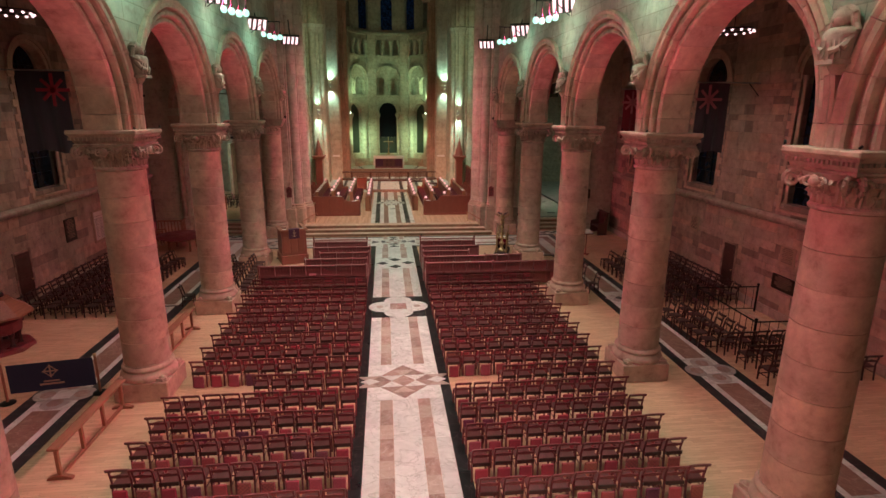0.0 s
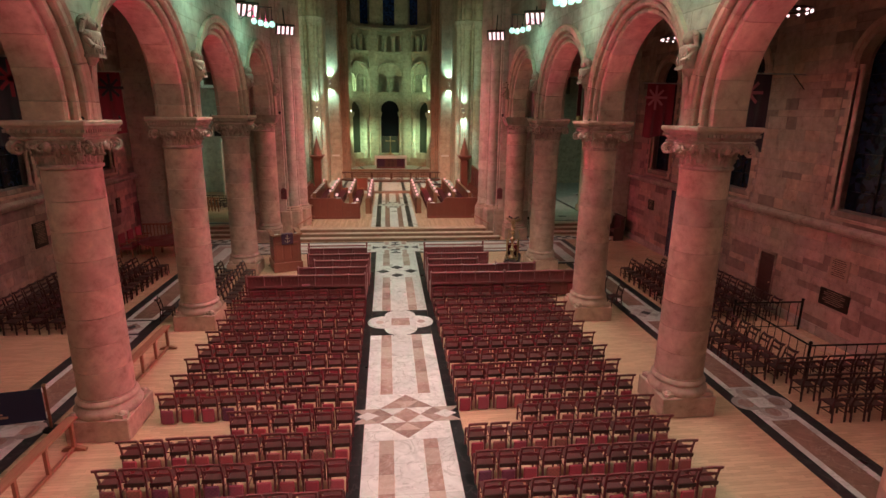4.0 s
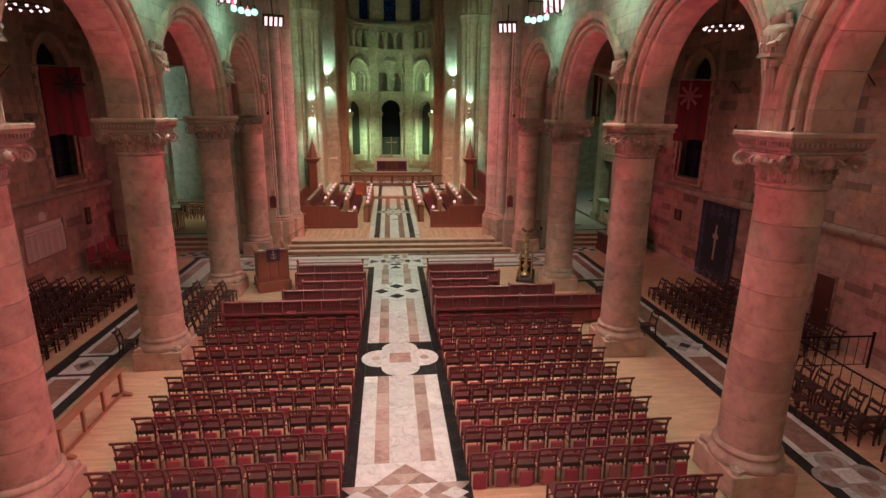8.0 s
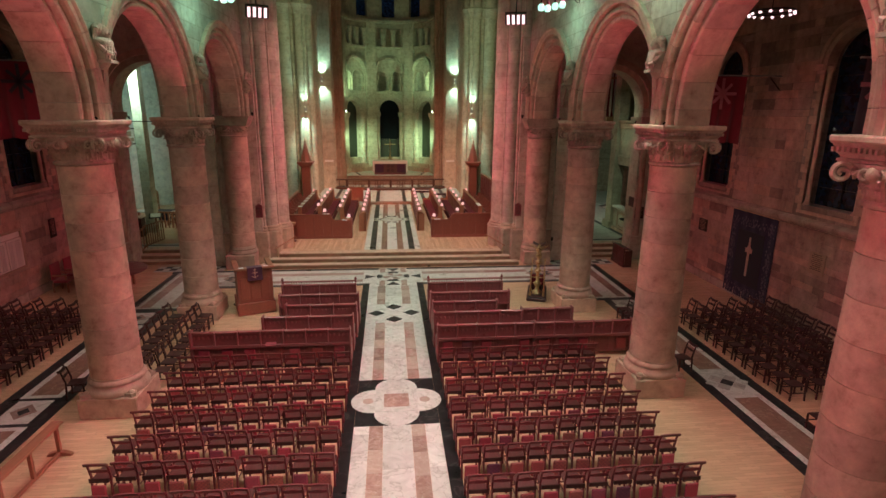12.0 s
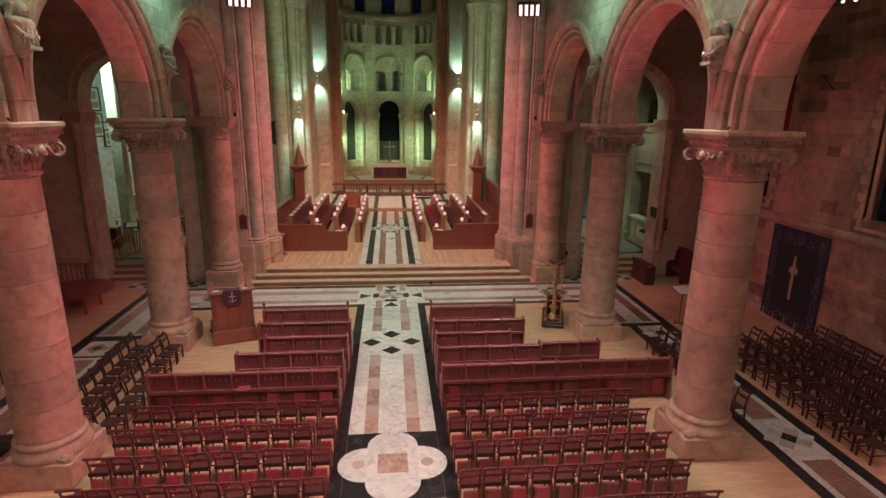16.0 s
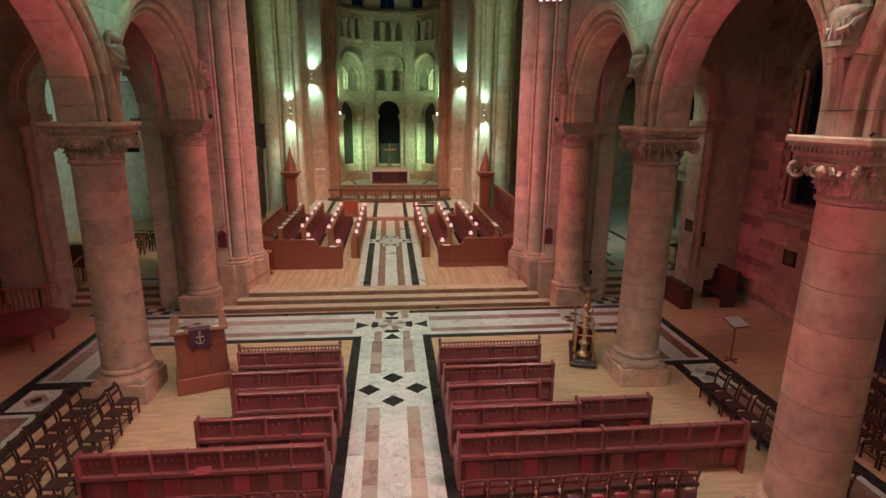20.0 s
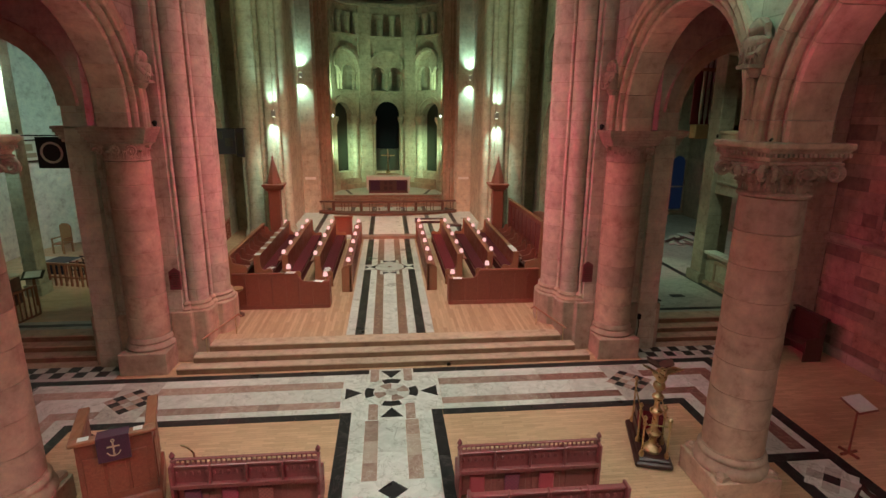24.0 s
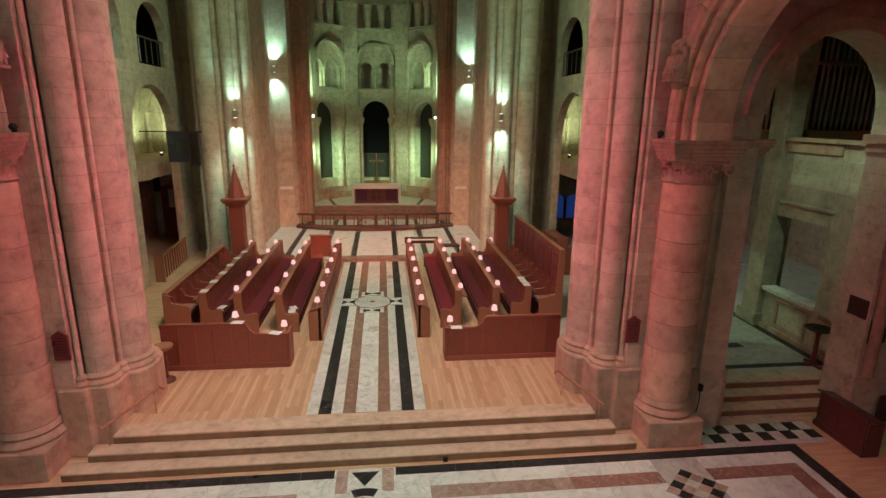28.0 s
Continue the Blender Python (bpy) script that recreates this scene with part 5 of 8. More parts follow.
cross = thing("crossing_pavement", "banded marble pavement across the nave below the choir steps", "pavement", kind="structure")
for s in (-1, 1):
    X = lambda a, b: sorted((s * a, s * b))
    run(cross, *X(0.6, 9.35), 11.0, 11.25, [BLACK], [1.2, 1.5], along="x")
    run(cross, *X(1.21, 7.34), 8.84, 9.09, [BLACK], [1.2, 1.5], along="x")
    slab(cross, *X(0.95, 1.21), 8.84, 9.09, BLACK)
    for y0, y1, m in ((10.62, 11.0, WHITE), (10.27, 10.62, PINKM), (9.62, 10.27, WHITE), (9.32, 9.62, PINKM), (9.09, 9.32, WHITE)):
        far = DEEPROSE if m is PINKM and s > 0 else m
        run(cross, *X(1.25, 4.0), y0, y1, [m], [0.5, 0.8, 1.1] if m is PINKM else [0.9, 1.3], along="x")
        run(cross, *X(4.0, 5.85), y0, y1, [far], [0.7, 0.9], along="x")
        # the bands turn the corner into the side aisle
        v0, v1 = {11.0: (8.85, 9.05), 10.62: (8.50, 8.85), 10.27: (7.95, 8.50), 9.62: (7.65, 7.95), 9.32: (7.34, 7.65)}[y1]
        run(cross, *X(6.85, v1), y0, y1, [far], [0.8, 1.1], along="x")
        run(cross, *X(v0, v1), 6.84, y0, [far], [0.7, 1.0])
    run(cross, *X(7.34, 9.05), 6.72, 6.84, [WHITE], [0.9], along="x")
    run(cross, *X(7.10, 9.05), 6.46, 6.72, [BLACK], [1.0], along="x")
    run(cross, *X(7.10, 7.34), 6.72, 8.84, [BLACK], [1.2])
    # chequered lozenge in the band
    slab(cross, *X(5.85, 6.85), 9.09, 11.0, GREYM)
    for i in range(4):
        for j in range(4):
            cx, cy = s * 6.35 + (i - j) * 0.16, 10.05 + (i + j - 3) * 0.15
            m = BLACK if (i + j) % 2 == 0 and (i in (0, 3) or j in (0, 3)) else PINKM if (i + j) % 2 else GREYM
            inlay(cross, [(cx - 0.16, cy), (cx, cy - 0.15), (cx + 0.16, cy), (cx, cy + 0.15)], m)
    # chequer before the aisle steps
    for i in range(10):
        for j in range(2):
            x = 7.3 + i * 0.29
            slab(cross, *X(x, x + 0.29), 11.42 + j * 0.32, 11.74 + j * 0.32, BLACK if (i + j) % 2 else WHITE)
    slab(cross, *X(7.3, 10.2), 12.06, 12.42, STEPSTONE)
    slab(cross, *X(7.3, 10.2), 11.25, 11.42, WHITE)
slab(cross, -1.25, 1.25, 9.09, 11.0, WHITE)
slab(cross, -0.95, 0.95, 8.70, 9.09, WHITE)
slab(cross, -0.6, 0.6, 11.0, 11.25, WHITE)
for sx in (-1, 1):
    for y0, y1 in ((8.72, 9.42), (10.55, 11.23)):
        x0, x1 = sorted((sx * 0.33, sx * 0.56))
        slab(cross, x0, x1, y0, y1, PINKM, t=0.009)
SC = (0.0, 9.98)
inlay(cross, disc(*SC, 0.70, 40), WHITE, t=0.012)
for i in range(8):
    inlay(cross, sector(*SC, 0.46, 0.68, 45 * i - 22.5, 45 * i + 22.5), BLACK if i % 2 == 0 else WHITE, t=0.015)
    inlay(cross, sector(*SC, 0.16, 0.44, 45 * i, 45 * i + 45), PINKM if i % 2 == 0 else WHITE, t=0.015)
inlay(cross, disc(*SC, 0.16, 16), GREYM, t=0.017)
for i in range(4):
    m = Matrix.Rotation(radians(90 * i), 2)
    tri = [m @ Vector(p) for p in ((0.74, 0.0), (1.16, -0.27), (1.16, 0.27))]
    inlay(cross, [(SC[0] + p[0], SC[1] + p[1]) for p in tri], BLACK, t=0.013)

for s in (-1, 1):
    X = lambda a, b: sorted((s * a, s * b))
    side = thing("side_aisle_pavement", "brown and white marble strip with black borders along the side aisle", "pavement", "side aisle pavements", kind="structure")
    o = -0.08 if s < 0 else 0.0
    run(side, *X(7.82 + o, 8.10 + o), -26, 6.46, [BLACK], [1.5])
    run(side, *X(9.05 + o, 9.34 + o), -26, 11.0, [BLACK], [1.5])
    MOT = [-17.5, -11.65, -5.85, 0.12, 5.84] if s > 0 else [-17.5, -11.6, -5.6, 0.1, 5.84]
    edges = [-26] + MOT
    for a, b in zip(edges, edges[1:]):
        y0 = a + (0.62 if a > -26 else 0)
        y1 = b - 0.62
        run(side, *X(8.10 + o, 8.26 + o), y0, y1, [WHITE], [1.4])
        run(side, *X(8.89 + o, 9.05 + o), y0, y1, [WHITE], [1.4])
        run(side, *X(8.26 + o, 8.89 + o), y0 + 0.14, y1 - 0.14, [BROWNM], [0.9, 1.2])
        slab(side, *X(8.26 + o, 8.89 + o), y0, y0 + 0.14, WHITE)
        slab(side, *X(8.26 + o, 8.89 + o), y1 - 0.14, y1, WHITE)
    for k, y in enumerate(MOT):
        c = s * (8.575 + o)
        slab(side, c - 0.475, c + 0.475, y - 0.62, y + 0.62, BLACK if s < 0 and k != 2 else WHITE)
        if s < 0 and k != 2:
            slab(side, c - 0.40, c + 0.40, y - 0.5, y + 0.5, WHITE, t=0.010)
            inlay(side, [(c - 0.3, y), (c, y - 0.33), (c + 0.3, y), (c, y + 0.33)], PINKM, t=0.013)
            inlay(side, [(c - 0.14, y), (c, y - 0.16), (c + 0.14, y), (c, y + 0.16)], BLACK, t=0.016)
        elif k in (0, 2):
            for dx, dy in ((0.40, 0), (-0.40, 0), (0, 0.42), (0, -0.42)):
                inlay(side, disc(c + dx, y + dy, 0.32, 20), GREYM, t=0.011)
                inlay(side, disc(c + dx, y + dy, 0.18, 12), PINKM, t=0.014)
            slab(side, c - 0.22, c + 0.22, y - 0.22, y + 0.22, WHITE, t=0.016)
        else:
            for i in range(3):
                for j in range(3):
                    cx, cy = c + (i - j) * 0.20, y + (i + j - 2) * 0.20
                    inlay(side, [(cx - 0.2, cy), (cx, cy - 0.2), (cx + 0.2, cy), (cx, cy + 0.2)], BLACK if (i, j) == (1, 1) else GREYM if (i + j) % 2 else WHITE, t=0.012)

choir_pave = thing("choir_pavement", "striped black, white and brown marble aisle through the choir", "pavement", kind="structure")
for s in (-1, 1):
    X = lambda a, b: sorted((s * a, s * b))
    for a, b, m in ((1.05, 1.31, WHITE), (0.77, 1.05, BLACK), (0.52, 0.77, WHITE), (0.24, 0.52, BROWNM)):
        run(choir_pave, *X(a, b), 12.45, 24.86, [m], [1.3, 1.6], CH)
run(choir_pave, -0.24, 0.24, 12.45, 24.86, [WHITE], [0.9], CH)


def medallion(parent, cx, cy, z, k=1.0):
    """Pale disc with black bow ties on four sides, let into the stripes."""
    slab(parent, cx - 1.05 * k, cx + 1.05 * k, cy - 0.36 * k, cy + 0.36 * k, WHITE, z, t=0.009)
    slab(parent, cx - 0.40 * k, cx + 0.40 * k, cy - 1.06 * k, cy + 1.06 * k, WHITE, z, t=0.010)
    for d in (-1, 1):
        slab(parent, cx - 1.05 * k, cx + 1.05 * k, cy + d * 0.36 * k - 0.025, cy + d * 0.36 * k + 0.025, GREYM, z, t=0.012)
    inlay(parent, disc(cx, cy, 0.68 * k, 32), BROWNM, z, t=0.013)
    inlay(parent, disc(cx, cy, 0.63 * k, 32), WHITE, z, t=0.016)
    for i in range(4):
        m = Matrix.Rotation(radians(90 * i), 2)
        for tri in (((0.86, -0.02), (0.72, -0.28), (1.02, -0.28)), ((0.86, 0.02), (1.02, 0.28), (0.72, 0.28))) if i % 2 else (((0.84, 0.0), (1.03, -0.22), (1.03, 0.22)), ((0.82, 0.0), (0.60, 0.20), (0.60, -0.20))):
            inlay(parent, [(cx + k * (m @ Vector(p))[0], cy + k * (m @ Vector(p))[1]) for p in tri], BLACK, z, t=0.019)
    inlay(parent, disc(cx, cy, 0.09 * k, 10), BROWNM, z, t=0.019)


medallion(choir_pave, 0.0, 19.6, CH)
sanct_pave = thing("sanctuary_pavement", "white sanctuary paving with dark green-black bands", "pavement", kind="structure")
for x in (-3.9, -2.35, -0.95, 0.95, 2.35, 3.9):
    run(sanct_pave, x - 0.13, x + 0.13, 25.4, 34.1, [BLACK], [1.4], 0.70)
medallion(sanct_pave, 0.0, 33.0, 0.70, 0.95)
for x in (-2.6, 2.6):
    inlay(sanct_pave, [(x - 0.12, 35.55), (x + 0.12, 35.55), (x * 1.3 + 0.1, 39.0), (x * 1.3 - 0.1, 39.0)], BLACK, 1.34)
for s in (-1, 1):
    tp = thing("transept_pavement", "pale transept paving with black borders", "pavement", kind="structure")
    X = lambda a, b: sorted((s * a, s * b))
    run(tp, *X(8.4, 12.9), 13.75, 13.95, [BLACK], [1.5], CH - 0.004, "x")
    if s < 0:
        continue
    run(tp, *X(12.0, 12.25), 13.95, 24, [BLACK], [1.5], CH - 0.004)
    run(tp, *X(9.4, 9.6), 14.6, 24, [BLACK], [1.5], CH - 0.004)
    slab(tp, *X(10.2, 10.7), 15.0, 15.3, BLACK, CH - 0.004)
    slab(tp, *X(9.9, 10.1), 16.2, 17.4, BLACK, CH - 0.004)

# ---- chairs and pews ----


def church_chair(name, wood, seat, with_kneeler, label, group):
    ch = thing(name, label, "chair", group)
    w, d = 0.168, 0.175
    make("seat", Shape().box(-w - 0.004, w + 0.004, -d - 0.01, d + 0.01, 0.37, 0.40), seat, ch, bevel=0.008)
    for s in (-1, 1):
        make("back_leg", Shape().add([(s * w + dx, -d + dy, 0) for dx, dy in ((-0.016, -0.05), (0.016, -0.05), (0.016, -0.018), (-0.016, -0.018))]
                                     + [(s * w + dx, -d + dy, 0.45) for dx, dy in ((-0.016, -0.016), (0.016, -0.016), (0.016, 0.016), (-0.016, 0.016))]
                                     + [(s * w + dx, -d + dy, 0.74) for dx, dy in ((-0.014, -0.085), (0.014, -0.085), (0.014, -0.06), (-0.014, -0.06))],
                                     [(3, 2, 1, 0), (0, 1, 5, 4), (1, 2, 6, 5), (2, 3, 7, 6), (3, 0, 4, 7), (4, 5, 9, 8), (5, 6, 10, 9), (6, 7, 11, 10), (7, 4, 8, 11), (8, 9, 10, 11)]), wood, ch)
        make("front_leg", Shape().box(s * w - 0.016, s * w + 0.016, d - 0.02, d + 0.012, 0, 0.37), wood, ch)
    rail = Shape()
    n = 6
    pts, fs = [], []
    for i in range(n + 1):
        a = -0.193 + 0.386 * i / n
        c = 0.036 * (2 * a / 0.386) ** 2
        pts += [(a, -0.262 - c, 0.705 + c * 0.5), (a, -0.235 - c, 0.705 + c * 0.5), (a, -0.255 - c, 0.765 + c * 0.5), (a, -0.285 - c, 0.765 + c * 0.5)]
        if i:
            for k in range(4):
                fs.append((4 * i - 4 + k, 4 * i - 4 + (k + 1) % 4, 4 * i + (k + 1) % 4, 4 * i + k))
    rail.add(pts, fs + [(0, 1, 2, 3), (4 * n + 3, 4 * n + 2, 4 * n + 1, 4 * n)])
    make("top_rail", rail, wood, ch)
    sl = []
    for i in range(7):
        u = -1 + i / 3
        sl.append((u * w, 0.605 + 0.022 * (1 - abs(u)) ** 2 + 0.008 * u * u))
    make("back_slat", Shape().prism([(p, q) for p, q in sl] + [(p, 0.565 - 0.012 * (1 - abs(p / w))) for p, q in reversed(sl)], -0.237, -0.219, "y"), wood, ch)
    if with_kneeler:
        make("book_ledge", Shape().box(-w, w, -0.255, -0.185, 0.375, 0.39).box(-w, w, -0.265, -0.254, 0.375, 0.455), BLACKWOOD, ch)
        make("kneeler", Shape().box(-0.125, 0.125, -0.315, -0.268, 0.02, 0.345), HASSOCK, ch, "embroidered red hassock hung behind the chair", bevel=0.018)
    make("stretcher", Shape().box(-w, w, d - 0.012, d + 0.004, 0.16, 0.185).box(-w - 0.008, -w + 0.008, -d, d, 0.2, 0.22).box(w - 0.008, w + 0.008, -d, d, 0.2, 0.22), wood, ch)
    return ch


nave_chair = church_chair("church_chair", DARKOAK, SEATWOOD, True, "dark red-brown wooden church chair with a red hassock hung behind", "nave chairs")
plain_chair = church_chair("ladder_back_chair", BLACKWOOD, BLACKWOOD, False, "dark wooden ladder-back church chair in the side aisle", "side aisle chairs")
r2 = random.Random(7)
placed = False
for side in (-1, 1):
    for k in range(15):
        y = 1.42 - 0.842 * k - (0.06 if k > 8 else 0)
        for i in range(10):
            x = side * (1.35 + 0.432 * i)
            if side > 0 and k == 9 and i < 3:
                continue
            if side < 0 and k == 9 and i > 5:
                continue
            if k > 12 and i > 9:
                continue
            m = pose(x + r2.uniform(-0.012, 0.012), y + r2.uniform(-0.02, 0.02), 0, 0, 0, r2.uniform(-2.2, 2.2))
            if not placed:
                nave_chair.matrix_world = m
                placed = True
            else:
                copy_thing(nave_chair, m)


def chair_block(x0, y0, nx, ny, dx, dy, turn, skip=()):
    global pc_used
    for i in range(nx):
        for j in range(ny):
            if (i, j) in skip:
                continue
            m = pose(x0 + i * dx + r2.uniform(-0.02, 0.02), y0 + j * dy + r2.uniform(-0.02, 0.02), 0, 0, 0, turn + r2.uniform(-3, 3))
            if not pc_used:
                plain_chair.matrix_world = m
                pc_used = True
            else:
                copy_thing(plain_chair, m)


pc_used = False
# blocks in the side aisles, turned towards the nave
chair_block(9.72, -0.7, 5, 12, 0.69, 0.45, 90)
chair_block(9.75, -6.6, 7, 3, 0.46, 0.92, 0)
chair_block(9.25, -4.6, 2, 6, 0.72, 0.49, 90)
chair_block(-12.5, -0.1, 5, 14, 0.66, 0.45, -90)
chair_block(7.75, 2.35, 1, 6, 0.5, 0.44, 90)
chair_block(7.75, 0.9, 1, 1, 0.5, 0.46, 95)
for x0, n in ((-6.91, 9), (-6.03, 9)):
    for j in range(n):
        copy_thing(plain_chair, pose(x0 + 0.022 * j + r2.uniform(-0.02, 0.02), 4.96 - 0.465 * j, 0, 0, 0, -92 + r2.uniform(-3, 3)))
copy_thing(plain_chair, pose(-7.62, 0.75, 0, 0, 0, -80))
copy_thing(plain_chair, pose(-9.75, 5.9, 0, 0, 0, -80))


def pew(x0, x1, y, h=1.06, open_top=False, label="long dark mahogany pew with panelled back and book rest"):
    p = thing("pew", label, "pew", "front pews", Matrix.Translation(((x0 + x1) / 2, y, 0)))
    w = (x1 - x0) / 2
    n = max(3, round(2 * w / 0.6))
    bk_ = make("back", Shape().box(-w, w, -0.02, 0.02, 0.10, h - 0.06), PEWOAK, p)
    for i in range(n):
        a = -w + 2 * w * i / n
        b = a + 2 * w / n
        make("panel", Shape().box(a + 0.05, b - 0.05, -0.035, -0.02, 0.14, 0.60), PEWOAK, bk_, bevel=0.012)
        if i % 4 != 3:
            make("kneeler", Shape().box((a + b) / 2 - 0.14, (a + b) / 2 + 0.14, -0.10, -0.04, 0.20, 0.57), HASSOCK, p, "red embroidered hassock", bevel=0.02)
        if i:
            make("stile", Shape().box(a - 0.018, a + 0.018, -0.12, 0.03, 0.66, h + 0.03), PEWOAK, p, bevel=0.008)
    make("book_rest", Shape().box(-w, w, -0.17, -0.02, 0.64, 0.67).box(-w, w, -0.175, -0.16, 0.64, 0.72), PEWOAK, p, bevel=0.005)
    make("cap_rail", Shape().box(-w - 0.02, w + 0.02, -0.06, 0.05, h - 0.06, h), PEWOAK, p, bevel=0.015)
    if open_top:
        make("crest_rail", Shape().box(-w, w, -0.03, 0.03, h + 0.08, h + 0.115), PEWOAK, p, bevel=0.008)
        cr_ = Shape()
        for i in range(int(2 * w / 0.085)):
            u = -w + 0.04 + i * 0.085
            cr_.box(u - 0.012, u + 0.012, -0.015, 0.015, h, h + 0.08)
        tagged(make("crest_band", cr_, PEWOAK, p), kind="stuff")
    make("seat", Shape().box(-w, w, 0.02, 0.42, 0.41, 0.45), PEWOAK, p, bevel=0.01)
    carve = Shape()
    k = int(2 * w / 0.12)
    for i in range(k):
        u = -w + 0.06 + i * (2 * w - 0.12) / max(1, k - 1)
        carve.ball(u, -0.03, h - 0.17, 0.038, 0.012, 0.05, 6, 4)
    tagged(make("carved_band", carve, PEWOAK, bk_), kind="stuff")
    for s in (-1, 1):
        make("bench_end", Shape().prism([(-0.16, 0), (0.44, 0), (0.44, 0.60), (0.30, 0.68), (0.10, 0.72), (0.07, h + 0.05), (-0.16, h + 0.05)], s * w - 0.025, s * w + 0.025, "x"), PEWOAK, p, bevel=0.01)
        if open_top:
            make("finial", Shape().lathe([(0.035, h + 0.05), (0.045, h + 0.08), (0.02, h + 0.11), (0.05, h + 0.17), (0.02, h + 0.23), (0.004, h + 0.25)], s * w, 0.0, 10), PEWOAK, p, smooth=50)


for x0, x1, y in ((-5.35, -1.22, 1.98), (-3.72, -1.2, 2.95), (-3.25, -1.16, 3.9), (-3.62, -1.14, 4.85)):
    pew(x0, x1, y)
for x0, x1, y in ((1.18, 3.9, 2.02), (3.92, 6.75, 2.02), (1.16, 3.78, 3.0), (3.8, 5.35, 3.12), (1.2, 3.2, 3.9), (1.2, 3.78, 4.78)):
    pew(x0, x1, y)
pew(-3.75, -1.3, 6.0, 1.02, True, "front pew with a carved open top and small finials")
pew(1.2, 3.78, 5.95, 1.02, True, "front pew with a carved open top and small finials")
make_book = Shape().box(-0.13, 0.13, -0.09, 0.09, 0, 0.015)
book = make("service_book", make_book, KNEELER)
book.matrix_world = pose(-3.3, 1.87, 0.70, 10, 0, 4)
tagged(book, "open red service book on a pew rest", "book")

# ---- choir furniture ----


def shade_lamp(x, y, z):
    l = thing("candle_lamp", "small brass stall lamp with a glowing pinkish shade", "lamp", "stall lamps", Matrix.Translation((x, y, z)))
    make("stem", Shape().lathe([(0.045, 0), (0.045, 0.012), (0.012, 0.03), (0.010, 0.16)], 0, 0, 8), BRASS, l, smooth=40)
    make("shade", Shape().lathe([(0.085, 0.14), (0.075, 0.20), (0.06, 0.27), (0.058, 0.275)], 0, 0, 12), SHADE_GLOW, l, "lit pinkish shade", smooth=40)
    return l


one_lamp = None


def put_lamp(x, y, z):
    global one_lamp
    if one_lamp is None:
        one_lamp = shade_lamp(x, y, z)
    else:
        copy_thing(one_lamp, Matrix.Translation((x, y, z)))


def stall_front(s):
    """Panelled end of the stalls with a swept shoulder down to the aisle."""
    p = thing("choir_stall", "panelled red oak end of the choir stalls with a dipped shoulder", "choir stall", "stall fronts")
    y = 14.82
    poly = [(2.03, 0), (5.12, 0), (5.12, 1.22), (3.12, 1.22), (3.04, 1.20), (2.98, 1.06), (2.86, 0.95), (2.72, 0.93), (2.03, 0.93)]
    make("panel_board", Shape().prism([(s * a, CH + b) for a, b in poly], y, y + 0.07, "y"), OAK, p, bevel=0.012)
    for i in range(7):
        a = 2.12 + i * 0.43
        t = 0.80 if a < 2.7 else 1.08
        make("stile", Shape().box(*sorted((s * a, s * (a + 0.05))), y - 0.018, y, CH + 0.14, CH + t), OAK, p)
    make("rail", Shape().box(*sorted((s * 2.03, s * 5.12)), y - 0.025, y, CH, CH + 0.14).box(*sorted((s * 3.1, s * 5.12)), y - 0.02, y + 0.09, CH + 1.18, CH + 1.24), OAK, p, bevel=0.008)
    make("return_end", Shape().box(*sorted((s * 2.0, s * 2.07)), y, y + 0.55, CH, CH + 0.94), OAK, p, bevel=0.01)


def desk_row(s, x, y0, y1, h, lamps):
    """Low book desk before the first pew, with lamps along the top."""
    d = thing("stall_desk", "long low red oak choir desk beside the aisle", "choir desk", "choir desks")
    df_ = make("front", Shape().box(*sorted((s * x, s * (x + 0.06))), y0, y1, CH, CH + h - 0.05), OAK, d)
    make("top", Shape().prism([(s * (x - 0.03), CH + h), (s * (x + 0.30), CH + h - 0.08), (s * (x + 0.30), CH + h - 0.11), (s * (x - 0.03), CH + h - 0.04)], y0, y1, "y"), OAK, d)
    for e in (y0, y1 - 0.07):
        make("end_panel", Shape().prism([(s * (x - 0.04), CH), (s * (x + 0.34), CH), (s * (x + 0.34), CH + h - 0.12), (s * (x + 0.20), CH + h + 0.0), (s * (x - 0.04), CH + h + 0.05)], e, e + 0.07, "y"), REDOAK, d, bevel=0.01)
    n = int((y1 - y0) / 0.8)
    for i in range(n):
        a = y0 + 0.15 + i * (y1 - y0 - 0.2) / n
        make("panel", Shape().box(*sorted((s * (x - 0.014), s * x)), a, a + 0.55, CH + 0.15, CH + h - 0.25), OAK, df_, bevel=0.006)
    for i in range(lamps):
        put_lamp(s * (x + 0.10), y0 + 0.25 + i * (y1 - y0 - 0.5) / max(1, lamps - 1), CH + h - 0.03)


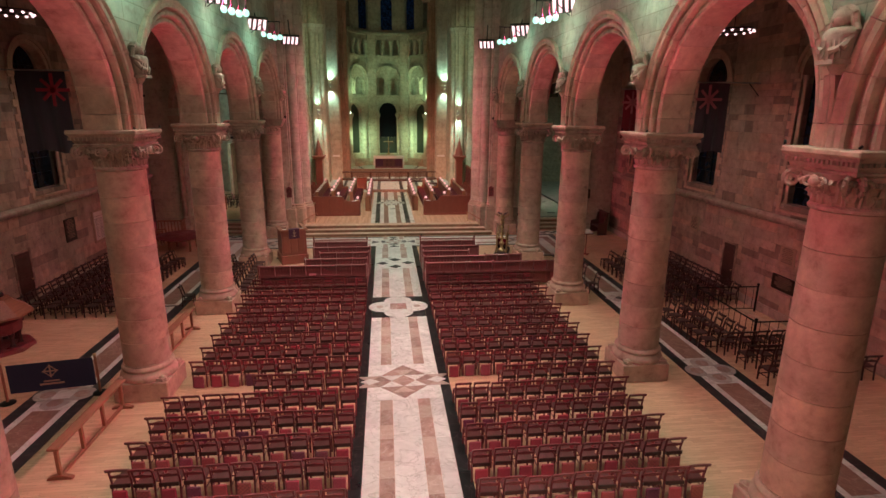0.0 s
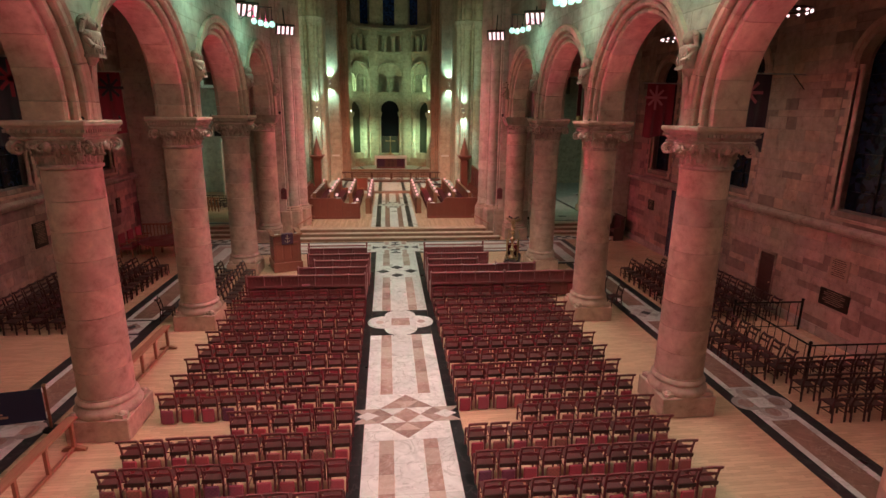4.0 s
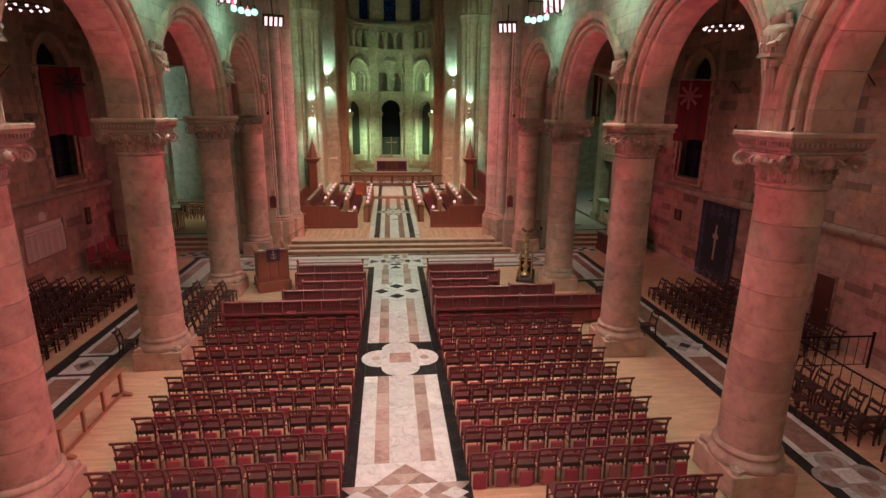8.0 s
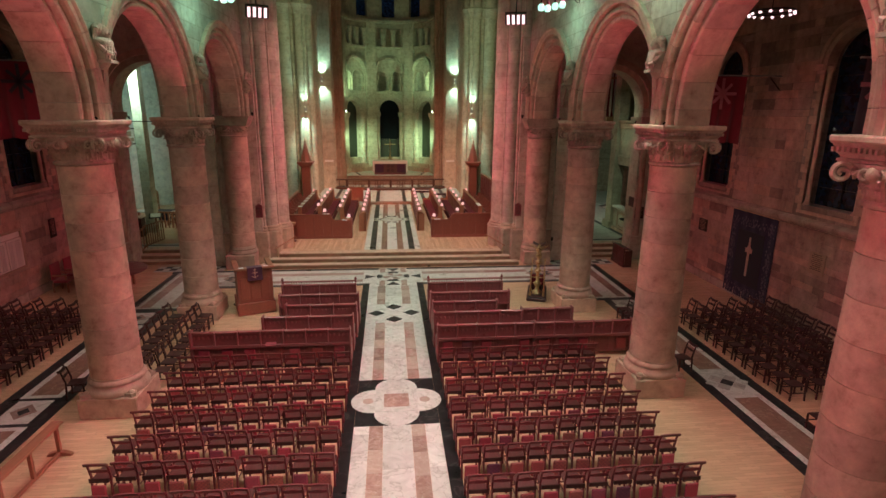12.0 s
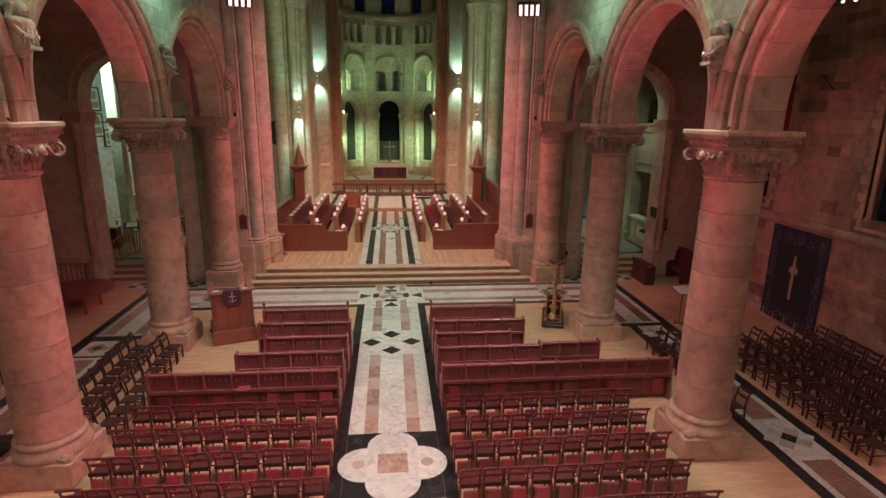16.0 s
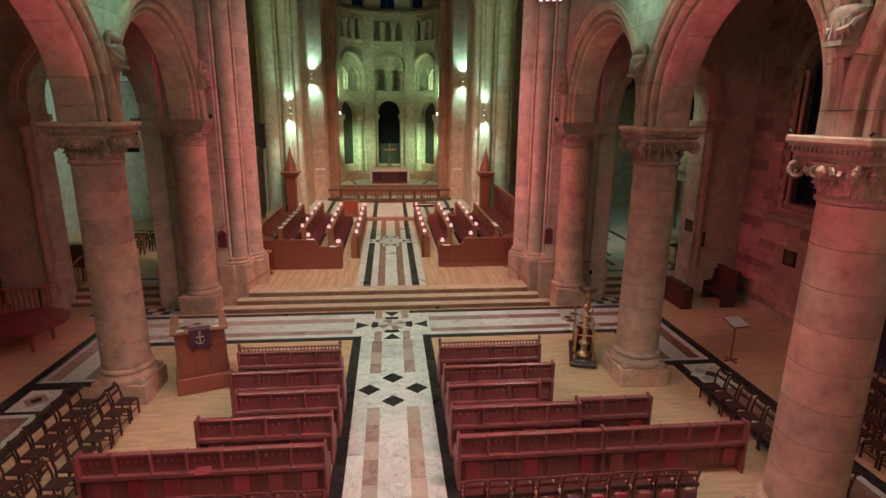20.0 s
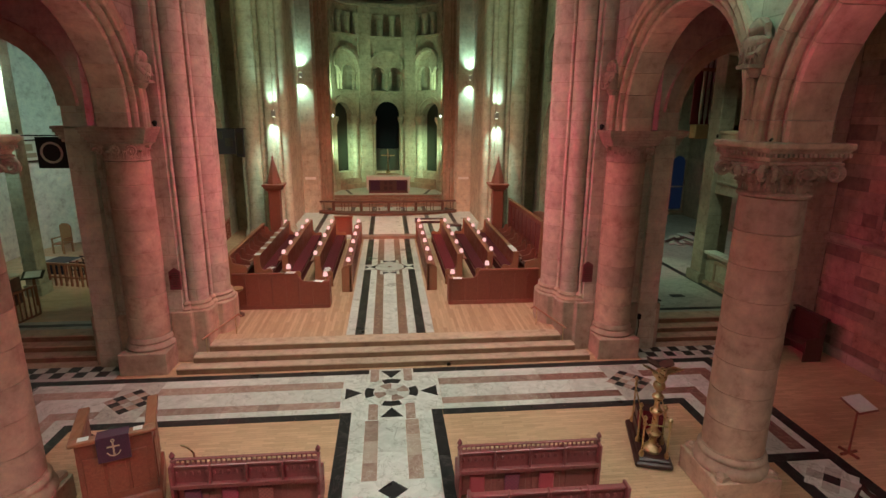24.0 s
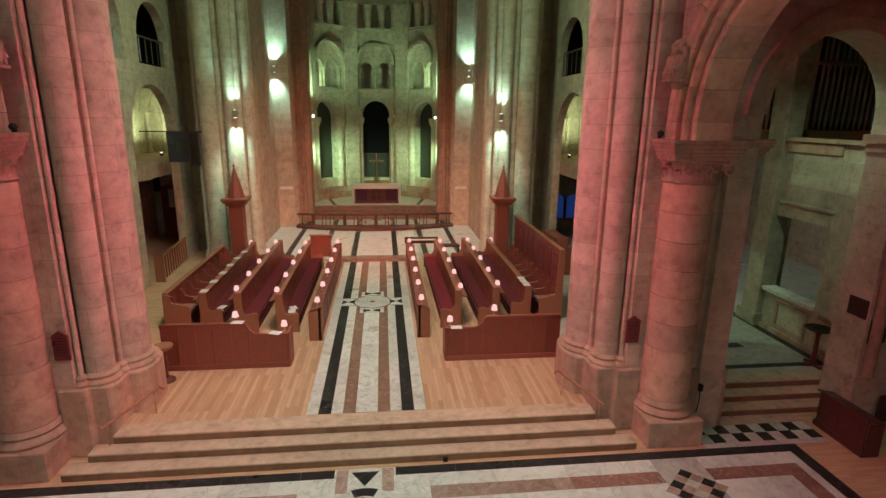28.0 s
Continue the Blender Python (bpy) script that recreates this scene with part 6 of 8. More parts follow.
def pew_row(s, xb, y0, y1, h, lamps):
    """Choir pew: high oak back, crimson seat towards the aisle, scrolled end, book ledge behind with lamps."""
    b = thing("choir_pew", "long red oak choir pew with a scrolled end and crimson seat", "pew", "choir pews")
    make("back", Shape().box(*sorted((s * xb, s * (xb + 0.06))), y0, y1, CH, CH + h), OAK, b)
    make("cap", Shape().box(*sorted((s * (xb - 0.04), s * (xb + 0.10))), y0 - 0.02, y1 + 0.02, CH + h, CH + h + 0.045), REDOAK, b, bevel=0.012)
    st_ = make("seat", Shape().box(*sorted((s * (xb - 0.46), s * xb)), y0, y1, CH + 0.36, CH + 0.41), OAK, b)
    make("cushion", Shape().box(*sorted((s * (xb - 0.45), s * (xb - 0.01))), y0 + 0.05, y1 - 0.05, CH + 0.41, CH + 0.48), CUSHION, st_, "crimson seat cushion", bevel=0.02)
    make("seat_front", Shape().box(*sorted((s * (xb - 0.44), s * (xb - 0.41))), y0, y1, CH, CH + 0.36), CUSHION, b, "crimson cloth below the seat")
    curve = [(-0.50, 0), (0.16, 0), (0.16, h + 0.06), (-0.06, h + 0.06), (-0.07, 0.78), (-0.12, 0.62), (-0.20, 0.56), (-0.30, 0.60), (-0.42, 0.62), (-0.50, 0.56)]
    for y in (y0 - 0.07, y1):
        make("end_panel", Shape().prism([(s * (xb + p), CH + q) for p, q in curve], y, y + 0.07, "y"), REDOAK, b, bevel=0.012)
    make("book_ledge", Shape().prism([(s * (xb + 0.06), CH + h - 0.10), (s * (xb + 0.34), CH + h - 0.17), (s * (xb + 0.34), CH + h - 0.20), (s * (xb + 0.06), CH + h - 0.14)], y0, y1, "y"), OAK, b)
    for i in range(lamps):
        put_lamp(s * (xb + 0.16), y0 + 0.35 + i * (y1 - y0 - 0.6) / max(1, lamps - 1), CH + h - 0.13)


for s in (-1, 1):
    stall_front(s)
    desk_row(s, 1.40, 16.4, 24.2, 1.0, 6)
    pew_row(s, 2.62, 17.15, 23.9, 1.15, 5)
    pew_row(s, 3.80, 17.2, 23.9, 1.2, 5)
    pew_row(s, 4.92, 17.6, 24.1, 1.08, 0)
    put_lamp(s * 2.14, 14.98, CH + 0.93)
    put_lamp(s * 3.32, 14.95, CH + 1.22)
    put_lamp(s * 5.1, 24.3, CH + 0.9)
    # back stalls with arm rests
    st = thing("back_stalls", "row of back stalls with tapestry seats and oak dividers", "choir stall", "back stalls")
    x0 = 5.40
    top = 1.1 if s < 0 else 2.25
    make("seat", Shape().box(*sorted((s * x0, s * (x0 + 0.50))), 17.6, 23.6, CH + 0.42, CH + 0.47), OAK, st)
    make("back", Shape().box(*sorted((s * (x0 + 0.58), s * (x0 + 0.64))), 17.6, 23.6, CH, CH + top), OAK, st)
    make("cap", Shape().box(*sorted((s * (x0 + 0.54), s * (x0 + 0.70))), 17.55, 23.65, CH + top, CH + top + 0.06), REDOAK, st, bevel=0.012)
    make("floor_step", Shape().box(*sorted((s * (x0 - 0.1), s * (x0 + 0.6))), 17.6, 23.6, CH, CH + 0.15), OAK, st)
    make("end_panel", Shape().prism([(s * (x0 - 0.05), CH), (s * (x0 + 0.70), CH), (s * (x0 + 0.70), CH + top), (s * (x0 + 0.52), CH + top), (s * (x0 + 0.46), CH + 0.85), (s * (x0 - 0.05), CH + 0.72)], 17.53, 17.6, "y"), REDOAK, st, bevel=0.012)
    for i in range(9):
        y = 17.66 + i * 0.73
        make("arm_rest", Shape().prism([(s * (x0 + 0.06), CH + 0.47), (s * (x0 + 0.57), CH + 0.47), (s * (x0 + 0.57), CH + 1.02), (s * (x0 + 0.44), CH + 1.02), (s * (x0 + 0.36), CH + 0.80), (s * (x0 + 0.02), CH + 0.70)], y, y + 0.06, "y"), OAK, st, bevel=0.01)
        if i < 8:
            make("cushion", Shape().box(*sorted((s * (x0 + 0.02), s * (x0 + 0.48))), y + 0.08, y + 0.70, CH + 0.47, CH + 0.55), TAPESTRY, st, "patterned tapestry cushion", bevel=0.025)
            if s > 0:
                make("back_panel", Shape().box(*sorted((s * (x0 + 0.56), s * (x0 + 0.58))), y + 0.10, y + 0.64, CH + 1.1, CH + 2.1), DARKOAK, st, bevel=0.01)
    # canopy post with a spire
    cp = thing("canopy_post", "carved red oak post with a pointed spire", "stall canopy", "canopy posts", Matrix.Translation((s * 5.5, 24.1, 0)))
    make("post", Shape().box(-0.26, 0.26, -0.26, 0.26, CH, 3.25), OAK, cp, bevel=0.02)
    make("cornice", Shape().box(-0.36, 0.36, -0.36, 0.36, 3.25, 3.36).box(-0.44, 0.44, -0.44, 0.44, 3.36, 3.46).box(-0.50, 0.50, -0.5, 0.5, 3.46, 3.56), OAK, cp, bevel=0.02)
    make("spire", Shape().lathe([(0.36, 3.56), (0.33, 3.66), (0.26, 3.95), (0.05, 4.72), (0.02, 4.75)], 0, 0, 8), OAK, cp)
    make("finial", Shape().ball(0, 0, 4.82, 0.05, 0.05, 0.08).lathe([(0.012, 4.74), (0.012, 5.02)], 0, 0, 6), OAK, cp, smooth=50)
    # wall lights
    for x, y, z in ((5.42, 24.62, 6.85), (5.12, 31.68, 9.1)):
        wl = thing("wall_light", "box wall light shining up and down the pier", "wall light", "wall lights", Matrix.Translation((s * x, y, z)))
        make("housing", Shape().box(-0.09, 0.09, -0.06, 0.08, -0.14, 0.14), PIPE, wl, bevel=0.01)
        make("lens", Shape().box(-0.05, 0.05, -0.03, 0.05, 0.141, 0.155).box(-0.05, 0.05, -0.03, 0.05, -0.155, -0.141), SCONCE_GLOW, wl, "glowing lens")
        make("bracket", Shape().box(-0.03, 0.03, 0.08, 0.3 if y > 30 else 0.6, -0.03, 0.03), BRONZE, wl)

# low screen beside the north pier
rl = thing("oak_screen", "low slatted oak screen beside the choir pier", "screen")
for i in range(11):
    y = 22.5 + i * 0.30
    make("slat", Shape().box(-8.0 - 0.02 * i, -7.95 - 0.02 * i, y, y + 0.05, CH + 0.08, CH + 1.0), OAK, rl)
make("rail", Shape().box(-8.25, -7.9, 22.4, 22.46, CH, CH + 1.08).add([(-8.0, 22.4, CH + 1.0), (-7.92, 22.4, CH + 1.0), (-8.12, 25.6, CH + 1.0), (-8.2, 25.6, CH + 1.0), (-8.0, 22.4, CH + 1.08), (-7.92, 22.4, CH + 1.08), (-8.12, 25.6, CH + 1.08), (-8.2, 25.6, CH + 1.08)], [(3, 2, 1, 0), (4, 5, 6, 7), (0, 1, 5, 4), (1, 2, 6, 5), (2, 3, 7, 6), (3, 0, 4, 7)]), REDOAK, rl)
ped = thing("wooden_pedestal", "turned oak pedestal with a round top beside the choir pier", "stand", m=Matrix.Translation((-4.86, 14.3, CH)))
make("foot", Shape().lathe([(0.20, 0), (0.20, 0.05), (0.10, 0.10)], 0, 0, 16), RAILOAK, ped, smooth=40)
make("stem", Shape().lathe([(0.08, 0.10), (0.05, 0.2), (0.07, 0.45), (0.05, 0.7), (0.09, 0.80)], 0, 0, 14), RAILOAK, ped, smooth=50)
make("top", Shape().lathe([(0.10, 0.80), (0.20, 0.86), (0.22, 0.90), (0.22, 0.93), (0.18, 0.94)], 0, 0, 20), PALEOAK, ped, smooth=50)
# papers on the pews
rp = random.Random(3)
for i in range(16):
    pp = make("music_sheet", Shape().box(-0.11, 0.11, -0.15, 0.15, 0, 0.006), PAPER)
    if i < 6:
        pp.matrix_world = pose(-4.96 + rp.uniform(-0.02, 0.02), 17.8 + i * 0.95, CH + 1.127, 0, 0, rp.uniform(-12, 12))
    elif i < 10:
        pp.matrix_world = pose(-4.6 + rp.uniform(-0.05, 0.05) if i < 8 else -2.4, 17.7 + 0.42 * (i - 6) if i < 8 else 17.6 + 0.3 * (i - 8), CH + 0.482, 0, 0, rp.uniform(-30, 30))
    elif i < 13:
        pp.matrix_world = pose(4.95, 17.75 + 0.34 * (i - 10), CH + 1.127, 0, 0, rp.uniform(-8, 8))
    else:
        pp.matrix_world = pose((-2.35, 2.3, -3.25)[i - 13], 14.86, CH + (0.932, 0.932, 1.242)[i - 13], 0, 0, 80 + rp.uniform(-12, 12))
    tagged(pp, "loose white music sheet on a choir pew", "paper", "music sheets")

# black keyboard and bench at the end of the south stalls
kb_ = thing("electric_piano", "black electric piano on a thin stand behind the choir desk", "piano", m=Matrix.Translation((2.1, 24.95, 0.70)))
make("body", Shape().box(-0.75, 0.75, -0.2, 0.2, 0.68, 0.82).box(-0.75, 0.75, 0.12, 0.2, 0.82, 0.90), BLACKWOOD, kb_, bevel=0.02)
make("keys", Shape().box(-0.62, 0.62, -0.19, 0.02, 0.82, 0.832), PAPER, kb_, "white keys")
for x in (-0.6, 0.6):
    make("leg", Shape().box(x - 0.03, x + 0.03, -0.15, 0.15, 0, 0.68), IRON, kb_)
pbn = thing("piano_bench", "padded black bench beside the electric piano", "bench", m=Matrix.Translation((3.4, 24.9, 0.70)))
make("seat", Shape().box(-0.4, 0.4, -0.18, 0.18, 0.50, 0.60), BLACKWOOD, pbn, bevel=0.03)
for x in (-0.35, 0.35):
    for y in (-0.14, 0.14):
        make("leg", Shape().box(x - 0.02, x + 0.02, y - 0.02, y + 0.02, 0, 0.5), BLACKWOOD, pbn)
ed = thing("reading_desk", "panelled red oak reading desk at the end of the stalls", "desk", m=Matrix.Translation((-2.35, 25.3, 0.70)))
make("back", Shape().box(-0.45, 0.45, 0.0, 0.06, 0, 0.95), OAK, ed, bevel=0.01)
make("cap", Shape().box(-0.5, 0.5, -0.08, 0.12, 0.95, 1.0), REDOAK, ed, bevel=0.012)
for x in (-0.45, 0.39):
    make("side", Shape().box(x, x + 0.06, -0.40, 0.0, 0, 0.85), OAK, ed, bevel=0.01)
# organ console south of the stalls
oc = thing("organ_console", "oak organ console with rows of white keys and stop knobs", "organ console", m=pose(8.0, 23.2, CH, 0, 0, 90))
occ_ = make("case", Shape().box(-0.9, 0.9, 0.1, 0.6, 0, 1.55).box(-0.9, -0.82, -0.6, 0.1, 0, 1.2).box(0.82, 0.9, -0.6, 0.1, 0, 1.2), OAK, oc, bevel=0.015)
for k in range(4):
    make("keyboard", Shape().box(-0.6, 0.6, -0.40 + k * 0.13, -0.26 + k * 0.13, 0.74 + k * 0.09, 0.78 + k * 0.09), PAPER, occ_, "white keys")
for d in (-1, 1):
    for j in range(3):
        kn = Shape()
        for k in range(6):
            kn.ball(d * (0.66 + 0.06 * j), 0.06, 0.95 + 0.08 * k, 0.02, 0.03, 0.02, 6, 4)
        tagged(make("stop_knobs", kn, PAPER, occ_, "column of white stop knobs"), kind="stuff")
ob_ = thing("organ_bench", "plain oak organ bench before the console", "bench", m=pose(8.75, 23.2, CH, 0, 0, 90))
make("seat", Shape().box(-0.6, 0.6, -0.16, 0.16, 0.56, 0.61), OAK, ob_, bevel=0.01)
for x in (-0.55, 0.5):
    make("side", Shape().box(x, x + 0.05, -0.14, 0.14, 0, 0.56), OAK, ob_)

# communion rail, altar, cross
cr = thing("communion_rail", "curved dark oak communion rail on a broad kneeling step", "altar rail")
ry = lambda x: 31.85 + 0.018 * x * x
ky = lambda x: 30.55 + 0.055 * x * x
for seg in range(-10, 10):
    xs = [seg * 0.44, (seg + 1) * 0.44]
    make("top_rail", Shape().prism([(xs[0], ry(xs[0]) - 0.10), (xs[1], ry(xs[1]) - 0.10), (xs[1], ry(xs[1]) + 0.10), (xs[0], ry(xs[0]) + 0.10)], 1.34, 1.43), RAILOAK, cr)
    make("kneeling_step", Shape().prism([(xs[0], ky(xs[0])), (xs[1], ky(xs[1])), (xs[1], ky(xs[1]) + 0.75), (xs[0], ky(xs[0]) + 0.75)], 0.704, 0.84), RAILOAK, cr)
    make("foot_rail", Shape().prism([(xs[0], ry(xs[0]) - 0.06), (xs[1], ry(xs[1]) - 0.06), (xs[1], ry(xs[1]) + 0.06), (xs[0], ry(xs[0]) + 0.06)], 0.704, 0.78), RAILOAK, cr)
    if seg % 4 in (1, 2):
        for k in (0.2, 0.6):
            x = xs[0] + k * 0.44
            make("baluster", Shape().box(x - 0.022, x + 0.022, ry(x) - 0.022, ry(x) + 0.022, 0.78, 1.34), RAILOAK, cr)
    if seg % 4 == 0:
        make("post", Shape().box(xs[0] - 0.09, xs[0] + 0.09, ry(xs[0]) - 0.09, ry(xs[0]) + 0.09, 0.704, 1.34), RAILOAK, cr, bevel=0.01)
alt = thing("altar", "white-topped altar with three dark panels in its front", "altar", m=Matrix.Translation((0, 36.45, 1.34)) @ Matrix.Diagonal((0.93, 1.0, 0.96, 1.0)))
alb_ = make("body", Shape().box(-1.48, 1.48, -0.35, 0.45, 0, 1.10), WALNUT, alt)
make("plinth", Shape().box(-1.52, 1.52, -0.37, -0.35, 0, 0.10), DARKOAK, alt)
for x in (-1.0, 1.0):
    make("frontal_panel", Shape().box(x - 0.36, x + 0.36, -0.365, -0.35, 0.22, 0.96), PURPLE, alb_, "dark purple panel")
for i in range(2):
    for j in range(2):
        make("rosette", Shape().box(-0.34 + i * 0.40, -0.06 + i * 0.40, -0.375, -0.35, 0.24 + j * 0.38, 0.52 + j * 0.38), BLACKWOOD, alb_, "pierced dark square", bevel=0.05)
make("cloth", Shape().box(-1.66, 1.66, -0.46, 0.5, 1.10, 1.24).box(-1.66, 1.66, -0.46, -0.44, 0.99, 1.10).box(-1.66, -1.50, -0.46, 0.5, 0.22, 1.10).box(1.50, 1.66, -0.46, 0.5, 0.22, 1.10), LINEN, alt, "white linen altar cloth", bevel=0.015)
crs = thing("altar_cross", "brass standing cross on the altar shelf", "cross", m=Matrix.Translation((0, 38.6, 1.34)))
make("pedestal", Shape().box(-0.85, 0.85, -0.3, 0.3, 0, 1.15), STONE, crs, bevel=0.02)
make("stand", Shape().lathe([(0.18, 1.15), (0.18, 1.3), (0.06, 1.4), (0.05, 1.75), (0.10, 1.8), (0.03, 1.85)], 0, 0, 12), BRASS, crs, smooth=40)
make("arms", Shape().box(-0.035, 0.035, -0.03, 0.03, 1.85, 3.0).box(-0.5, 0.5, -0.03, 0.03, 2.46, 2.54), BRASS, crs, bevel=0.01)
for s in (-1, 1):
    sb = thing("apse_bench", "curved stone bench against the apse wall", "bench", "apse benches")
    for part_name, r0, r1, z0, z1 in (("seat", 3.4, 4.0, 1.34, 1.70), ("back", 3.82, 4.03, 1.70, 2.05)):
        arc = [on_apse(s * (26 + 5 * k), r1) for k in range(9)] + [on_apse(s * (66 - 5 * k), r0) for k in range(9)]
        make(part_name, Shape().prism(arc, z0, z1), STONE, sb)
    ap_ = thing("apse_lamp", "small lit lamp on the jamb of the apse arch", "lamp", "apse lamps", Matrix.Translation((s * 3.60, 34.7, 6.75)))
    make("lens", Shape().ball(0, 0, 0, 0.07, 0.07, 0.09, 10, 6), SCONCE_GLOW, ap_, "glowing lens", smooth=60)
    make("bracket", Shape().tube((0, 0, 0), (s * 0.12, -0.25, 0), 0.03), BRONZE, ap_)
    rl_ = thing("recess_lamp", "small floor lamp in the apse gallery recess", "lamp", "gallery lamps", Matrix.Translation((s * 4.05, 38.55, 8.596)))
    make("body", Shape().lathe([(0.07, 0), (0.07, 0.10), (0.05, 0.12)], 0, 0, 10), BRONZE, rl_, smooth=40)
    make("lens", Shape().lathe([(0.045, 0.121), (0.045, 0.13)], 0, 0, 10), SCONCE_GLOW, rl_, "glowing lens")
    nt_ = make("wall_notice", Shape().box(-0.34, 0.34, -0.02, 0.0, 0, 0.16), PAPER)
    nt_.matrix_world = Matrix.Translation((s * 4.85, 31.94, 2.82))
    tagged(nt_, "small white tablet on the red stone wall", "tablet", "wall tablets")

# ---- things by the pulpit and lectern ----
pu = thing("pulpit", "square red oak pulpit with panelled sides and a purple fall", "pulpit", m=pose(-4.84, 6.54, 0, 0, 0, 20))
make("base", Shape().box(-0.62, 0.62, -0.62, 0.62, 0, 0.42), OAK, pu, bevel=0.02)
pub_ = make("body", Shape().box(-0.56, 0.56, -0.56, -0.50, 0.42, 1.58).box(-0.56, -0.50, -0.5, 0.56, 0.42, 1.58).box(0.50, 0.56, -0.5, 0.56, 0.42, 1.58).box(-0.5, 0.5, -0.5, 0.5, 0.42, 0.5), OAK, pu)
for i in range(3):
    a = -0.48 + i * 0.33
    make("panel", Shape().box(a, a + 0.28, -0.58, -0.56, 0.55, 1.30), OAK, pub_, bevel=0.012)
    make("side_panel", Shape().box(0.56, 0.58, a, a + 0.28, 0.55, 1.30), OAK, pub_, bevel=0.012)
make("cap_rail", Shape().box(-0.64, 0.64, -0.64, -0.46, 1.58, 1.66).box(-0.64, -0.46, -0.46, 0.6, 1.58, 1.66).box(0.46, 0.64, -0.46, 0.6, 1.58, 1.66), REDOAK, pu, bevel=0.015)
make("desk", Shape().prism([(-0.45, 1.50), (0.0, 1.38), (0.0, 1.34), (-0.45, 1.46)], -0.28, 0.28, "x"), DARKOAK, pu)
pfl_ = make("fall", Shape().box(-0.24, 0.24, -0.672, -0.655, 1.22, 1.675).box(-0.24, 0.24, -0.67, -0.42, 1.662, 1.675), PURPLE, pu, "purple cloth fall", bevel=0.006)
make("emblem", Shape().box(-0.012, 0.012, -0.682, -0.672, 1.32, 1.58).box(-0.09, 0.09, -0.682, -0.672, 1.48, 1.505).path([(-0.10, -0.677, 1.40), (-0.06, -0.677, 1.34), (0, -0.677, 1.32), (0.06, -0.677, 1.34), (0.10, -0.677, 1.40)], 0.009).path([(0.03, -0.677, 1.60), (0, -0.677, 1.63), (-0.03, -0.677, 1.60), (0, -0.677, 1.57), (0.03, -0.677, 1.60)], 0.008), GILT, pfl_, "pale anchor-shaped cross")
make("papers", Shape().box(-0.50, -0.34, -0.60, -0.48, 1.662, 1.668).box(0.30, 0.44, -0.60, -0.48, 1.662, 1.668), PAPER, pu, "white papers on the rim")
ms = thing("floor_stand", "thin dark metal stand beside the pulpit", "stand", m=Matrix.Translation((-5.55, 7.0, 0)))
make("foot", Shape().lathe([(0.16, 0), (0.16, 0.02), (0.03, 0.04)], 0, 0, 14), IRON, ms, smooth=40)
make("stem", Shape().tube((0, 0, 0.03), (0, 0, 1.05), 0.018), IRON, ms)

lec = thing("eagle_lectern", "brass eagle lectern with corner posts on a dark base", "lectern", m=pose(5.45, 7.2, 0, 0, 0, -17))
make("base", Shape().box(-0.36, 0.36, -0.82, 0.80, 0.03, 0.15).box(-0.31, 0.31, -0.76, 0.74, 0.15, 0.21), BLACKWOOD, lec, bevel=0.04)
for x in (-0.28, 0.28):
    for y in (-0.70, 0.68):
        make("castor", Shape().lathe([(0.05, 0), (0.06, 0.03), (0.05, 0.06)], x, y, 10), BRASS, lec, smooth=50)
make("pillar", Shape().lathe([(0.17, 0.21), (0.19, 0.27), (0.15, 0.33), (0.09, 0.37), (0.07, 0.5), (0.13, 0.58), (0.15, 0.63), (0.09, 0.68), (0.062, 0.74), (0.058, 1.02), (0.11, 1.07), (0.13, 1.13), (0.06, 1.2), (0.05, 1.34), (0.10, 1.39), (0.12, 1.45), (0.05, 1.52), (0.05, 1.6)], 0, -0.42, 20), BRASS, lec, smooth=50)
make("orb", Shape().ball(0, -0.42, 1.68, 0.12, 0.12, 0.12, 16, 10), BRASS, lec, smooth=60)
for x in (-0.24, 0.24):
    for y in (-0.66, -0.16, 0.62):
        h = 1.22 if y > 0 else 1.02
        make("corner_post", Shape().lathe([(0.045, 0.21), (0.055, 0.28), (0.022, 0.34), (0.018, h - 0.14), (0.04, h - 0.08), (0.02, h - 0.03), (0.05, h + 0.04), (0.012, h + 0.10)], x, y, 10), BRASS, lec, smooth=50)
eg = Shape().ball(0, -0.46, 1.92, 0.12, 0.17, 0.15, 12, 8).ball(0, -0.60, 2.08, 0.06, 0.08, 0.07, 10, 7).tube((0, -0.65, 2.08), (0, -0.74, 2.04), 0.025, 6, 0.006)
eg.prism([(-0.06, -0.36), (0.06, -0.36), (0.10, -0.14), (-0.10, -0.14)], 1.78, 1.82)
eagle_ = make("eagle", eg, BRASS, lec, "brass eagle with raised wings", smooth=50)
for d in (-1, 1):
    for k in range(6):
        u = k / 5
        make("feather", Shape().add([(d * 0.03, -0.58 + 0.09 * k, 1.98 - 0.03 * k), (d * 0.03, -0.50 + 0.09 * k, 1.98 - 0.03 * k), (d * (0.34 - 0.04 * u), -0.56 + 0.08 * k, 2.15 - 0.03 * k), (d * (0.36 - 0.04 * u), -0.62 + 0.08 * k, 2.17 - 0.03 * k),
                (d * 0.03, -0.58 + 0.09 * k, 1.955 - 0.03 * k), (d * 0.03, -0.50 + 0.09 * k, 1.955 - 0.03 * k), (d * (0.34 - 0.04 * u), -0.56 + 0.08 * k, 2.125 - 0.03 * k), (d * (0.36 - 0.04 * u), -0.62 + 0.08 * k, 2.145 - 0.03 * k)],
               [(0, 1, 2, 3), (7, 6, 5, 4), (0, 4, 5, 1), (1, 5, 6, 2), (2, 6, 7, 3), (3, 7, 4, 0)]), BRASS, eagle_)
make("book", Shape().prism([(-0.24, 2.13), (0, 2.00), (0.24, 2.13), (0.24, 2.16), (0, 2.04), (-0.24, 2.16)], -0.40, -0.12, "y"), WALNUT, lec, "dark bound book")
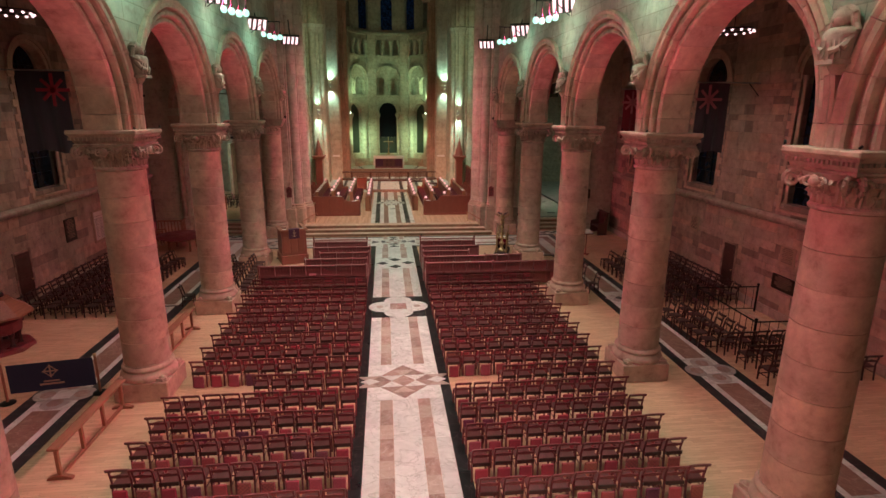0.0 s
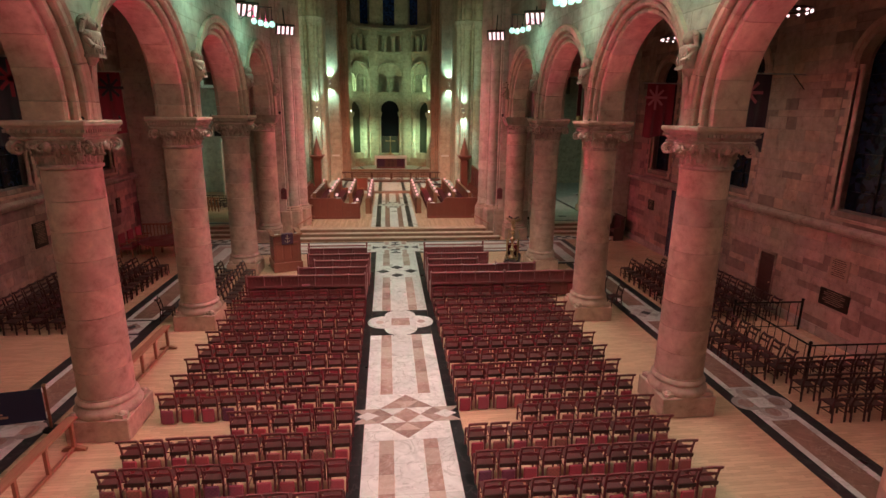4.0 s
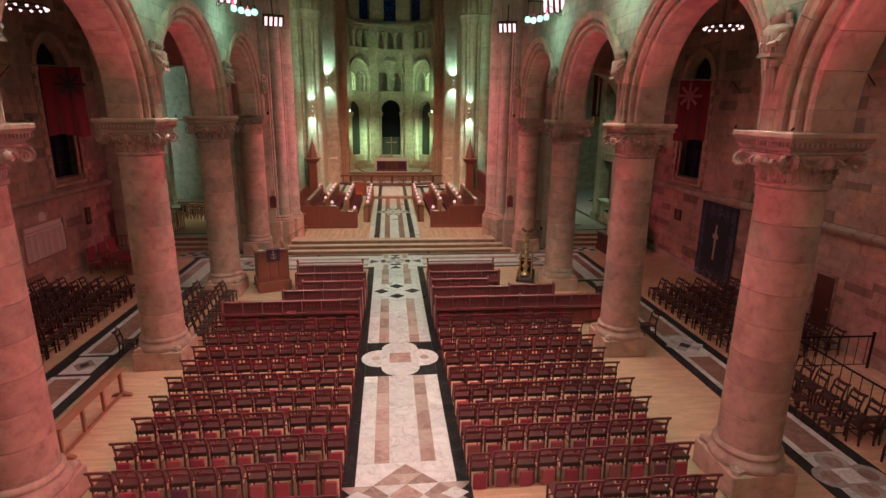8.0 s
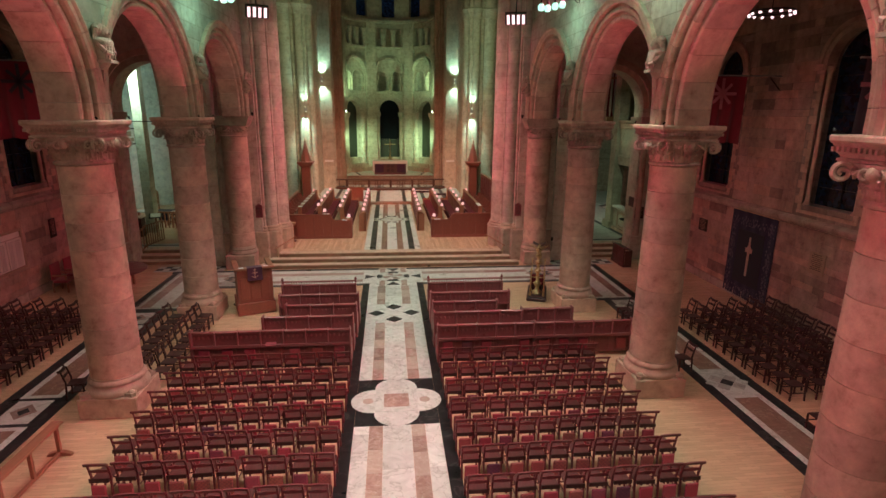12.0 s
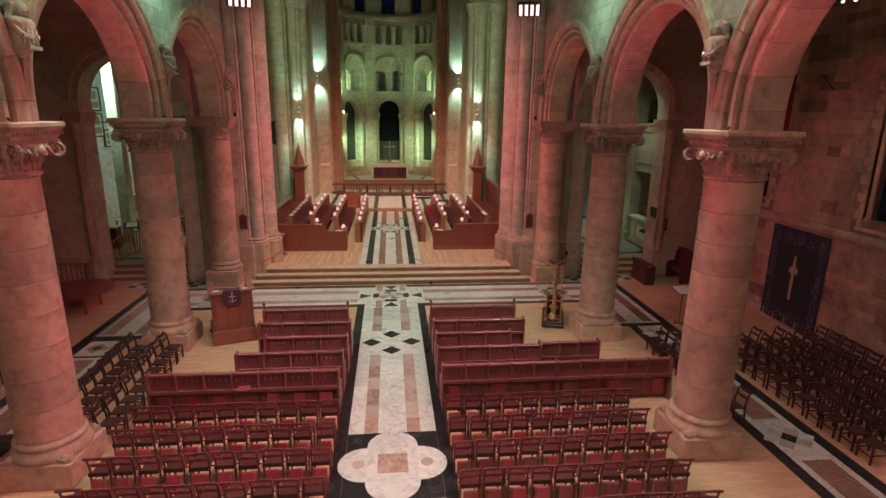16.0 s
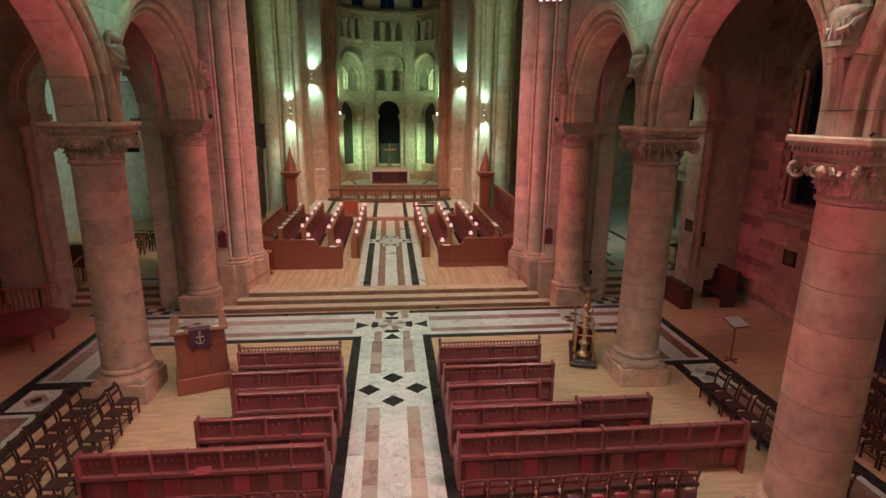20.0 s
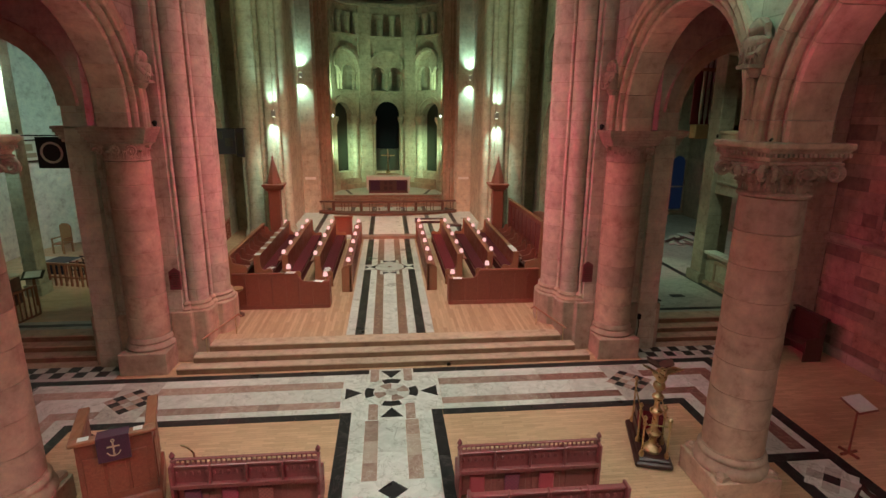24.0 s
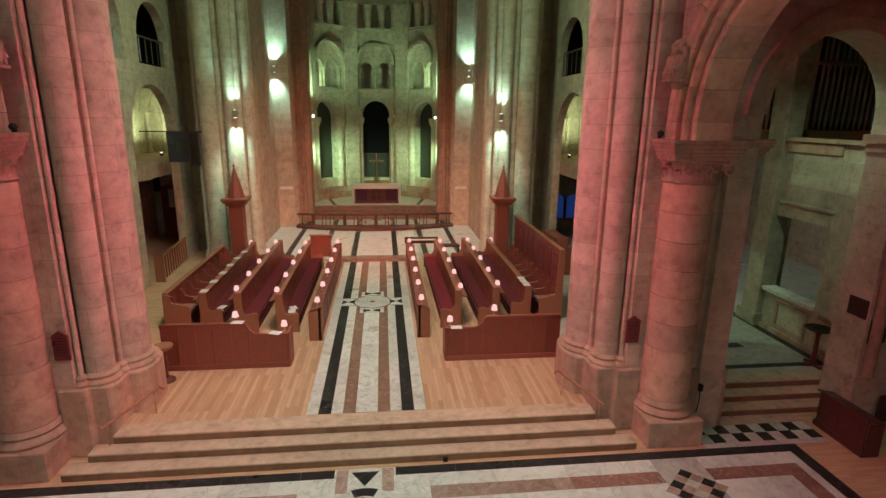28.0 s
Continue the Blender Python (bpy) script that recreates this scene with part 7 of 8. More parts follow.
make("rail", Shape().path([(-0.24, 0.62, 1.05), (-0.24, -0.66, 0.92), (0.24, -0.66, 0.92), (0.24, 0.62, 1.05)], 0.016), BRASS, lec)
make("step_box", Shape().box(-0.24, 0.24, -0.10, 0.60, 0.21, 0.46).box(-0.22, 0.22, 0.15, 0.60, 0.46, 0.70), BLACKWOOD, lec, bevel=0.02)
make("step_cloth", Shape().box(-0.245, 0.245, -0.13, 0.12, 0.47, 0.80), CUSHION, lec, "crimson cloth front", bevel=0.02)

bs = thing("book_stand", "slim stand holding an open white book", "book stand", m=pose(9.62, 6.6, 0, 0, 0, 10))
make("foot", Shape().box(-0.22, 0.22, -0.03, 0.03, 0, 0.05).box(-0.03, 0.03, -0.22, 0.22, 0, 0.05), OAK, bs, bevel=0.01)
make("stem", Shape().lathe([(0.03, 0.05), (0.022, 0.2), (0.022, 1.02), (0.04, 1.06)], 0, 0, 10), OAK, bs, smooth=40)
make("desk", Shape().prism([(-0.22, 1.08), (0.22, 1.22), (0.22, 1.24), (-0.22, 1.10)], -0.27, 0.27, "x"), OAK, bs)
make("open_book", Shape().prism([(-0.2, 1.115), (0.2, 1.243), (0.2, 1.265), (-0.2, 1.137)], -0.25, 0.25, "x"), PAPER, bs, "open white book", bevel=0.004)

# ---- fittings along the walls ----


def wall_tablet(x, y, z, w, h, mat, label, turn, pointed=False):
    t = thing("wall_tablet", label, "tablet", "wall tablets", pose(x, y, z, 0, 0, turn))
    poly = [(-w / 2, 0), (w / 2, 0), (w / 2, h)] + ([(0, h + w * 0.35)] if pointed else []) + [(-w / 2, h)]
    bd_ = make("board", Shape().prism(poly, -0.03, 0.02, "y"), mat, t, bevel=0.006)
    lines = Shape()
    for i in range(max(2, int(h / 0.07))):
        zz = h - 0.06 - i * 0.06
        if zz > 0.04:
            k = 0.36 if i % 3 else 0.26
            lines.box(-w * k, w * k, -0.034, -0.029, zz, zz + 0.018)
    make("lettering", lines, BRONZE if mat is not BRONZE else TAN, bd_)
    return t


# south wall
wall_tablet(WX - 0.02, -2.55, 1.98, 0.70, 0.64, TAN, "tan stone tablet on the aisle wall", -90)
wall_tablet(WX - 0.02, -2.57, 1.07, 1.08, 0.53, BRONZE, "broad dark bronze tablet on the aisle wall", -90)
wall_tablet(WX - 0.02, 3.05, 1.95, 0.62, 0.68, TAN, "tan stone tablet on the aisle wall", -90)
wall_tablet(WX - 0.02, 9.25, 2.0, 0.56, 0.5, BRONZE, "small dark bronze tablet on the aisle wall", -90)
wall_tablet(11.55, 11.97, 2.0, 0.42, 0.55, BRONZE, "small dark bronze tablet on the pier face", 0)
# north wall
wall_tablet(-WX + 0.02, 3.95, 1.75, 0.72, 0.92, BRONZE, "dark bronze tablet on the aisle wall", 90)
wall_tablet(-WX + 0.02, 9.9, 1.9, 0.36, 0.72, BRONZE, "narrow dark bronze tablet on the aisle wall", 90)
# pointed tablets on the crossing piers
wall_tablet(-5.82, 12.17, 2.16, 0.30, 0.52, DARKOAK, "dark red wooden tablet with a pointed top on the pier", 0, True)
wall_tablet(5.78, 12.13, 2.14, 0.30, 0.52, DARKOAK, "dark red wooden tablet with a pointed top on the pier", 0, True)


def wall_door(name, x, y, w, h, turn):
    d = thing(name, "dark wooden door in the aisle wall", "door", kind="structure", m=pose(x, y, 0, 0, 0, turn))
    lf_ = make("leaf", Shape().box(-w / 2, w / 2, -0.02, 0.04, 0.02, h), WALNUT, d, bevel=0.005)
    make("frame", Shape().box(-w / 2 - 0.05, -w / 2, -0.05, 0.05, 0, h + 0.09).box(w / 2, w / 2 + 0.05, -0.05, 0.05, 0, h + 0.09).box(-w / 2, w / 2, -0.05, 0.05, h, h + 0.09), RUBBLE, d)
    for i in range(2):
        make("panel", Shape().box(-w / 2 + 0.1, w / 2 - 0.1, -0.035, -0.02, 0.15 + i * h * 0.48, h * 0.45 + i * h * 0.48), WALNUT, lf_, bevel=0.008)
    make("handle", Shape().ball(w / 2 - 0.1, -0.05, 1.02, 0.03), BRASS, lf_, smooth=60)


wall_door("door_1", WX - 0.01, 0.45, 0.72, 2.02, -90)
wall_door("door_2", -WX + 0.01, 0.85, 0.82, 2.05, 90)
wall_door("door_3", -WX + 0.01, 11.75, 0.62, 2.05, 90)

# the great embroidered cloth on the south wall
pall = thing("pall", "dark navy embroidered wall cloth with a pale cross and silvery border", "wall hanging", m=pose(WX - 0.06, 6.13, 0, 0, 0, -90))
n = 28
fp, ff = [], []
for i in range(n + 1):
    a, ya = -1.21 + 2.42 * i / n, 0.012 * math.sin(i * 1.1)
    fp += [(a, ya, 0.08), (a, ya, 3.30), (a, ya + 0.02, 3.30), (a, ya + 0.02, 0.08)]
    if i:
        ff += [(4 * i - 4 + k, 4 * i + k, 4 * i + (k + 1) % 4, 4 * i - 4 + (k + 1) % 4) for k in range(4)]
ff += [(0, 1, 2, 3), (4 * n + 3, 4 * n + 2, 4 * n + 1, 4 * n)]
pc_ = make("cloth", Shape().add(fp, ff), NAVY, pall, smooth=60)
inner = Shape().box(-0.72, 0.72, -0.022, -0.014, 0.62, 2.62)
make("middle_field", inner, DARKTEAL, pc_, "dark blue-green middle field")
rb = random.Random(12)
border = Shape()
for i in range(420):
    if i % 5 < 3:
        u, v = rb.choice((-1, 1)) * rb.uniform(0.86, 1.14), rb.uniform(0.16, 3.1)
    else:
        u, v = rb.uniform(-1.1, 1.1), rb.choice((rb.uniform(0.14, 0.50), rb.uniform(2.78, 3.1)))
    h = rb.uniform(0.012, 0.035)
    border.prism([(u - h, v), (u, v - h * 1.6), (u + h, v), (u, v + h * 1.6)], -0.02, -0.013, "y")
tagged(make("embroidered_border", border, EMBROIDERY, pc_, "worn silvery leaf border"), kind="stuff")
make("cross", Shape().prism([(-0.05, 0.95), (0.05, 0.95), (0.06, 1.85), (0.17, 1.83), (0.19, 2.0), (0.10, 2.02), (0.05, 2.12), (0.045, 2.42), (-0.045, 2.42), (-0.05, 2.12), (-0.10, 2.02), (-0.19, 2.0), (-0.17, 1.83), (-0.06, 1.85)], -0.035, -0.022, "y"), GILT, pc_, "pale upright cross")
make("rod", Shape().tube((-1.26, 0, 3.31), (1.26, 0, 3.31), 0.02), BRASS, pall)


def hung_flag(s, x0, x1, y, z0, z1, mat, label, canton):
    """A flag on a pole that stands out from the aisle wall, hanging in soft folds; the canton at its inner end."""
    f = thing("hanging_flag", label, "flag", "hanging flags")
    n, rows = 18, 5
    pts, fs = [], []
    fold = lambda i, k: 0.015 + (0.012 + 0.016 * k) * math.sin(i * 0.95 + 0.3 * k)
    for i in range(n + 1):
        x = x0 + (x1 - x0) * i / n
        for k in range(rows):
            z = z1 + (z0 - z1) * k / (rows - 1) - 0.012 * k * math.sin(i * 0.4)
            pts += [(s * x, y + fold(i, k), z), (s * x, y + fold(i, k) + 0.012, z)]
        if i:
            o, p = 2 * rows * (i - 1), 2 * rows * i
            for k in range(0, 2 * rows - 2, 2):
                fs += [(o + k, p + k, p + k + 2, o + k + 2), (o + k + 1, o + k + 3, p + k + 3, p + k + 1)]
            fs += [(o, o + 1, p + 1, p), (o + 2 * rows - 2, p + 2 * rows - 2, p + 2 * rows - 1, o + 2 * rows - 1)]
    fc_ = make("cloth", Shape().add(pts, fs), mat, f, smooth=60)
    make("pole", Shape().tube((s * (x0 - 0.2), y, z1 + 0.03), (s * (WX + 0.02), y, z1 + 0.03), 0.022), PIPE, f)
    make("bracket", Shape().tube((s * (WX + 0.02), y, z1 - 0.45), (s * (WX - 0.45), y, z1 + 0.02), 0.015), IRON, f)
    if canton is not None:
        c = Shape()
        cx, cz = s * (x0 + 0.38), z1 - 0.56
        for t in (0, 45, 90, 135):
            m = Matrix.Translation((cx, y - 0.055, cz)) @ Matrix.Rotation(radians(t), 4, "Y")
            c.box(-0.05, 0.05, -0.004, 0.004, -0.5 if t % 90 == 0 else -0.44, 0.5 if t % 90 == 0 else 0.44, m)
        make("canton", c, canton, fc_, "crossed bars")


hung_flag(1, 10.66, 11.88, 5.95, 5.8, 8.0, REDFLAG, "red flag with crossed bars hanging from a wall pole", FLAGPALE)
hung_flag(1, 10.80, 11.95, 0.15, 5.6, 8.02, DARKFLAG, "dark worn flag with pale bars hanging from a wall pole", FLAGPALE)
hung_flag(1, 10.80, 11.95, -5.7, 5.6, 8.02, DARKFLAG, "dark worn flag hanging from a wall pole", None)
hung_flag(-1, 10.50, 11.78, 5.95, 5.82, 8.06, REDFLAG, "red flag with dark crossed bars hanging from a wall pole", DARKFLAG)
hung_flag(-1, 10.36, 11.80, 0.15, 5.6, 8.08, DARKFLAG, "dark flag with red crossed bars hanging from a wall pole", REDFLAG)

# framed list on the north wall
nb = thing("notice_board", "framed white memorial board in columns with an arched top piece", "notice board", m=pose(-WX + 0.02, 6.87, 1.22, 0, 0, 90))
make("frame", Shape().box(-1.25, 1.25, -0.05, 0.02, 0, 0.08).box(-1.25, 1.25, -0.05, 0.02, 1.34, 1.42).box(-1.25, -1.17, -0.05, 0.02, 0.08, 1.34).box(1.17, 1.25, -0.05, 0.02, 0.08, 1.34), TAN, nb, bevel=0.01)
for i in range(3):
    a = -1.15 + i * 0.78
    bp_ = make("board", Shape().box(a, a + 0.74, -0.03, 0.0, 0.10, 1.12), BOARDPALE, nb)
    ln = Shape()
    for j in range(14):
        for k in range(2):
            ln.box(a + 0.05 + k * 0.34, a + 0.05 + k * 0.34 + 0.22 + 0.06 * ((j * 7 + i) % 2), -0.034, -0.03, 0.16 + j * 0.066, 0.175 + j * 0.066)
    make("lettering", ln, BRONZE, bp_)
make("heading", Shape().box(-1.1, 1.1, -0.03, 0.0, 1.15, 1.33), BOARDPALE, nb)
make("crest", Shape().lathe([(0.22, -0.03), (0.22, 0.02)], 0, 0, 20), BOARDPALE, nb).matrix_basis = pose(0, 0, 1.55, 90, 0, 0)

# ---- lamps on the arcade ----


def lamp_cluster(s, y):
    c = thing("lamp_cluster", "three bare pear-shaped bulbs on a scrolled iron bracket", "wall lamp", "lamp clusters", Matrix.Translation((s * 5.92, y, 0)))
    br = Shape().path([(0, 0, 10.55), (-s * 1.25, 0, 10.55)], 0.022).path([(0, 0, 10.1), (0, 0, 10.6)], 0.02).path([(-s * 0.05, 0, 10.1), (-s * 0.55, 0, 10.5)], 0.015)
    scroll(br, Matrix.Translation((-s * 0.18, 0, 10.36)) @ Matrix.Rotation(math.pi / 2, 4, "Z"), 0.12, 0.014)
    scroll(br, Matrix.Translation((-s * 0.42, 0, 10.44)) @ Matrix.Rotation(math.pi / 2, 4, "Z"), 0.08, 0.012)
    make("bracket", br, IRON, c, smooth=40)
    for dx, dy, dz in ((0.55, 0.0, 0.10), (0.82, -0.14, 0.02), (0.98, 0.12, 0.0), (1.22, 0.0, 0.0)):
        b = make("bulb", Shape().lathe([(0.02, -0.115), (0.07, -0.10), (0.105, -0.04), (0.105, 0.02), (0.07, 0.08), (0.04, 0.11)], 0, 0, 12), BULB, c, "glowing white bulb", smooth=60)
        b.matrix_basis = Matrix.Translation((-s * dx, dy, 9.95 + dz))
        b.visible_shadow = False
        make("hanger", Shape().lathe([(0.06, 10.04 + dz), (0.03, 10.12 + dz), (0.012, 10.18 + dz), (0.012, 10.55)], -s * dx, dy, 10), IRON, c, smooth=40)


def flood_panel(s, y):
    f = thing("flood_panel", "square flood panel with lit pinkish strips in a red-lit housing", "flood light", "flood panels", look((s * (5.62 if y < 10 else 5.1), y - (0 if y < 10 else 0.55), 10.42), (s * 4.6, y - 2.4, 7.5)) @ Matrix.Diagonal((1.35, 1.35, 1.35, 1)))
    hs_ = make("housing", Shape().box(-0.32, 0.32, -0.24, 0.24, 0.0, 0.08), BRONZE, f, bevel=0.02)
    for i in range(4):
        a = -0.27 + i * 0.15
        make("strip", Shape().box(a, a + 0.08, -0.19, 0.19, -0.012, -0.001), PANEL_GLOW, hs_, "glowing strip")
    make("arm", Shape().tube((0, 0, 0.08), (0, 0.05, 0.45 if y < 10 else 0.9), 0.02), IRON, f)


for s, cols in ((1, COLS_R), (-1, COLS_L)):
    for y in cols:
        lamp_cluster(s, y)
    for y in cols + [11.75]:
        flood_panel(s, y)
    for y in (-9.0, -3.1, 2.15):
        al = thing("aisle_lamp", "hanging iron ring of small bright bulbs in the side aisle", "pendant lamp", "aisle lamps", Matrix.Translation((s * 9.7, y, 9.26)))
        circle = [(0.52 * math.cos(2 * math.pi * k / 24), 0.52 * math.sin(2 * math.pi * k / 24), 0.05) for k in range(25)]
        ab_ = make("ring", Shape().path(circle, 0.03).box(-0.52, 0.52, -0.015, 0.015, 0.04, 0.07).box(-0.015, 0.015, -0.52, 0.52, 0.04, 0.07), BRONZE, al)
        for k in range(14):
            a = 2 * math.pi * k / 14
            make("bulb", Shape().ball(0.52 * math.cos(a), 0.52 * math.sin(a), 0.0, 0.04, 0.04, 0.035, 8, 5), PANEL_GLOW, ab_, "lit bulb", smooth=60)
        make("rod", Shape().tube((0, 0, 0.07), (0, 0, 2.75), 0.012), IRON, al)
    for y in cols:
        for d in (-1, 1):
            # bodies for the assumed capital spotlights, modelled on the pier one
            cs_ = thing("capital_spotlight", "small black spotlight added on the column capital for the red arch light", "spotlight", "capital spotlights", Matrix.Translation((s * 5.72, y + d * 0.66, 6.517)))
            make("body", Shape().tube((0, 0, 0.03), (s * 0.02, d * 0.03, 0.07), 0.018, 10), IRON, cs_, smooth=40)
    sp = thing("abacus_spotlight", "small black spotlight on the pier capital", "spotlight", "abacus spotlights", Matrix.Translation((s * 5.68, 11.7, 6.53)))
    make("body", Shape().ball(0, -0.02, 0.09, 0.06, 0.08, 0.06), IRON, sp, smooth=60)
    make("foot", Shape().box(-0.03, 0.03, -0.03, 0.03, 0, 0.05), IRON, sp)

# ---- rails, font, banner, stair railing ----


def kneel_rail(x, y0, y1):
    k = thing("kneeling_rail", "long reddish oak rail on turned feet beside the columns", "rail", "kneeling rails")
    make("top", Shape().box(x - 0.11, x + 0.11, y0 - 0.1, y1 + 0.1, 0.66, 0.72), REDOAK, k, bevel=0.015)
    n = max(2, round((y1 - y0) / 0.85) + 1)
    for i in range(n):
        y = y0 + (y1 - y0) * i / (n - 1)
        make("post", Shape().box(x - 0.035, x + 0.035, y - 0.035, y + 0.035, 0.06, 0.66), REDOAK, k, bevel=0.008)
        if i in (0, n - 1):
            make("foot", Shape().prism([(x - 0.24, 0), (x + 0.24, 0), (x + 0.22, 0.05), (x + 0.06, 0.10), (x - 0.06, 0.10), (x - 0.22, 0.05)], y - 0.05, y + 0.05, "y"), REDOAK, k, bevel=0.008)
    make("floor_bar", Shape().box(x - 0.03, x + 0.03, y0, y1, 0.04, 0.09), REDOAK, k)


kneel_rail(-6.76, -8.95, -6.40)
kneel_rail(-6.74, -4.05, -1.62)
kneel_rail(-6.76, -14.9, -12.4)

bn = thing("crowd_banner", "navy canvas barrier banner with a pale emblem between two wooden posts", "banner")
p0, p1 = Vector((-9.62, -5.92, 0)), Vector((-7.66, -5.58, 0))
ang = math.degrees(math.atan2(p1.y - p0.y, p1.x - p0.x))
bn.matrix_world = pose((p0.x + p1.x) / 2, (p0.y + p1.y) / 2, 0, 0, 0, ang)
w = (p1 - p0).length / 2
for s in (-1, 1):
    make("post", Shape().tube((s * w, 0, 0.03), (s * w, 0, 1.02), 0.03, 10), REDOAK, bn)
    make("finial", Shape().ball(s * w, 0, 1.05, 0.045), BRASS, bn, smooth=60)
    make("base", Shape().lathe([(0.17, 0), (0.17, 0.02), (0.05, 0.045)], s * w, 0, 18), IRON, bn, smooth=40)
cv_ = make("canvas", Shape().box(-w + 0.10, w - 0.06, -0.008, 0.008, 0.24, 0.98), NAVYPRINT, bn)
em = Shape()
for k in range(4):
    m = Matrix.Translation((0.0, -0.012, 0.74)) @ Matrix.Rotation(radians(90 * k), 4, "Y")
    em.box(-0.018, 0.018, -0.002, 0.002, 0.0, 0.17, m)
    em.box(-0.05, 0.05, -0.002, 0.002, 0.10, 0.125, m)
    m = Matrix.Translation((0.0, -0.012, 0.74)) @ Matrix.Rotation(radians(45 + 90 * k), 4, "Y")
    em.box(-0.10, 0.10, -0.002, 0.002, 0.095, 0.115, m)
make("emblem", em, TAN, cv_, "pale cross-shaped emblem")
make("lettering", Shape().box(-0.17, 0.17, -0.013, -0.009, 0.46, 0.50).box(-0.26, 0.26, -0.013, -0.009, 0.38, 0.43), TAN, cv_)

font = thing("font", "octagonal dark wood and stone font with a sloping panelled cover", "font", m=pose(-11.85, -2.6, 0, 0, 0, 22.5))
make("step", Shape().lathe([(0.82, 0), (0.82, 0.10), (0.76, 0.14)], 0, 0, 8), DARKOAK, font)
for i in range(8):
    a = radians(45 * i)
    make("colonnette", Shape().lathe([(0.08, 0.14), (0.05, 0.2), (0.05, 0.42), (0.08, 0.5)], 0.45 * math.cos(a), 0.45 * math.sin(a), 10), BLACKWOOD, font, smooth=40)
make("bowl", Shape().lathe([(0.45, 0.5), (0.55, 0.54), (0.60, 0.86), (0.56, 0.92), (0.46, 0.95)], 0, 0, 8), DARKOAK, font)
make("rim", Shape().lathe([(0.44, 0.95), (0.44, 1.06)], 0, 0, 8), BLACKWOOD, font)
make("cover", Shape().lathe([(0.92, 1.06), (0.92, 1.12), (0.48, 1.48), (0.44, 1.52), (0.42, 1.56)], 0, 0, 8), REDOAK, font, "sloping panelled oak cover")
make("ornament", Shape().lathe([(0.16, 1.56), (0.10, 1.66), (0.13, 1.78), (0.09, 1.9), (0.03, 1.98)], 0, 0, 10).ball(0.16, 0.1, 1.64, 0.10, 0.08, 0.08).ball(-0.14, 0.08, 1.64, 0.10, 0.08, 0.08), BRONZE, font, "small bronze ornament", smooth=50)

# iron railing round the stair by the south wall
sr = thing("stair_railing", "black iron railing round the stair well by the aisle wall", "railing")
corners = [(12.9, -4.85), (10.55, -4.8), (10.62, -1.6), (12.9, -1.65)]
for (xa, ya), (xb, yb) in zip(corners, corners[1:]):
    ln = math.hypot(xb - xa, yb - ya)
    make("top_rail", Shape().tube((xa, ya, 0.95), (xb, yb, 0.95), 0.025), IRON, sr)
    make("low_rail", Shape().tube((xa, ya, 0.12), (xb, yb, 0.12), 0.015), BRONZE, sr)
    k = int(ln / 0.27)
    for i in range(k):
        t = (i + 0.5) / k
        make("bar", Shape().tube((xa + (xb - xa) * t, ya + (yb - ya) * t, 0.12), (xa + (xb - xa) * t, ya + (yb - ya) * t, 0.95), 0.010, 6), IRON, sr)
for x, y in corners:
    make("post", Shape().tube((x, y, 0), (x, y, 1.0), 0.035, 10).ball(x, y, 1.03, 0.05), IRON, sr, smooth=50)
kb = make("stair_kerb", Shape().box(12.35, 12.55, -4.6, -1.4, 0, 0.10).box(10.8, 12.35, -4.65, -4.5, 0, 0.06), STEPSTONE, None, "", 0, 0.01)
tagged(kb, "white stone kerb of the stair well", "kerb")

# choir step handrails
for s in (-1, 1):
    hr = thing("handrail", "sloping brown handrail fixed to the pier by the steps", "handrail", "step handrails")
    make("rail", Shape().tube((s * 5.17, 11.85, 0.80), (s * 4.46, 12.9, 1.12), 0.028, 8).tube((s * 4.46, 12.9, 1.12), (s * 4.40, 13.0, 1.02), 0.028, 8), REDOAK, hr, smooth=50)
    make("stand", Shape().tube((s * 5.10, 11.95, 0.365), (s * 5.10, 11.95, 0.84), 0.014), BRASS, hr)
    make("stand", Shape().tube((s * 4.52, 12.8, 0.547), (s * 4.52, 12.8, 1.09), 0.014), BRASS, hr)
cable = make("power_cable", Shape().path([(7.42, 11.98, 1.05), (7.44, 11.96, 0.85), (7.42, 11.95, 0.6), (7.36, 11.95, 0.25), (7.30, 11.9, 0.02)], 0.012).box(7.38, 7.46, 11.90, 11.98, 1.0, 1.15), IRON)
tagged(cable, "black power cable and socket box on the pier plinth", "cable")
fs_ = make("floor_socket", Shape().box(-0.05, 0.05, -0.04, 0.04, 0, 0.08), BRONZE)
fs_.matrix_world = Matrix.Translation((1.62, 11.35, 0.007))
tagged(fs_, "small brass floor box at the foot of the steps", "floor box")

# ---- north side: table, armchairs, railing, chapel ----
rt = thing("round_table", "large dark oak round table in the north aisle", "table", m=Matrix.Translation((-10.75, 9.15, 0)))
make("top", Shape().lathe([(1.16, 0.70), (1.20, 0.72), (1.20, 0.75), (1.18, 0.76)], 0, 0, 40), DARKOAK, rt, smooth=40)
for i in range(4):
    a = radians(45 + 90 * i)
    make("leg", Shape().box(0.7 * math.cos(a) - 0.04, 0.7 * math.cos(a) + 0.04, 0.7 * math.sin(a) - 0.04, 0.7 * math.sin(a) + 0.04, 0, 0.70), REDOAK, rt)
make("apron", Shape().lathe([(0.9, 0.60), (0.9, 0.70)], 0, 0, 30), REDOAK, rt, smooth=40)
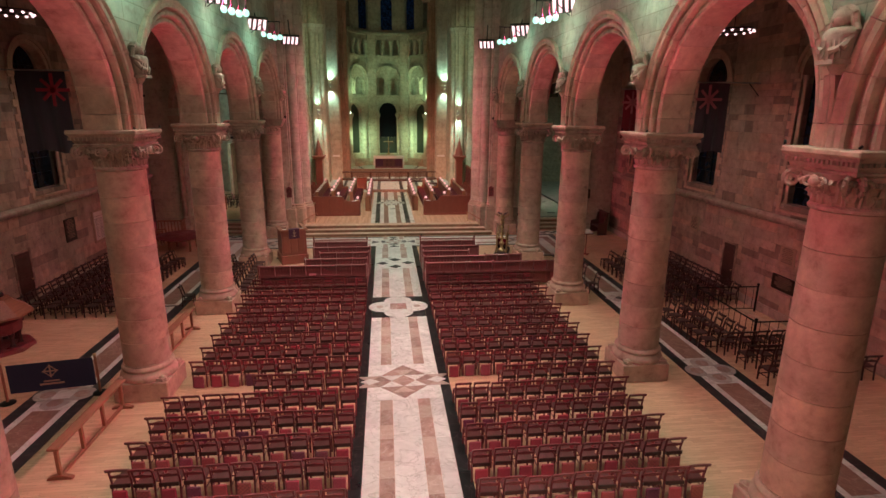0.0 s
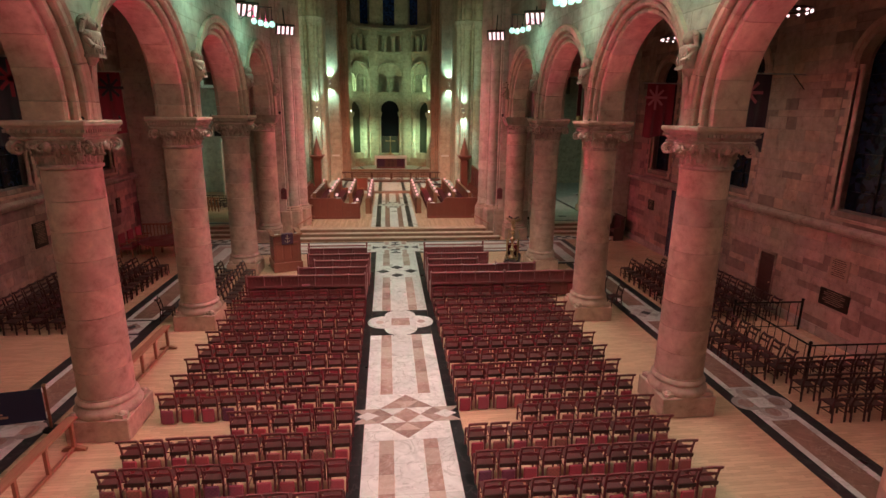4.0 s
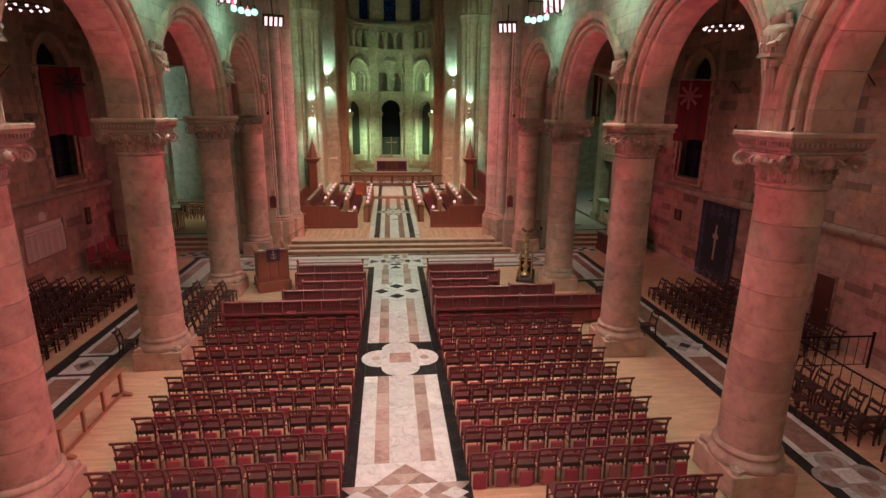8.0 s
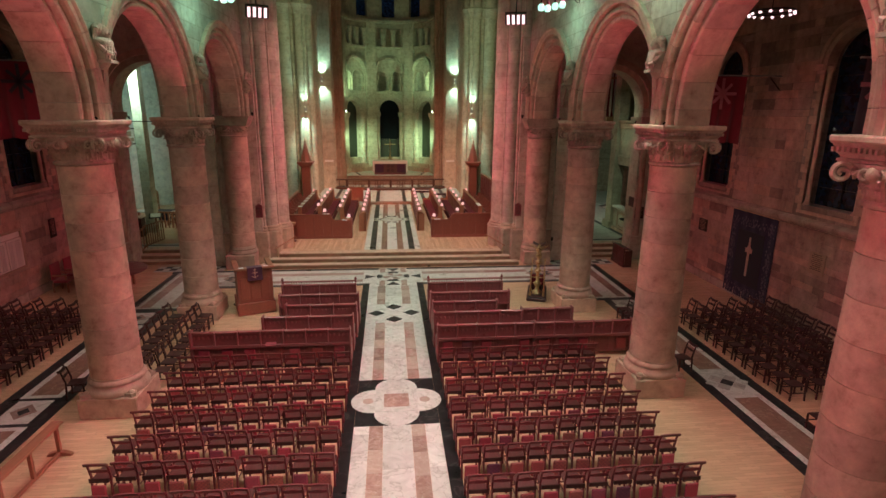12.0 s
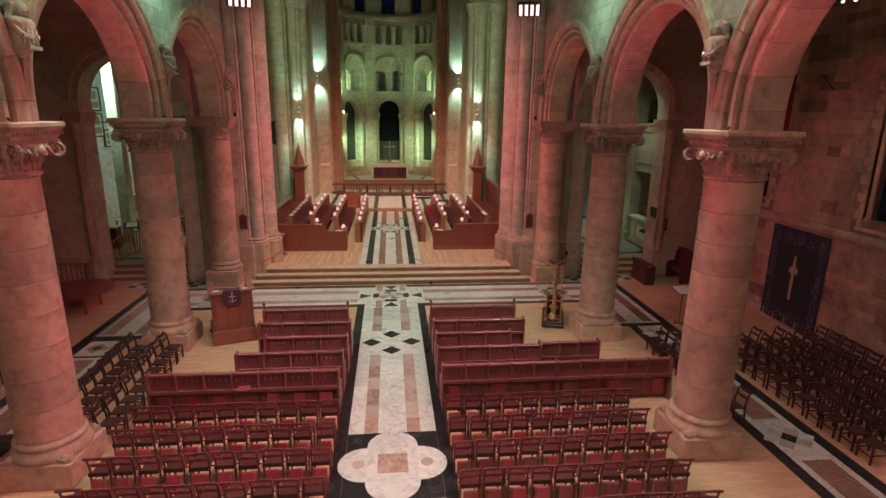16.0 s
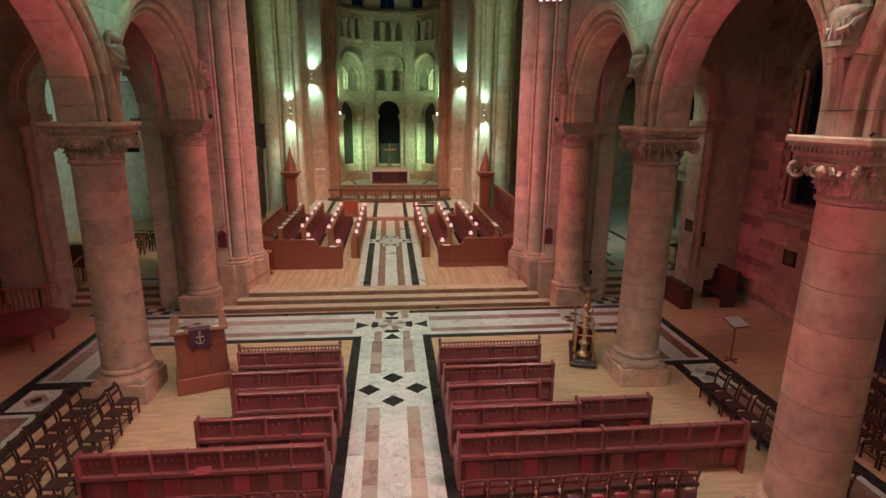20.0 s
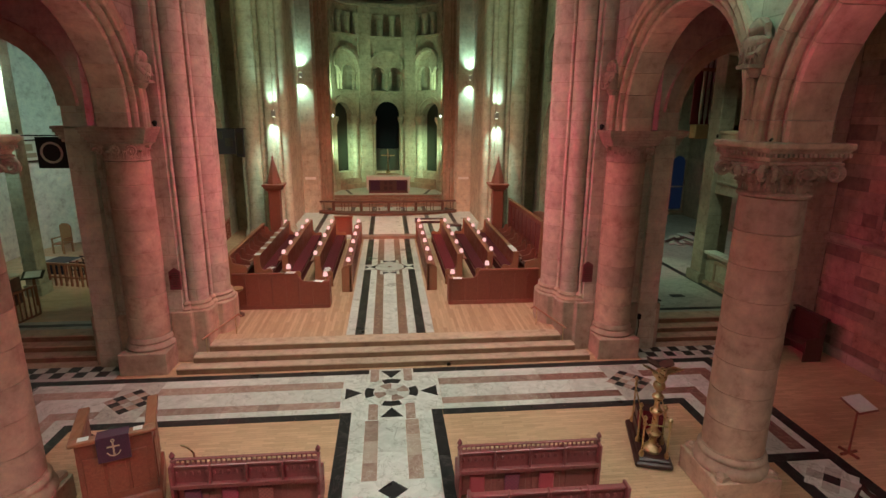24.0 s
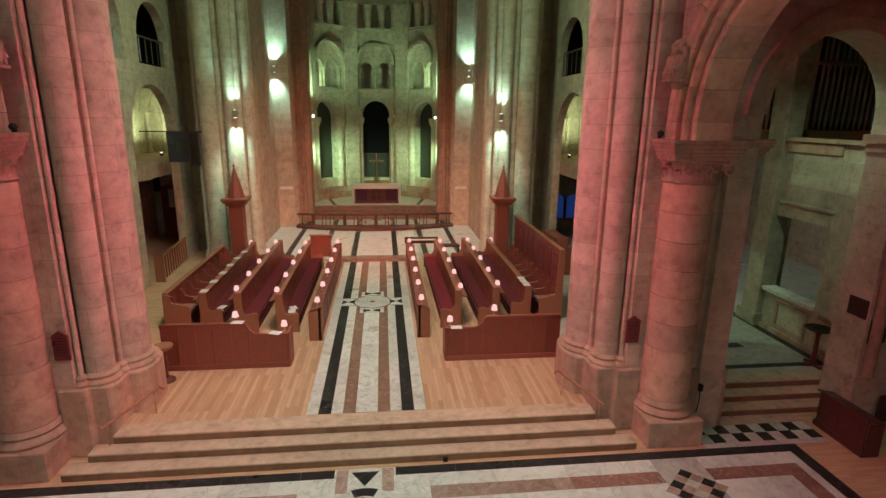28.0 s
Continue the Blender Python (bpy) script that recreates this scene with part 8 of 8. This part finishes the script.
for k in range(3):
    ac = thing("armchair", "red upholstered oak armchair by the aisle wall", "chair", "red armchairs", pose(-12.45, 9.0 + 0.85 * k, 0, 0, 0, -90))
    make("seat", Shape().box(-0.28, 0.28, -0.25, 0.25, 0.38, 0.48), KNEELER, ac, bevel=0.02)
    make("backrest", Shape().box(-0.28, 0.28, -0.30, -0.24, 0.48, 1.10), KNEELER, ac, bevel=0.02)
    for x in (-0.26, 0.26):
        for y in (-0.26, 0.24):
            make("leg", Shape().box(x - 0.025, x + 0.025, y - 0.025, y + 0.025, 0, 0.38), REDOAK, ac)
        make("arm", Shape().box(x - 0.03, x + 0.03, -0.25, 0.24, 0.64, 0.69).box(x - 0.025, x + 0.025, 0.2, 0.24, 0.48, 0.64), REDOAK, ac, bevel=0.006)
nr = thing("oak_railing", "low oak railing with square balusters beside the transept steps", "railing")
pts = [(-12.75, 11.35, 0.0), (-11.55, 11.35, 0.0), (-11.55, 12.4, 0.0), (-11.2, 13.3, CH), (-10.95, 14.6, CH)]
for p, q in zip(pts, pts[1:]):
    a, b = Vector(p), Vector(q)
    make("top_rail", Shape().tube(a + Vector((0, 0, 1.05)), b + Vector((0, 0, 1.05)), 0.04, 8), REDOAK, nr)
    make("low_rail", Shape().tube(a + Vector((0, 0, 0.14)), b + Vector((0, 0, 0.14)), 0.03, 8), REDOAK, nr)
    n = int((b - a).length / 0.16)
    for i in range(n + 1):
        c = a.lerp(b, i / max(1, n))
        make("baluster", Shape().box(c.x - 0.018, c.x + 0.018, c.y - 0.018, c.y + 0.018, c.z + (0.0 if i == 0 else 0.14), c.z + 1.05), REDOAK, nr)
structure("chapel_pier", Shape().box(-12.66, -12.2, 16.75, 17.3, CH - 0.01, 12.5).box(-12.72, -12.14, 16.69, 17.36, CH - 0.01, 0.95), CHOIRSTONE, "square stone pier in the chapel", bevel=0.02)
AP = (-13.0, 22.6)       # middle of the rounded chapel end
arc_o = [(AP[0] + 3.9 * math.cos(radians(t)), AP[1] + 3.9 * math.sin(radians(t))) for t in range(0, 181, 6)]
arc_i = [(AP[0] + 3.4 * math.cos(radians(t)), AP[1] + 3.4 * math.sin(radians(t))) for t in range(180, -1, -6)]
cw_ = Shape().prism(arc_o + arc_i, CH - 0.02, 12.5)
structure("chapel_apse", cw_, PLASTER, "white rounded end wall of the chapel, lit green", smooth=30)
for t, z, h, w in ((172, 6.6, 1.3, 0.95), (172, 5.2, 1.3, 0.95), (158, 4.6, 1.0, 0.8), (48, 5.0, 1.7, 1.1), (48, 2.9, 1.7, 1.1)):
    a = radians(t)
    fr = thing("picture_frame", "dark framed print on the white chapel wall", "picture", "chapel pictures", pose(AP[0] + 3.36 * math.cos(a), AP[1] + 3.36 * math.sin(a), z, 0, 0, t - 90))
    e = w / 2
    pf_ = make("frame", Shape().box(-e, e, -0.09, 0, 0, 0.07).box(-e, e, -0.09, 0, h - 0.07, h).box(-e, 0.07 - e, -0.09, 0, 0.07, h - 0.07).box(e - 0.07, e, -0.09, 0, 0.07, h - 0.07), BLACKWOOD, fr)
    make("print", Shape().box(0.07 - e, e - 0.07, -0.06, 0, 0.07, h - 0.07), BOARDPALE, pf_)
    make("print_bars", Shape().box(0.16 - e, e - 0.16, -0.064, -0.06, 0.2, h * 0.4).box(0.16 - e, e - 0.3, -0.064, -0.06, h * 0.5, h - 0.2), TAN, pf_)
cb = thing("chapel_banner", "dark square banner with a round emblem on a bar", "banner", m=Matrix.Translation((-9.02, 13.2, 5.36)))
make("cloth", Shape().box(-0.38, 0.38, -0.012, 0.012, 0, 0.84), DARKFLAG, cb, bevel=0.01)
rn = [(r * math.cos(radians(18 * i)), y, 0.42 + r * math.sin(radians(18 * i))) for i in range(20) for r, y in ((0.23, -0.012), (0.29, -0.012), (0.29, -0.018), (0.23, -0.018))]
rg = Shape().add(rn, [(4 * i + k, 4 * i + (k + 1) % 4, 4 * ((i + 1) % 20) + (k + 1) % 4, 4 * ((i + 1) % 20) + k) for i in range(20) for k in range(4)])
make("emblem", rg, BOARDPALE, cb, "pale ring emblem")
make("bar", Shape().tube((-2.35, 0, 0.87), (1.05, 0, 0.87), 0.018).tube((1.03, 0, 0.87), (1.03, -0.32, 0.87), 0.018), IRON, cb)
oa = thing("oak_armchair", "pale oak armchair with a tall back in the chapel", "chair", m=pose(-14.9, 23.0, CH, 0, 0, 165))
make("seat", Shape().box(-0.3, 0.3, -0.28, 0.28, 0.42, 0.48), PALEOAK, oa, bevel=0.01)
make("backrest", Shape().prism([(-0.3, 0.48), (0.3, 0.48), (0.3, 1.2), (0.15, 1.32), (-0.15, 1.32), (-0.3, 1.2)], -0.30, -0.25, "y"), PALEOAK, oa, bevel=0.01)
for x in (-0.27, 0.27):
    for y in (-0.25, 0.25):
        make("leg", Shape().box(x - 0.03, x + 0.03, y - 0.03, y + 0.03, 0, 0.42), PALEOAK, oa)
    make("arm", Shape().box(x - 0.03, x + 0.03, -0.26, 0.28, 0.66, 0.71).box(x - 0.025, x + 0.025, 0.22, 0.27, 0.48, 0.66), PALEOAK, oa)
for k in range(10):
    copy_thing(plain_chair, pose(-11.95 + 0.44 * (k % 5), 18.75 + 0.85 * (k // 5) - 0.10 * (k % 5), CH, 0, 0, -15 + r2.uniform(-4, 4)))
wc_ = thing("low_cabinet", "low dark slatted wooden cabinet with a white slab top", "cabinet", m=pose(-12.95, 15.9, CH, 0, 0, 0))
wcb_ = make("body", Shape().box(-0.55, 0.55, -0.25, 0.25, 0, 0.95), WALNUT, wc_, bevel=0.01)
for j in range(4):
    make("slat", Shape().box(-0.5, 0.5, -0.265, -0.25, 0.15 + 0.19 * j, 0.27 + 0.19 * j), WALNUT, wcb_)
make("top", Shape().box(-0.6, 0.6, -0.3, 0.3, 0.95, 1.0), STEPSTONE, wc_, "white slab top")
ct = thing("chapel_table", "long table draped in dark and white cloth in the chapel", "table", m=pose(-13.0, 18.9, CH, 0, 0, -10))
make("top", Shape().box(-0.9, 0.9, -0.4, 0.4, 0.70, 0.76), LINEN, ct, bevel=0.01)
make("dark_cloth", Shape().box(0.0, 0.92, -0.42, 0.42, 0.762, 0.775).box(0.0, 0.92, -0.43, -0.42, 0.3, 0.775), NAVY, ct)
for x in (-0.8, 0.8):
    for y in (-0.3, 0.3):
        make("leg", Shape().box(x - 0.03, x + 0.03, y - 0.03, y + 0.03, 0, 0.70), REDOAK, ct)
cs = thing("chapel_screen", "low pierced oak screen across the chapel", "screen", m=pose(-11.75, 17.8, CH, 0, 0, -14))
for i in range(9):
    make("upright", Shape().box(-0.9 + i * 0.22, -0.84 + i * 0.22, -0.03, 0.03, 0, 0.8), REDOAK, cs)
make("rail", Shape().box(-0.95, 0.98, -0.04, 0.04, 0.8, 0.88).box(-0.95, 0.98, -0.03, 0.03, 0.3, 0.36), REDOAK, cs)
nd = thing("notice_desk", "small desk with white leaflets by the chapel steps", "desk", m=pose(-11.72, 15.75, CH, 0, 0, 20))
make("stand", Shape().box(-0.04, 0.04, -0.04, 0.04, 0, 1.0), REDOAK, nd)
make("top", Shape().prism([(-0.25, 0.98), (0.25, 1.12), (0.25, 1.15), (-0.25, 1.01)], -0.3, 0.3, "x"), BRONZE, nd)
make("leaflet", Shape().prism([(-0.2, 1.03), (0.2, 1.142), (0.2, 1.15), (-0.2, 1.038)], -0.22, 0.22, "x"), PAPER, nd, "white leaflet")

# flag over the north choir arch and on the pier
for s, lab in ((-1, "dark embroidered banner hung from a pole beside the choir pier"),):
    pf = thing("pier_banner", lab, "banner", m=pose(-7.45, 24.7, 4.75, 0, 0, 0))
    make("cloth", Shape().box(-0.6, 0.22, -0.31, -0.28, 0.18, 1.36).box(0.24, 0.62, -0.33, -0.27, 0.05, 1.36), DARKFLAG, pf, bevel=0.01)
    make("emblem", Shape().box(0.30, 0.56, -0.345, -0.33, 0.2, 1.2).box(-0.25, 0.1, -0.325, -0.31, 0.55, 0.95).box(-0.55, -0.35, -0.325, -0.31, 0.9, 1.25), BRONZE, pf)
    make("pole", Shape().tube((-1.6, -0.3, 1.38), (0.75, -0.3, 1.38), 0.02).tube((0.5, -0.3, 1.38), (0.5, 0.6, 1.38), 0.02), IRON, pf)

# ---- south side: prayer desks, bowl stand, organ ----
pd = thing("prayer_desk", "dark walnut prayer desk with a two-panelled front", "prayer desk", m=Matrix.Translation((10.42, 11.3, 0)))
fr_ = make("front", Shape().box(-0.03, 0.03, -0.62, 0.62, 0.0, 0.86), WALNUT, pd, bevel=0.008)
for y in (-0.5, 0.06):
    make("panel", Shape().box(-0.045, -0.03, y, y + 0.44, 0.22, 0.74), WALNUT, fr_, bevel=0.01)
make("foot_rail", Shape().box(-0.06, 0.06, -0.66, 0.66, 0.0, 0.14), WALNUT, pd, bevel=0.01)
make("top", Shape().prism([(-0.08, 0.86), (0.34, 0.76), (0.34, 0.80), (-0.08, 0.90)], -0.66, 0.66, "y"), WALNUT, pd)
for y in (-0.66, 0.61):
    make("end", Shape().box(0.03, 0.36, y, y + 0.05, 0.0, 0.76), WALNUT, pd, bevel=0.01)
ps = thing("walnut_chair", "dark walnut chair with a tall panelled back behind a prayer desk", "chair", m=Matrix.Translation((12.35, 11.3, 0)))
make("seat", Shape().box(-0.42, 0.05, -0.55, 0.55, 0.42, 0.47), WALNUT, ps, bevel=0.01)
make("back", Shape().box(0.05, 0.11, -0.60, 0.60, 0.0, 1.28), WALNUT, ps, bevel=0.01)
make("cap", Shape().box(0.0, 0.16, -0.64, 0.64, 1.28, 1.33), WALNUT, ps, bevel=0.01)
for y in (-0.6, 0.54):
    make("side", Shape().prism([(-0.45, 0), (0.05, 0), (0.05, 1.2), (-0.05, 1.2), (-0.12, 0.74), (-0.45, 0.68)], y, y + 0.06, "y"), WALNUT, ps, bevel=0.01)
bw = thing("bowl_stand", "oak stand holding a shallow dark bowl", "stand", m=Matrix.Translation((11.78, 13.75, CH - 0.003)))
make("foot", Shape().box(-0.28, 0.28, -0.05, 0.05, 0, 0.08).box(-0.05, 0.05, -0.28, 0.28, 0, 0.08), DARKOAK, bw, bevel=0.015)
make("stem", Shape().lathe([(0.09, 0.08), (0.06, 0.2), (0.06, 0.85), (0.1, 0.95)], 0, 0, 10), DARKOAK, bw, smooth=40)
make("bowl", Shape().lathe([(0.12, 0.95), (0.30, 1.02), (0.34, 1.06), (0.33, 1.07), (0.10, 1.0)], 0, 0, 20), BRONZE, bw, smooth=40)
og = thing("organ", "tall organ case with rows of metal pipes on an oak gallery", "organ", m=Matrix.Translation((0, 18.2, 0)))
for i in range(22):
    x = 12.3 + i * 0.205
    if 13.2 < x < 14.2:
        continue
    h = 3.0 + 0.6 * abs(math.sin(i * 0.42))
    make("pipe", Shape().lathe([(0.025, 6.62), (0.07, 6.95), (0.07, 6.95 + h), (0.06, 6.96 + h)], x, 0, 10), PIPE, og, smooth=40)
make("gallery_beam", Shape().box(12.1, 16.8, -0.15, 0.3, 6.05, 6.6).box(12.1, 16.8, -0.12, -0.06, 8.6, 8.73), PALEOAK, og, bevel=0.02)
make("backing", Shape().box(12.1, 17.6, 0.3, 0.36, 6.6, 12.45), CUSHION, og, "dark red cloth backing")
make("case_post", Shape().box(13.35, 14.05, -0.15, 0.15, CH, 12.45), CHOIRSTONE, og)
structure("transept_pier", Shape().box(12.15, 12.72, 16.6, 17.3, CH - 0.01, 12.5).box(12.05, 12.8, 16.5, 17.4, CH - 0.01, 0.95), CHOIRSTONE, "square pale stone pier in the south transept", bevel=0.02)
scn = thing("transept_screen", "stone screen wall with an open window and pale ledge", "screen wall", kind="structure")
dd = make("dado", Shape().box(12.32, 12.6, 12.95, 16.58, CH - 0.01, 1.75), CHOIRSTONE, scn, bevel=0.01)
for y in (13.2, 14.75):
    make("panel_frame", Shape().box(12.28, 12.32, y, y + 1.25, 0.75, 0.85).box(12.28, 12.32, y, y + 1.25, 1.5, 1.6).box(12.28, 12.32, y, y + 0.1, 0.85, 1.5).box(12.28, 12.32, y + 1.15, y + 1.25, 0.85, 1.5), STONE, dd)
make("plinth", Shape().box(12.22, 12.32, 12.95, 16.48, CH - 0.01, 0.70), STONE, scn, bevel=0.01)
make("ledge", Shape().box(12.2, 12.66, 14.6, 16.58, 1.75, 1.87), PLASTER, scn, "pale window ledge", bevel=0.01)
make("jamb", Shape().box(12.3, 12.6, 12.95, 14.6, 1.752, 6.3).box(12.2, 12.3, 13.6, 14.4, 1.752, 5.9), CHOIRSTONE, scn, bevel=0.01)
make("lintel", Shape().box(12.3, 12.6, 14.6, 16.58, 4.1, 6.0).box(12.24, 12.3, 14.45, 16.5, 4.5, 4.58), CHOIRSTONE, scn, bevel=0.01)
make("cornice", Shape().box(12.16, 12.66, 12.95, 16.58, 6.3, 6.42).box(12.24, 12.62, 14.6, 16.58, 6.0, 6.3), STONE, scn, bevel=0.02)
for x in (10.3, 11.12):
    bwn = thing("blue_window", "small round-headed window of lit blue glass", "window", "blue windows", kind="structure", m=Matrix.Translation((x, 30.97, 0)))
    make("pane", Shape().prism([(-0.32, 1.3), (0.32, 1.3)] + arch_pts(0, 2.3, 0.32, 10, 0, 180), -0.02, 0.0, "y"), BLUELIT, bwn)
    make("frame", Shape().box(-0.40, -0.32, -0.05, 0.02, 1.22, 2.4).box(0.32, 0.40, -0.05, 0.02, 1.22, 2.4).box(-0.32, 0.32, -0.05, 0.02, 1.22, 1.3), DARKOAK, bwn)
# end wall under the north gallery
for x, z, w, h, m_, nm in ((-11.35, 2.85, 0.55, 0.75, BLACKWOOD, "dark framed picture on the dim passage wall"), (-11.25, 1.35, 0.6, 0.4, PAPER, "white paper notice on the dim passage wall"), (-9.75, 3.0, 0.75, 1.5, BLACKWOOD, "tall dark framed board on the dim passage wall")):
    q = make("wall_picture", Shape().box(-w / 2, w / 2, -0.04, 0, 0, h), m_, bevel=0.01)
    q.matrix_world = pose(x, 30.98, z, 0, 0, 0)
    tagged(q, nm, "picture")
cbn = thing("red_cabinet", "dark red cabinet with a white notice on its door", "cabinet", m=pose(-10.2, 30.6, CH - 0.02, 0, 0, 0))
cbb_ = make("body", Shape().box(-0.65, 0.65, -0.28, 0.28, 0, 2.7), DARKOAK, cbn, bevel=0.015)
make("notice", Shape().box(-0.30, 0.25, -0.29, -0.28, 1.6, 2.55), PAPER, cbb_, "white notice")
# south transept: dim window and a heap of boards
tw = thing("blue_window", "tall dim blue stained glass window in the transept", "window", "blue windows", kind="structure", m=Matrix.Translation((18.9, 30.97, 0)))
make("pane", Shape().prism([(-0.42, 0.95), (0.42, 0.95)] + arch_pts(0, 4.0, 0.42, 10, 0, 180), -0.02, 0.0, "y"), BLUEDIM, tw)
make("frame", Shape().box(-0.52, -0.42, -0.06, 0.02, 0.85, 4.2).box(0.42, 0.52, -0.06, 0.02, 0.85, 4.2).box(-0.42, 0.42, -0.06, 0.02, 2.4, 2.48).box(-0.9, 0.9, -0.12, 0.02, 0.72, 0.85), STONE, tw)
rbd = random.Random(5)
for k in range(9):
    bd = make("loose_board", Shape().box(-0.12, 0.12, -0.9, 0.9, 0, 0.03), (PAPER, BOARDPALE, WALNUT)[k % 3], bevel=0.004)
    bd.matrix_world = pose(14.6 + 0.17 * k, 23.4 + rbd.uniform(-0.3, 0.3), CH + 0.02 + 0.035 * k, rbd.uniform(-2, 2), rbd.uniform(-3, 3), rbd.uniform(-60, 10))
    tagged(bd, "loose pale board in a heap on the transept floor", "board", "loose boards")
fst = thing("floor_stand", "short brown wooden stand with a square foot by the pulpit", "stand", m=Matrix.Translation((-3.75, 6.9, 0)))
make("foot", Shape().box(-0.14, 0.14, -0.12, 0.12, 0, 0.05), REDOAK, fst, bevel=0.01)
make("stem", Shape().tube((0, 0, 0.05), (0, 0, 0.62), 0.02), REDOAK, fst)
make("arm", Shape().path([(0, 0, 0.62), (-0.10, 0, 0.74), (-0.22, 0, 0.80)], 0.015), BRASS, fst)
at = make("black_tablet", Shape().box(11.245, 11.27, 12.04, 12.55, 2.53, 2.97), BLACKWOOD, bevel=0.006)
tagged(at, "small black slate tablet on the stone jamb of the aisle arch", "tablet")

# ---- squared blocks of the aisle walls ----


def wall_blocks(s, wins, wall_name):
    """Blocks of uneven length in uneven courses, standing a little proud of the wall, clear of the windows."""
    rw = random.Random(31 if s > 0 else 32)
    sh = Shape()
    z = 0.33
    while z < 11.6:
        h = rw.choice((0.22, 0.26, 0.30, 0.36, 0.42))
        if z < 3.3 < z + h + 0.02:
            h = 3.29 - z
        if 3.28 < z < 3.63:
            z = 3.63
        y = -19.5 - rw.uniform(0, 0.6)
        while y < 11.9:
            ln = rw.uniform(0.35, 1.25)
            a, b = y, min(y + ln, 11.96)
            y += ln
            if b - a < 0.08 or h < 0.06:
                continue
            skip = False
            for c in wins:
                if a < c + 1.36 and b > c - 1.36 and z + h > 3.64 and z < 9.62:
                    if a < c - 1.36 - 0.1:
                        b = c - 1.36
                    elif b > c + 1.36 + 0.1:
                        a = c + 1.36
                    else:
                        skip = True
            if skip or b - a < 0.1:
                continue
            p = WX - 0.004 - rw.uniform(0.002, 0.012)
            sh.box(*sorted((s * p, s * (WX + 0.01))), a + 0.005, b - 0.005, z + 0.005, z + h - 0.005)
        z += h
    ob = make("wall_blocks", sh, WALLBLOCK, bpy.data.objects[wall_name])
    tagged(ob, "uneven reddish sandstone blocks", kind="stuff")


wall_blocks(1, WIN_R, "wall_south")
wall_blocks(-1, WIN_L, "wall_north")
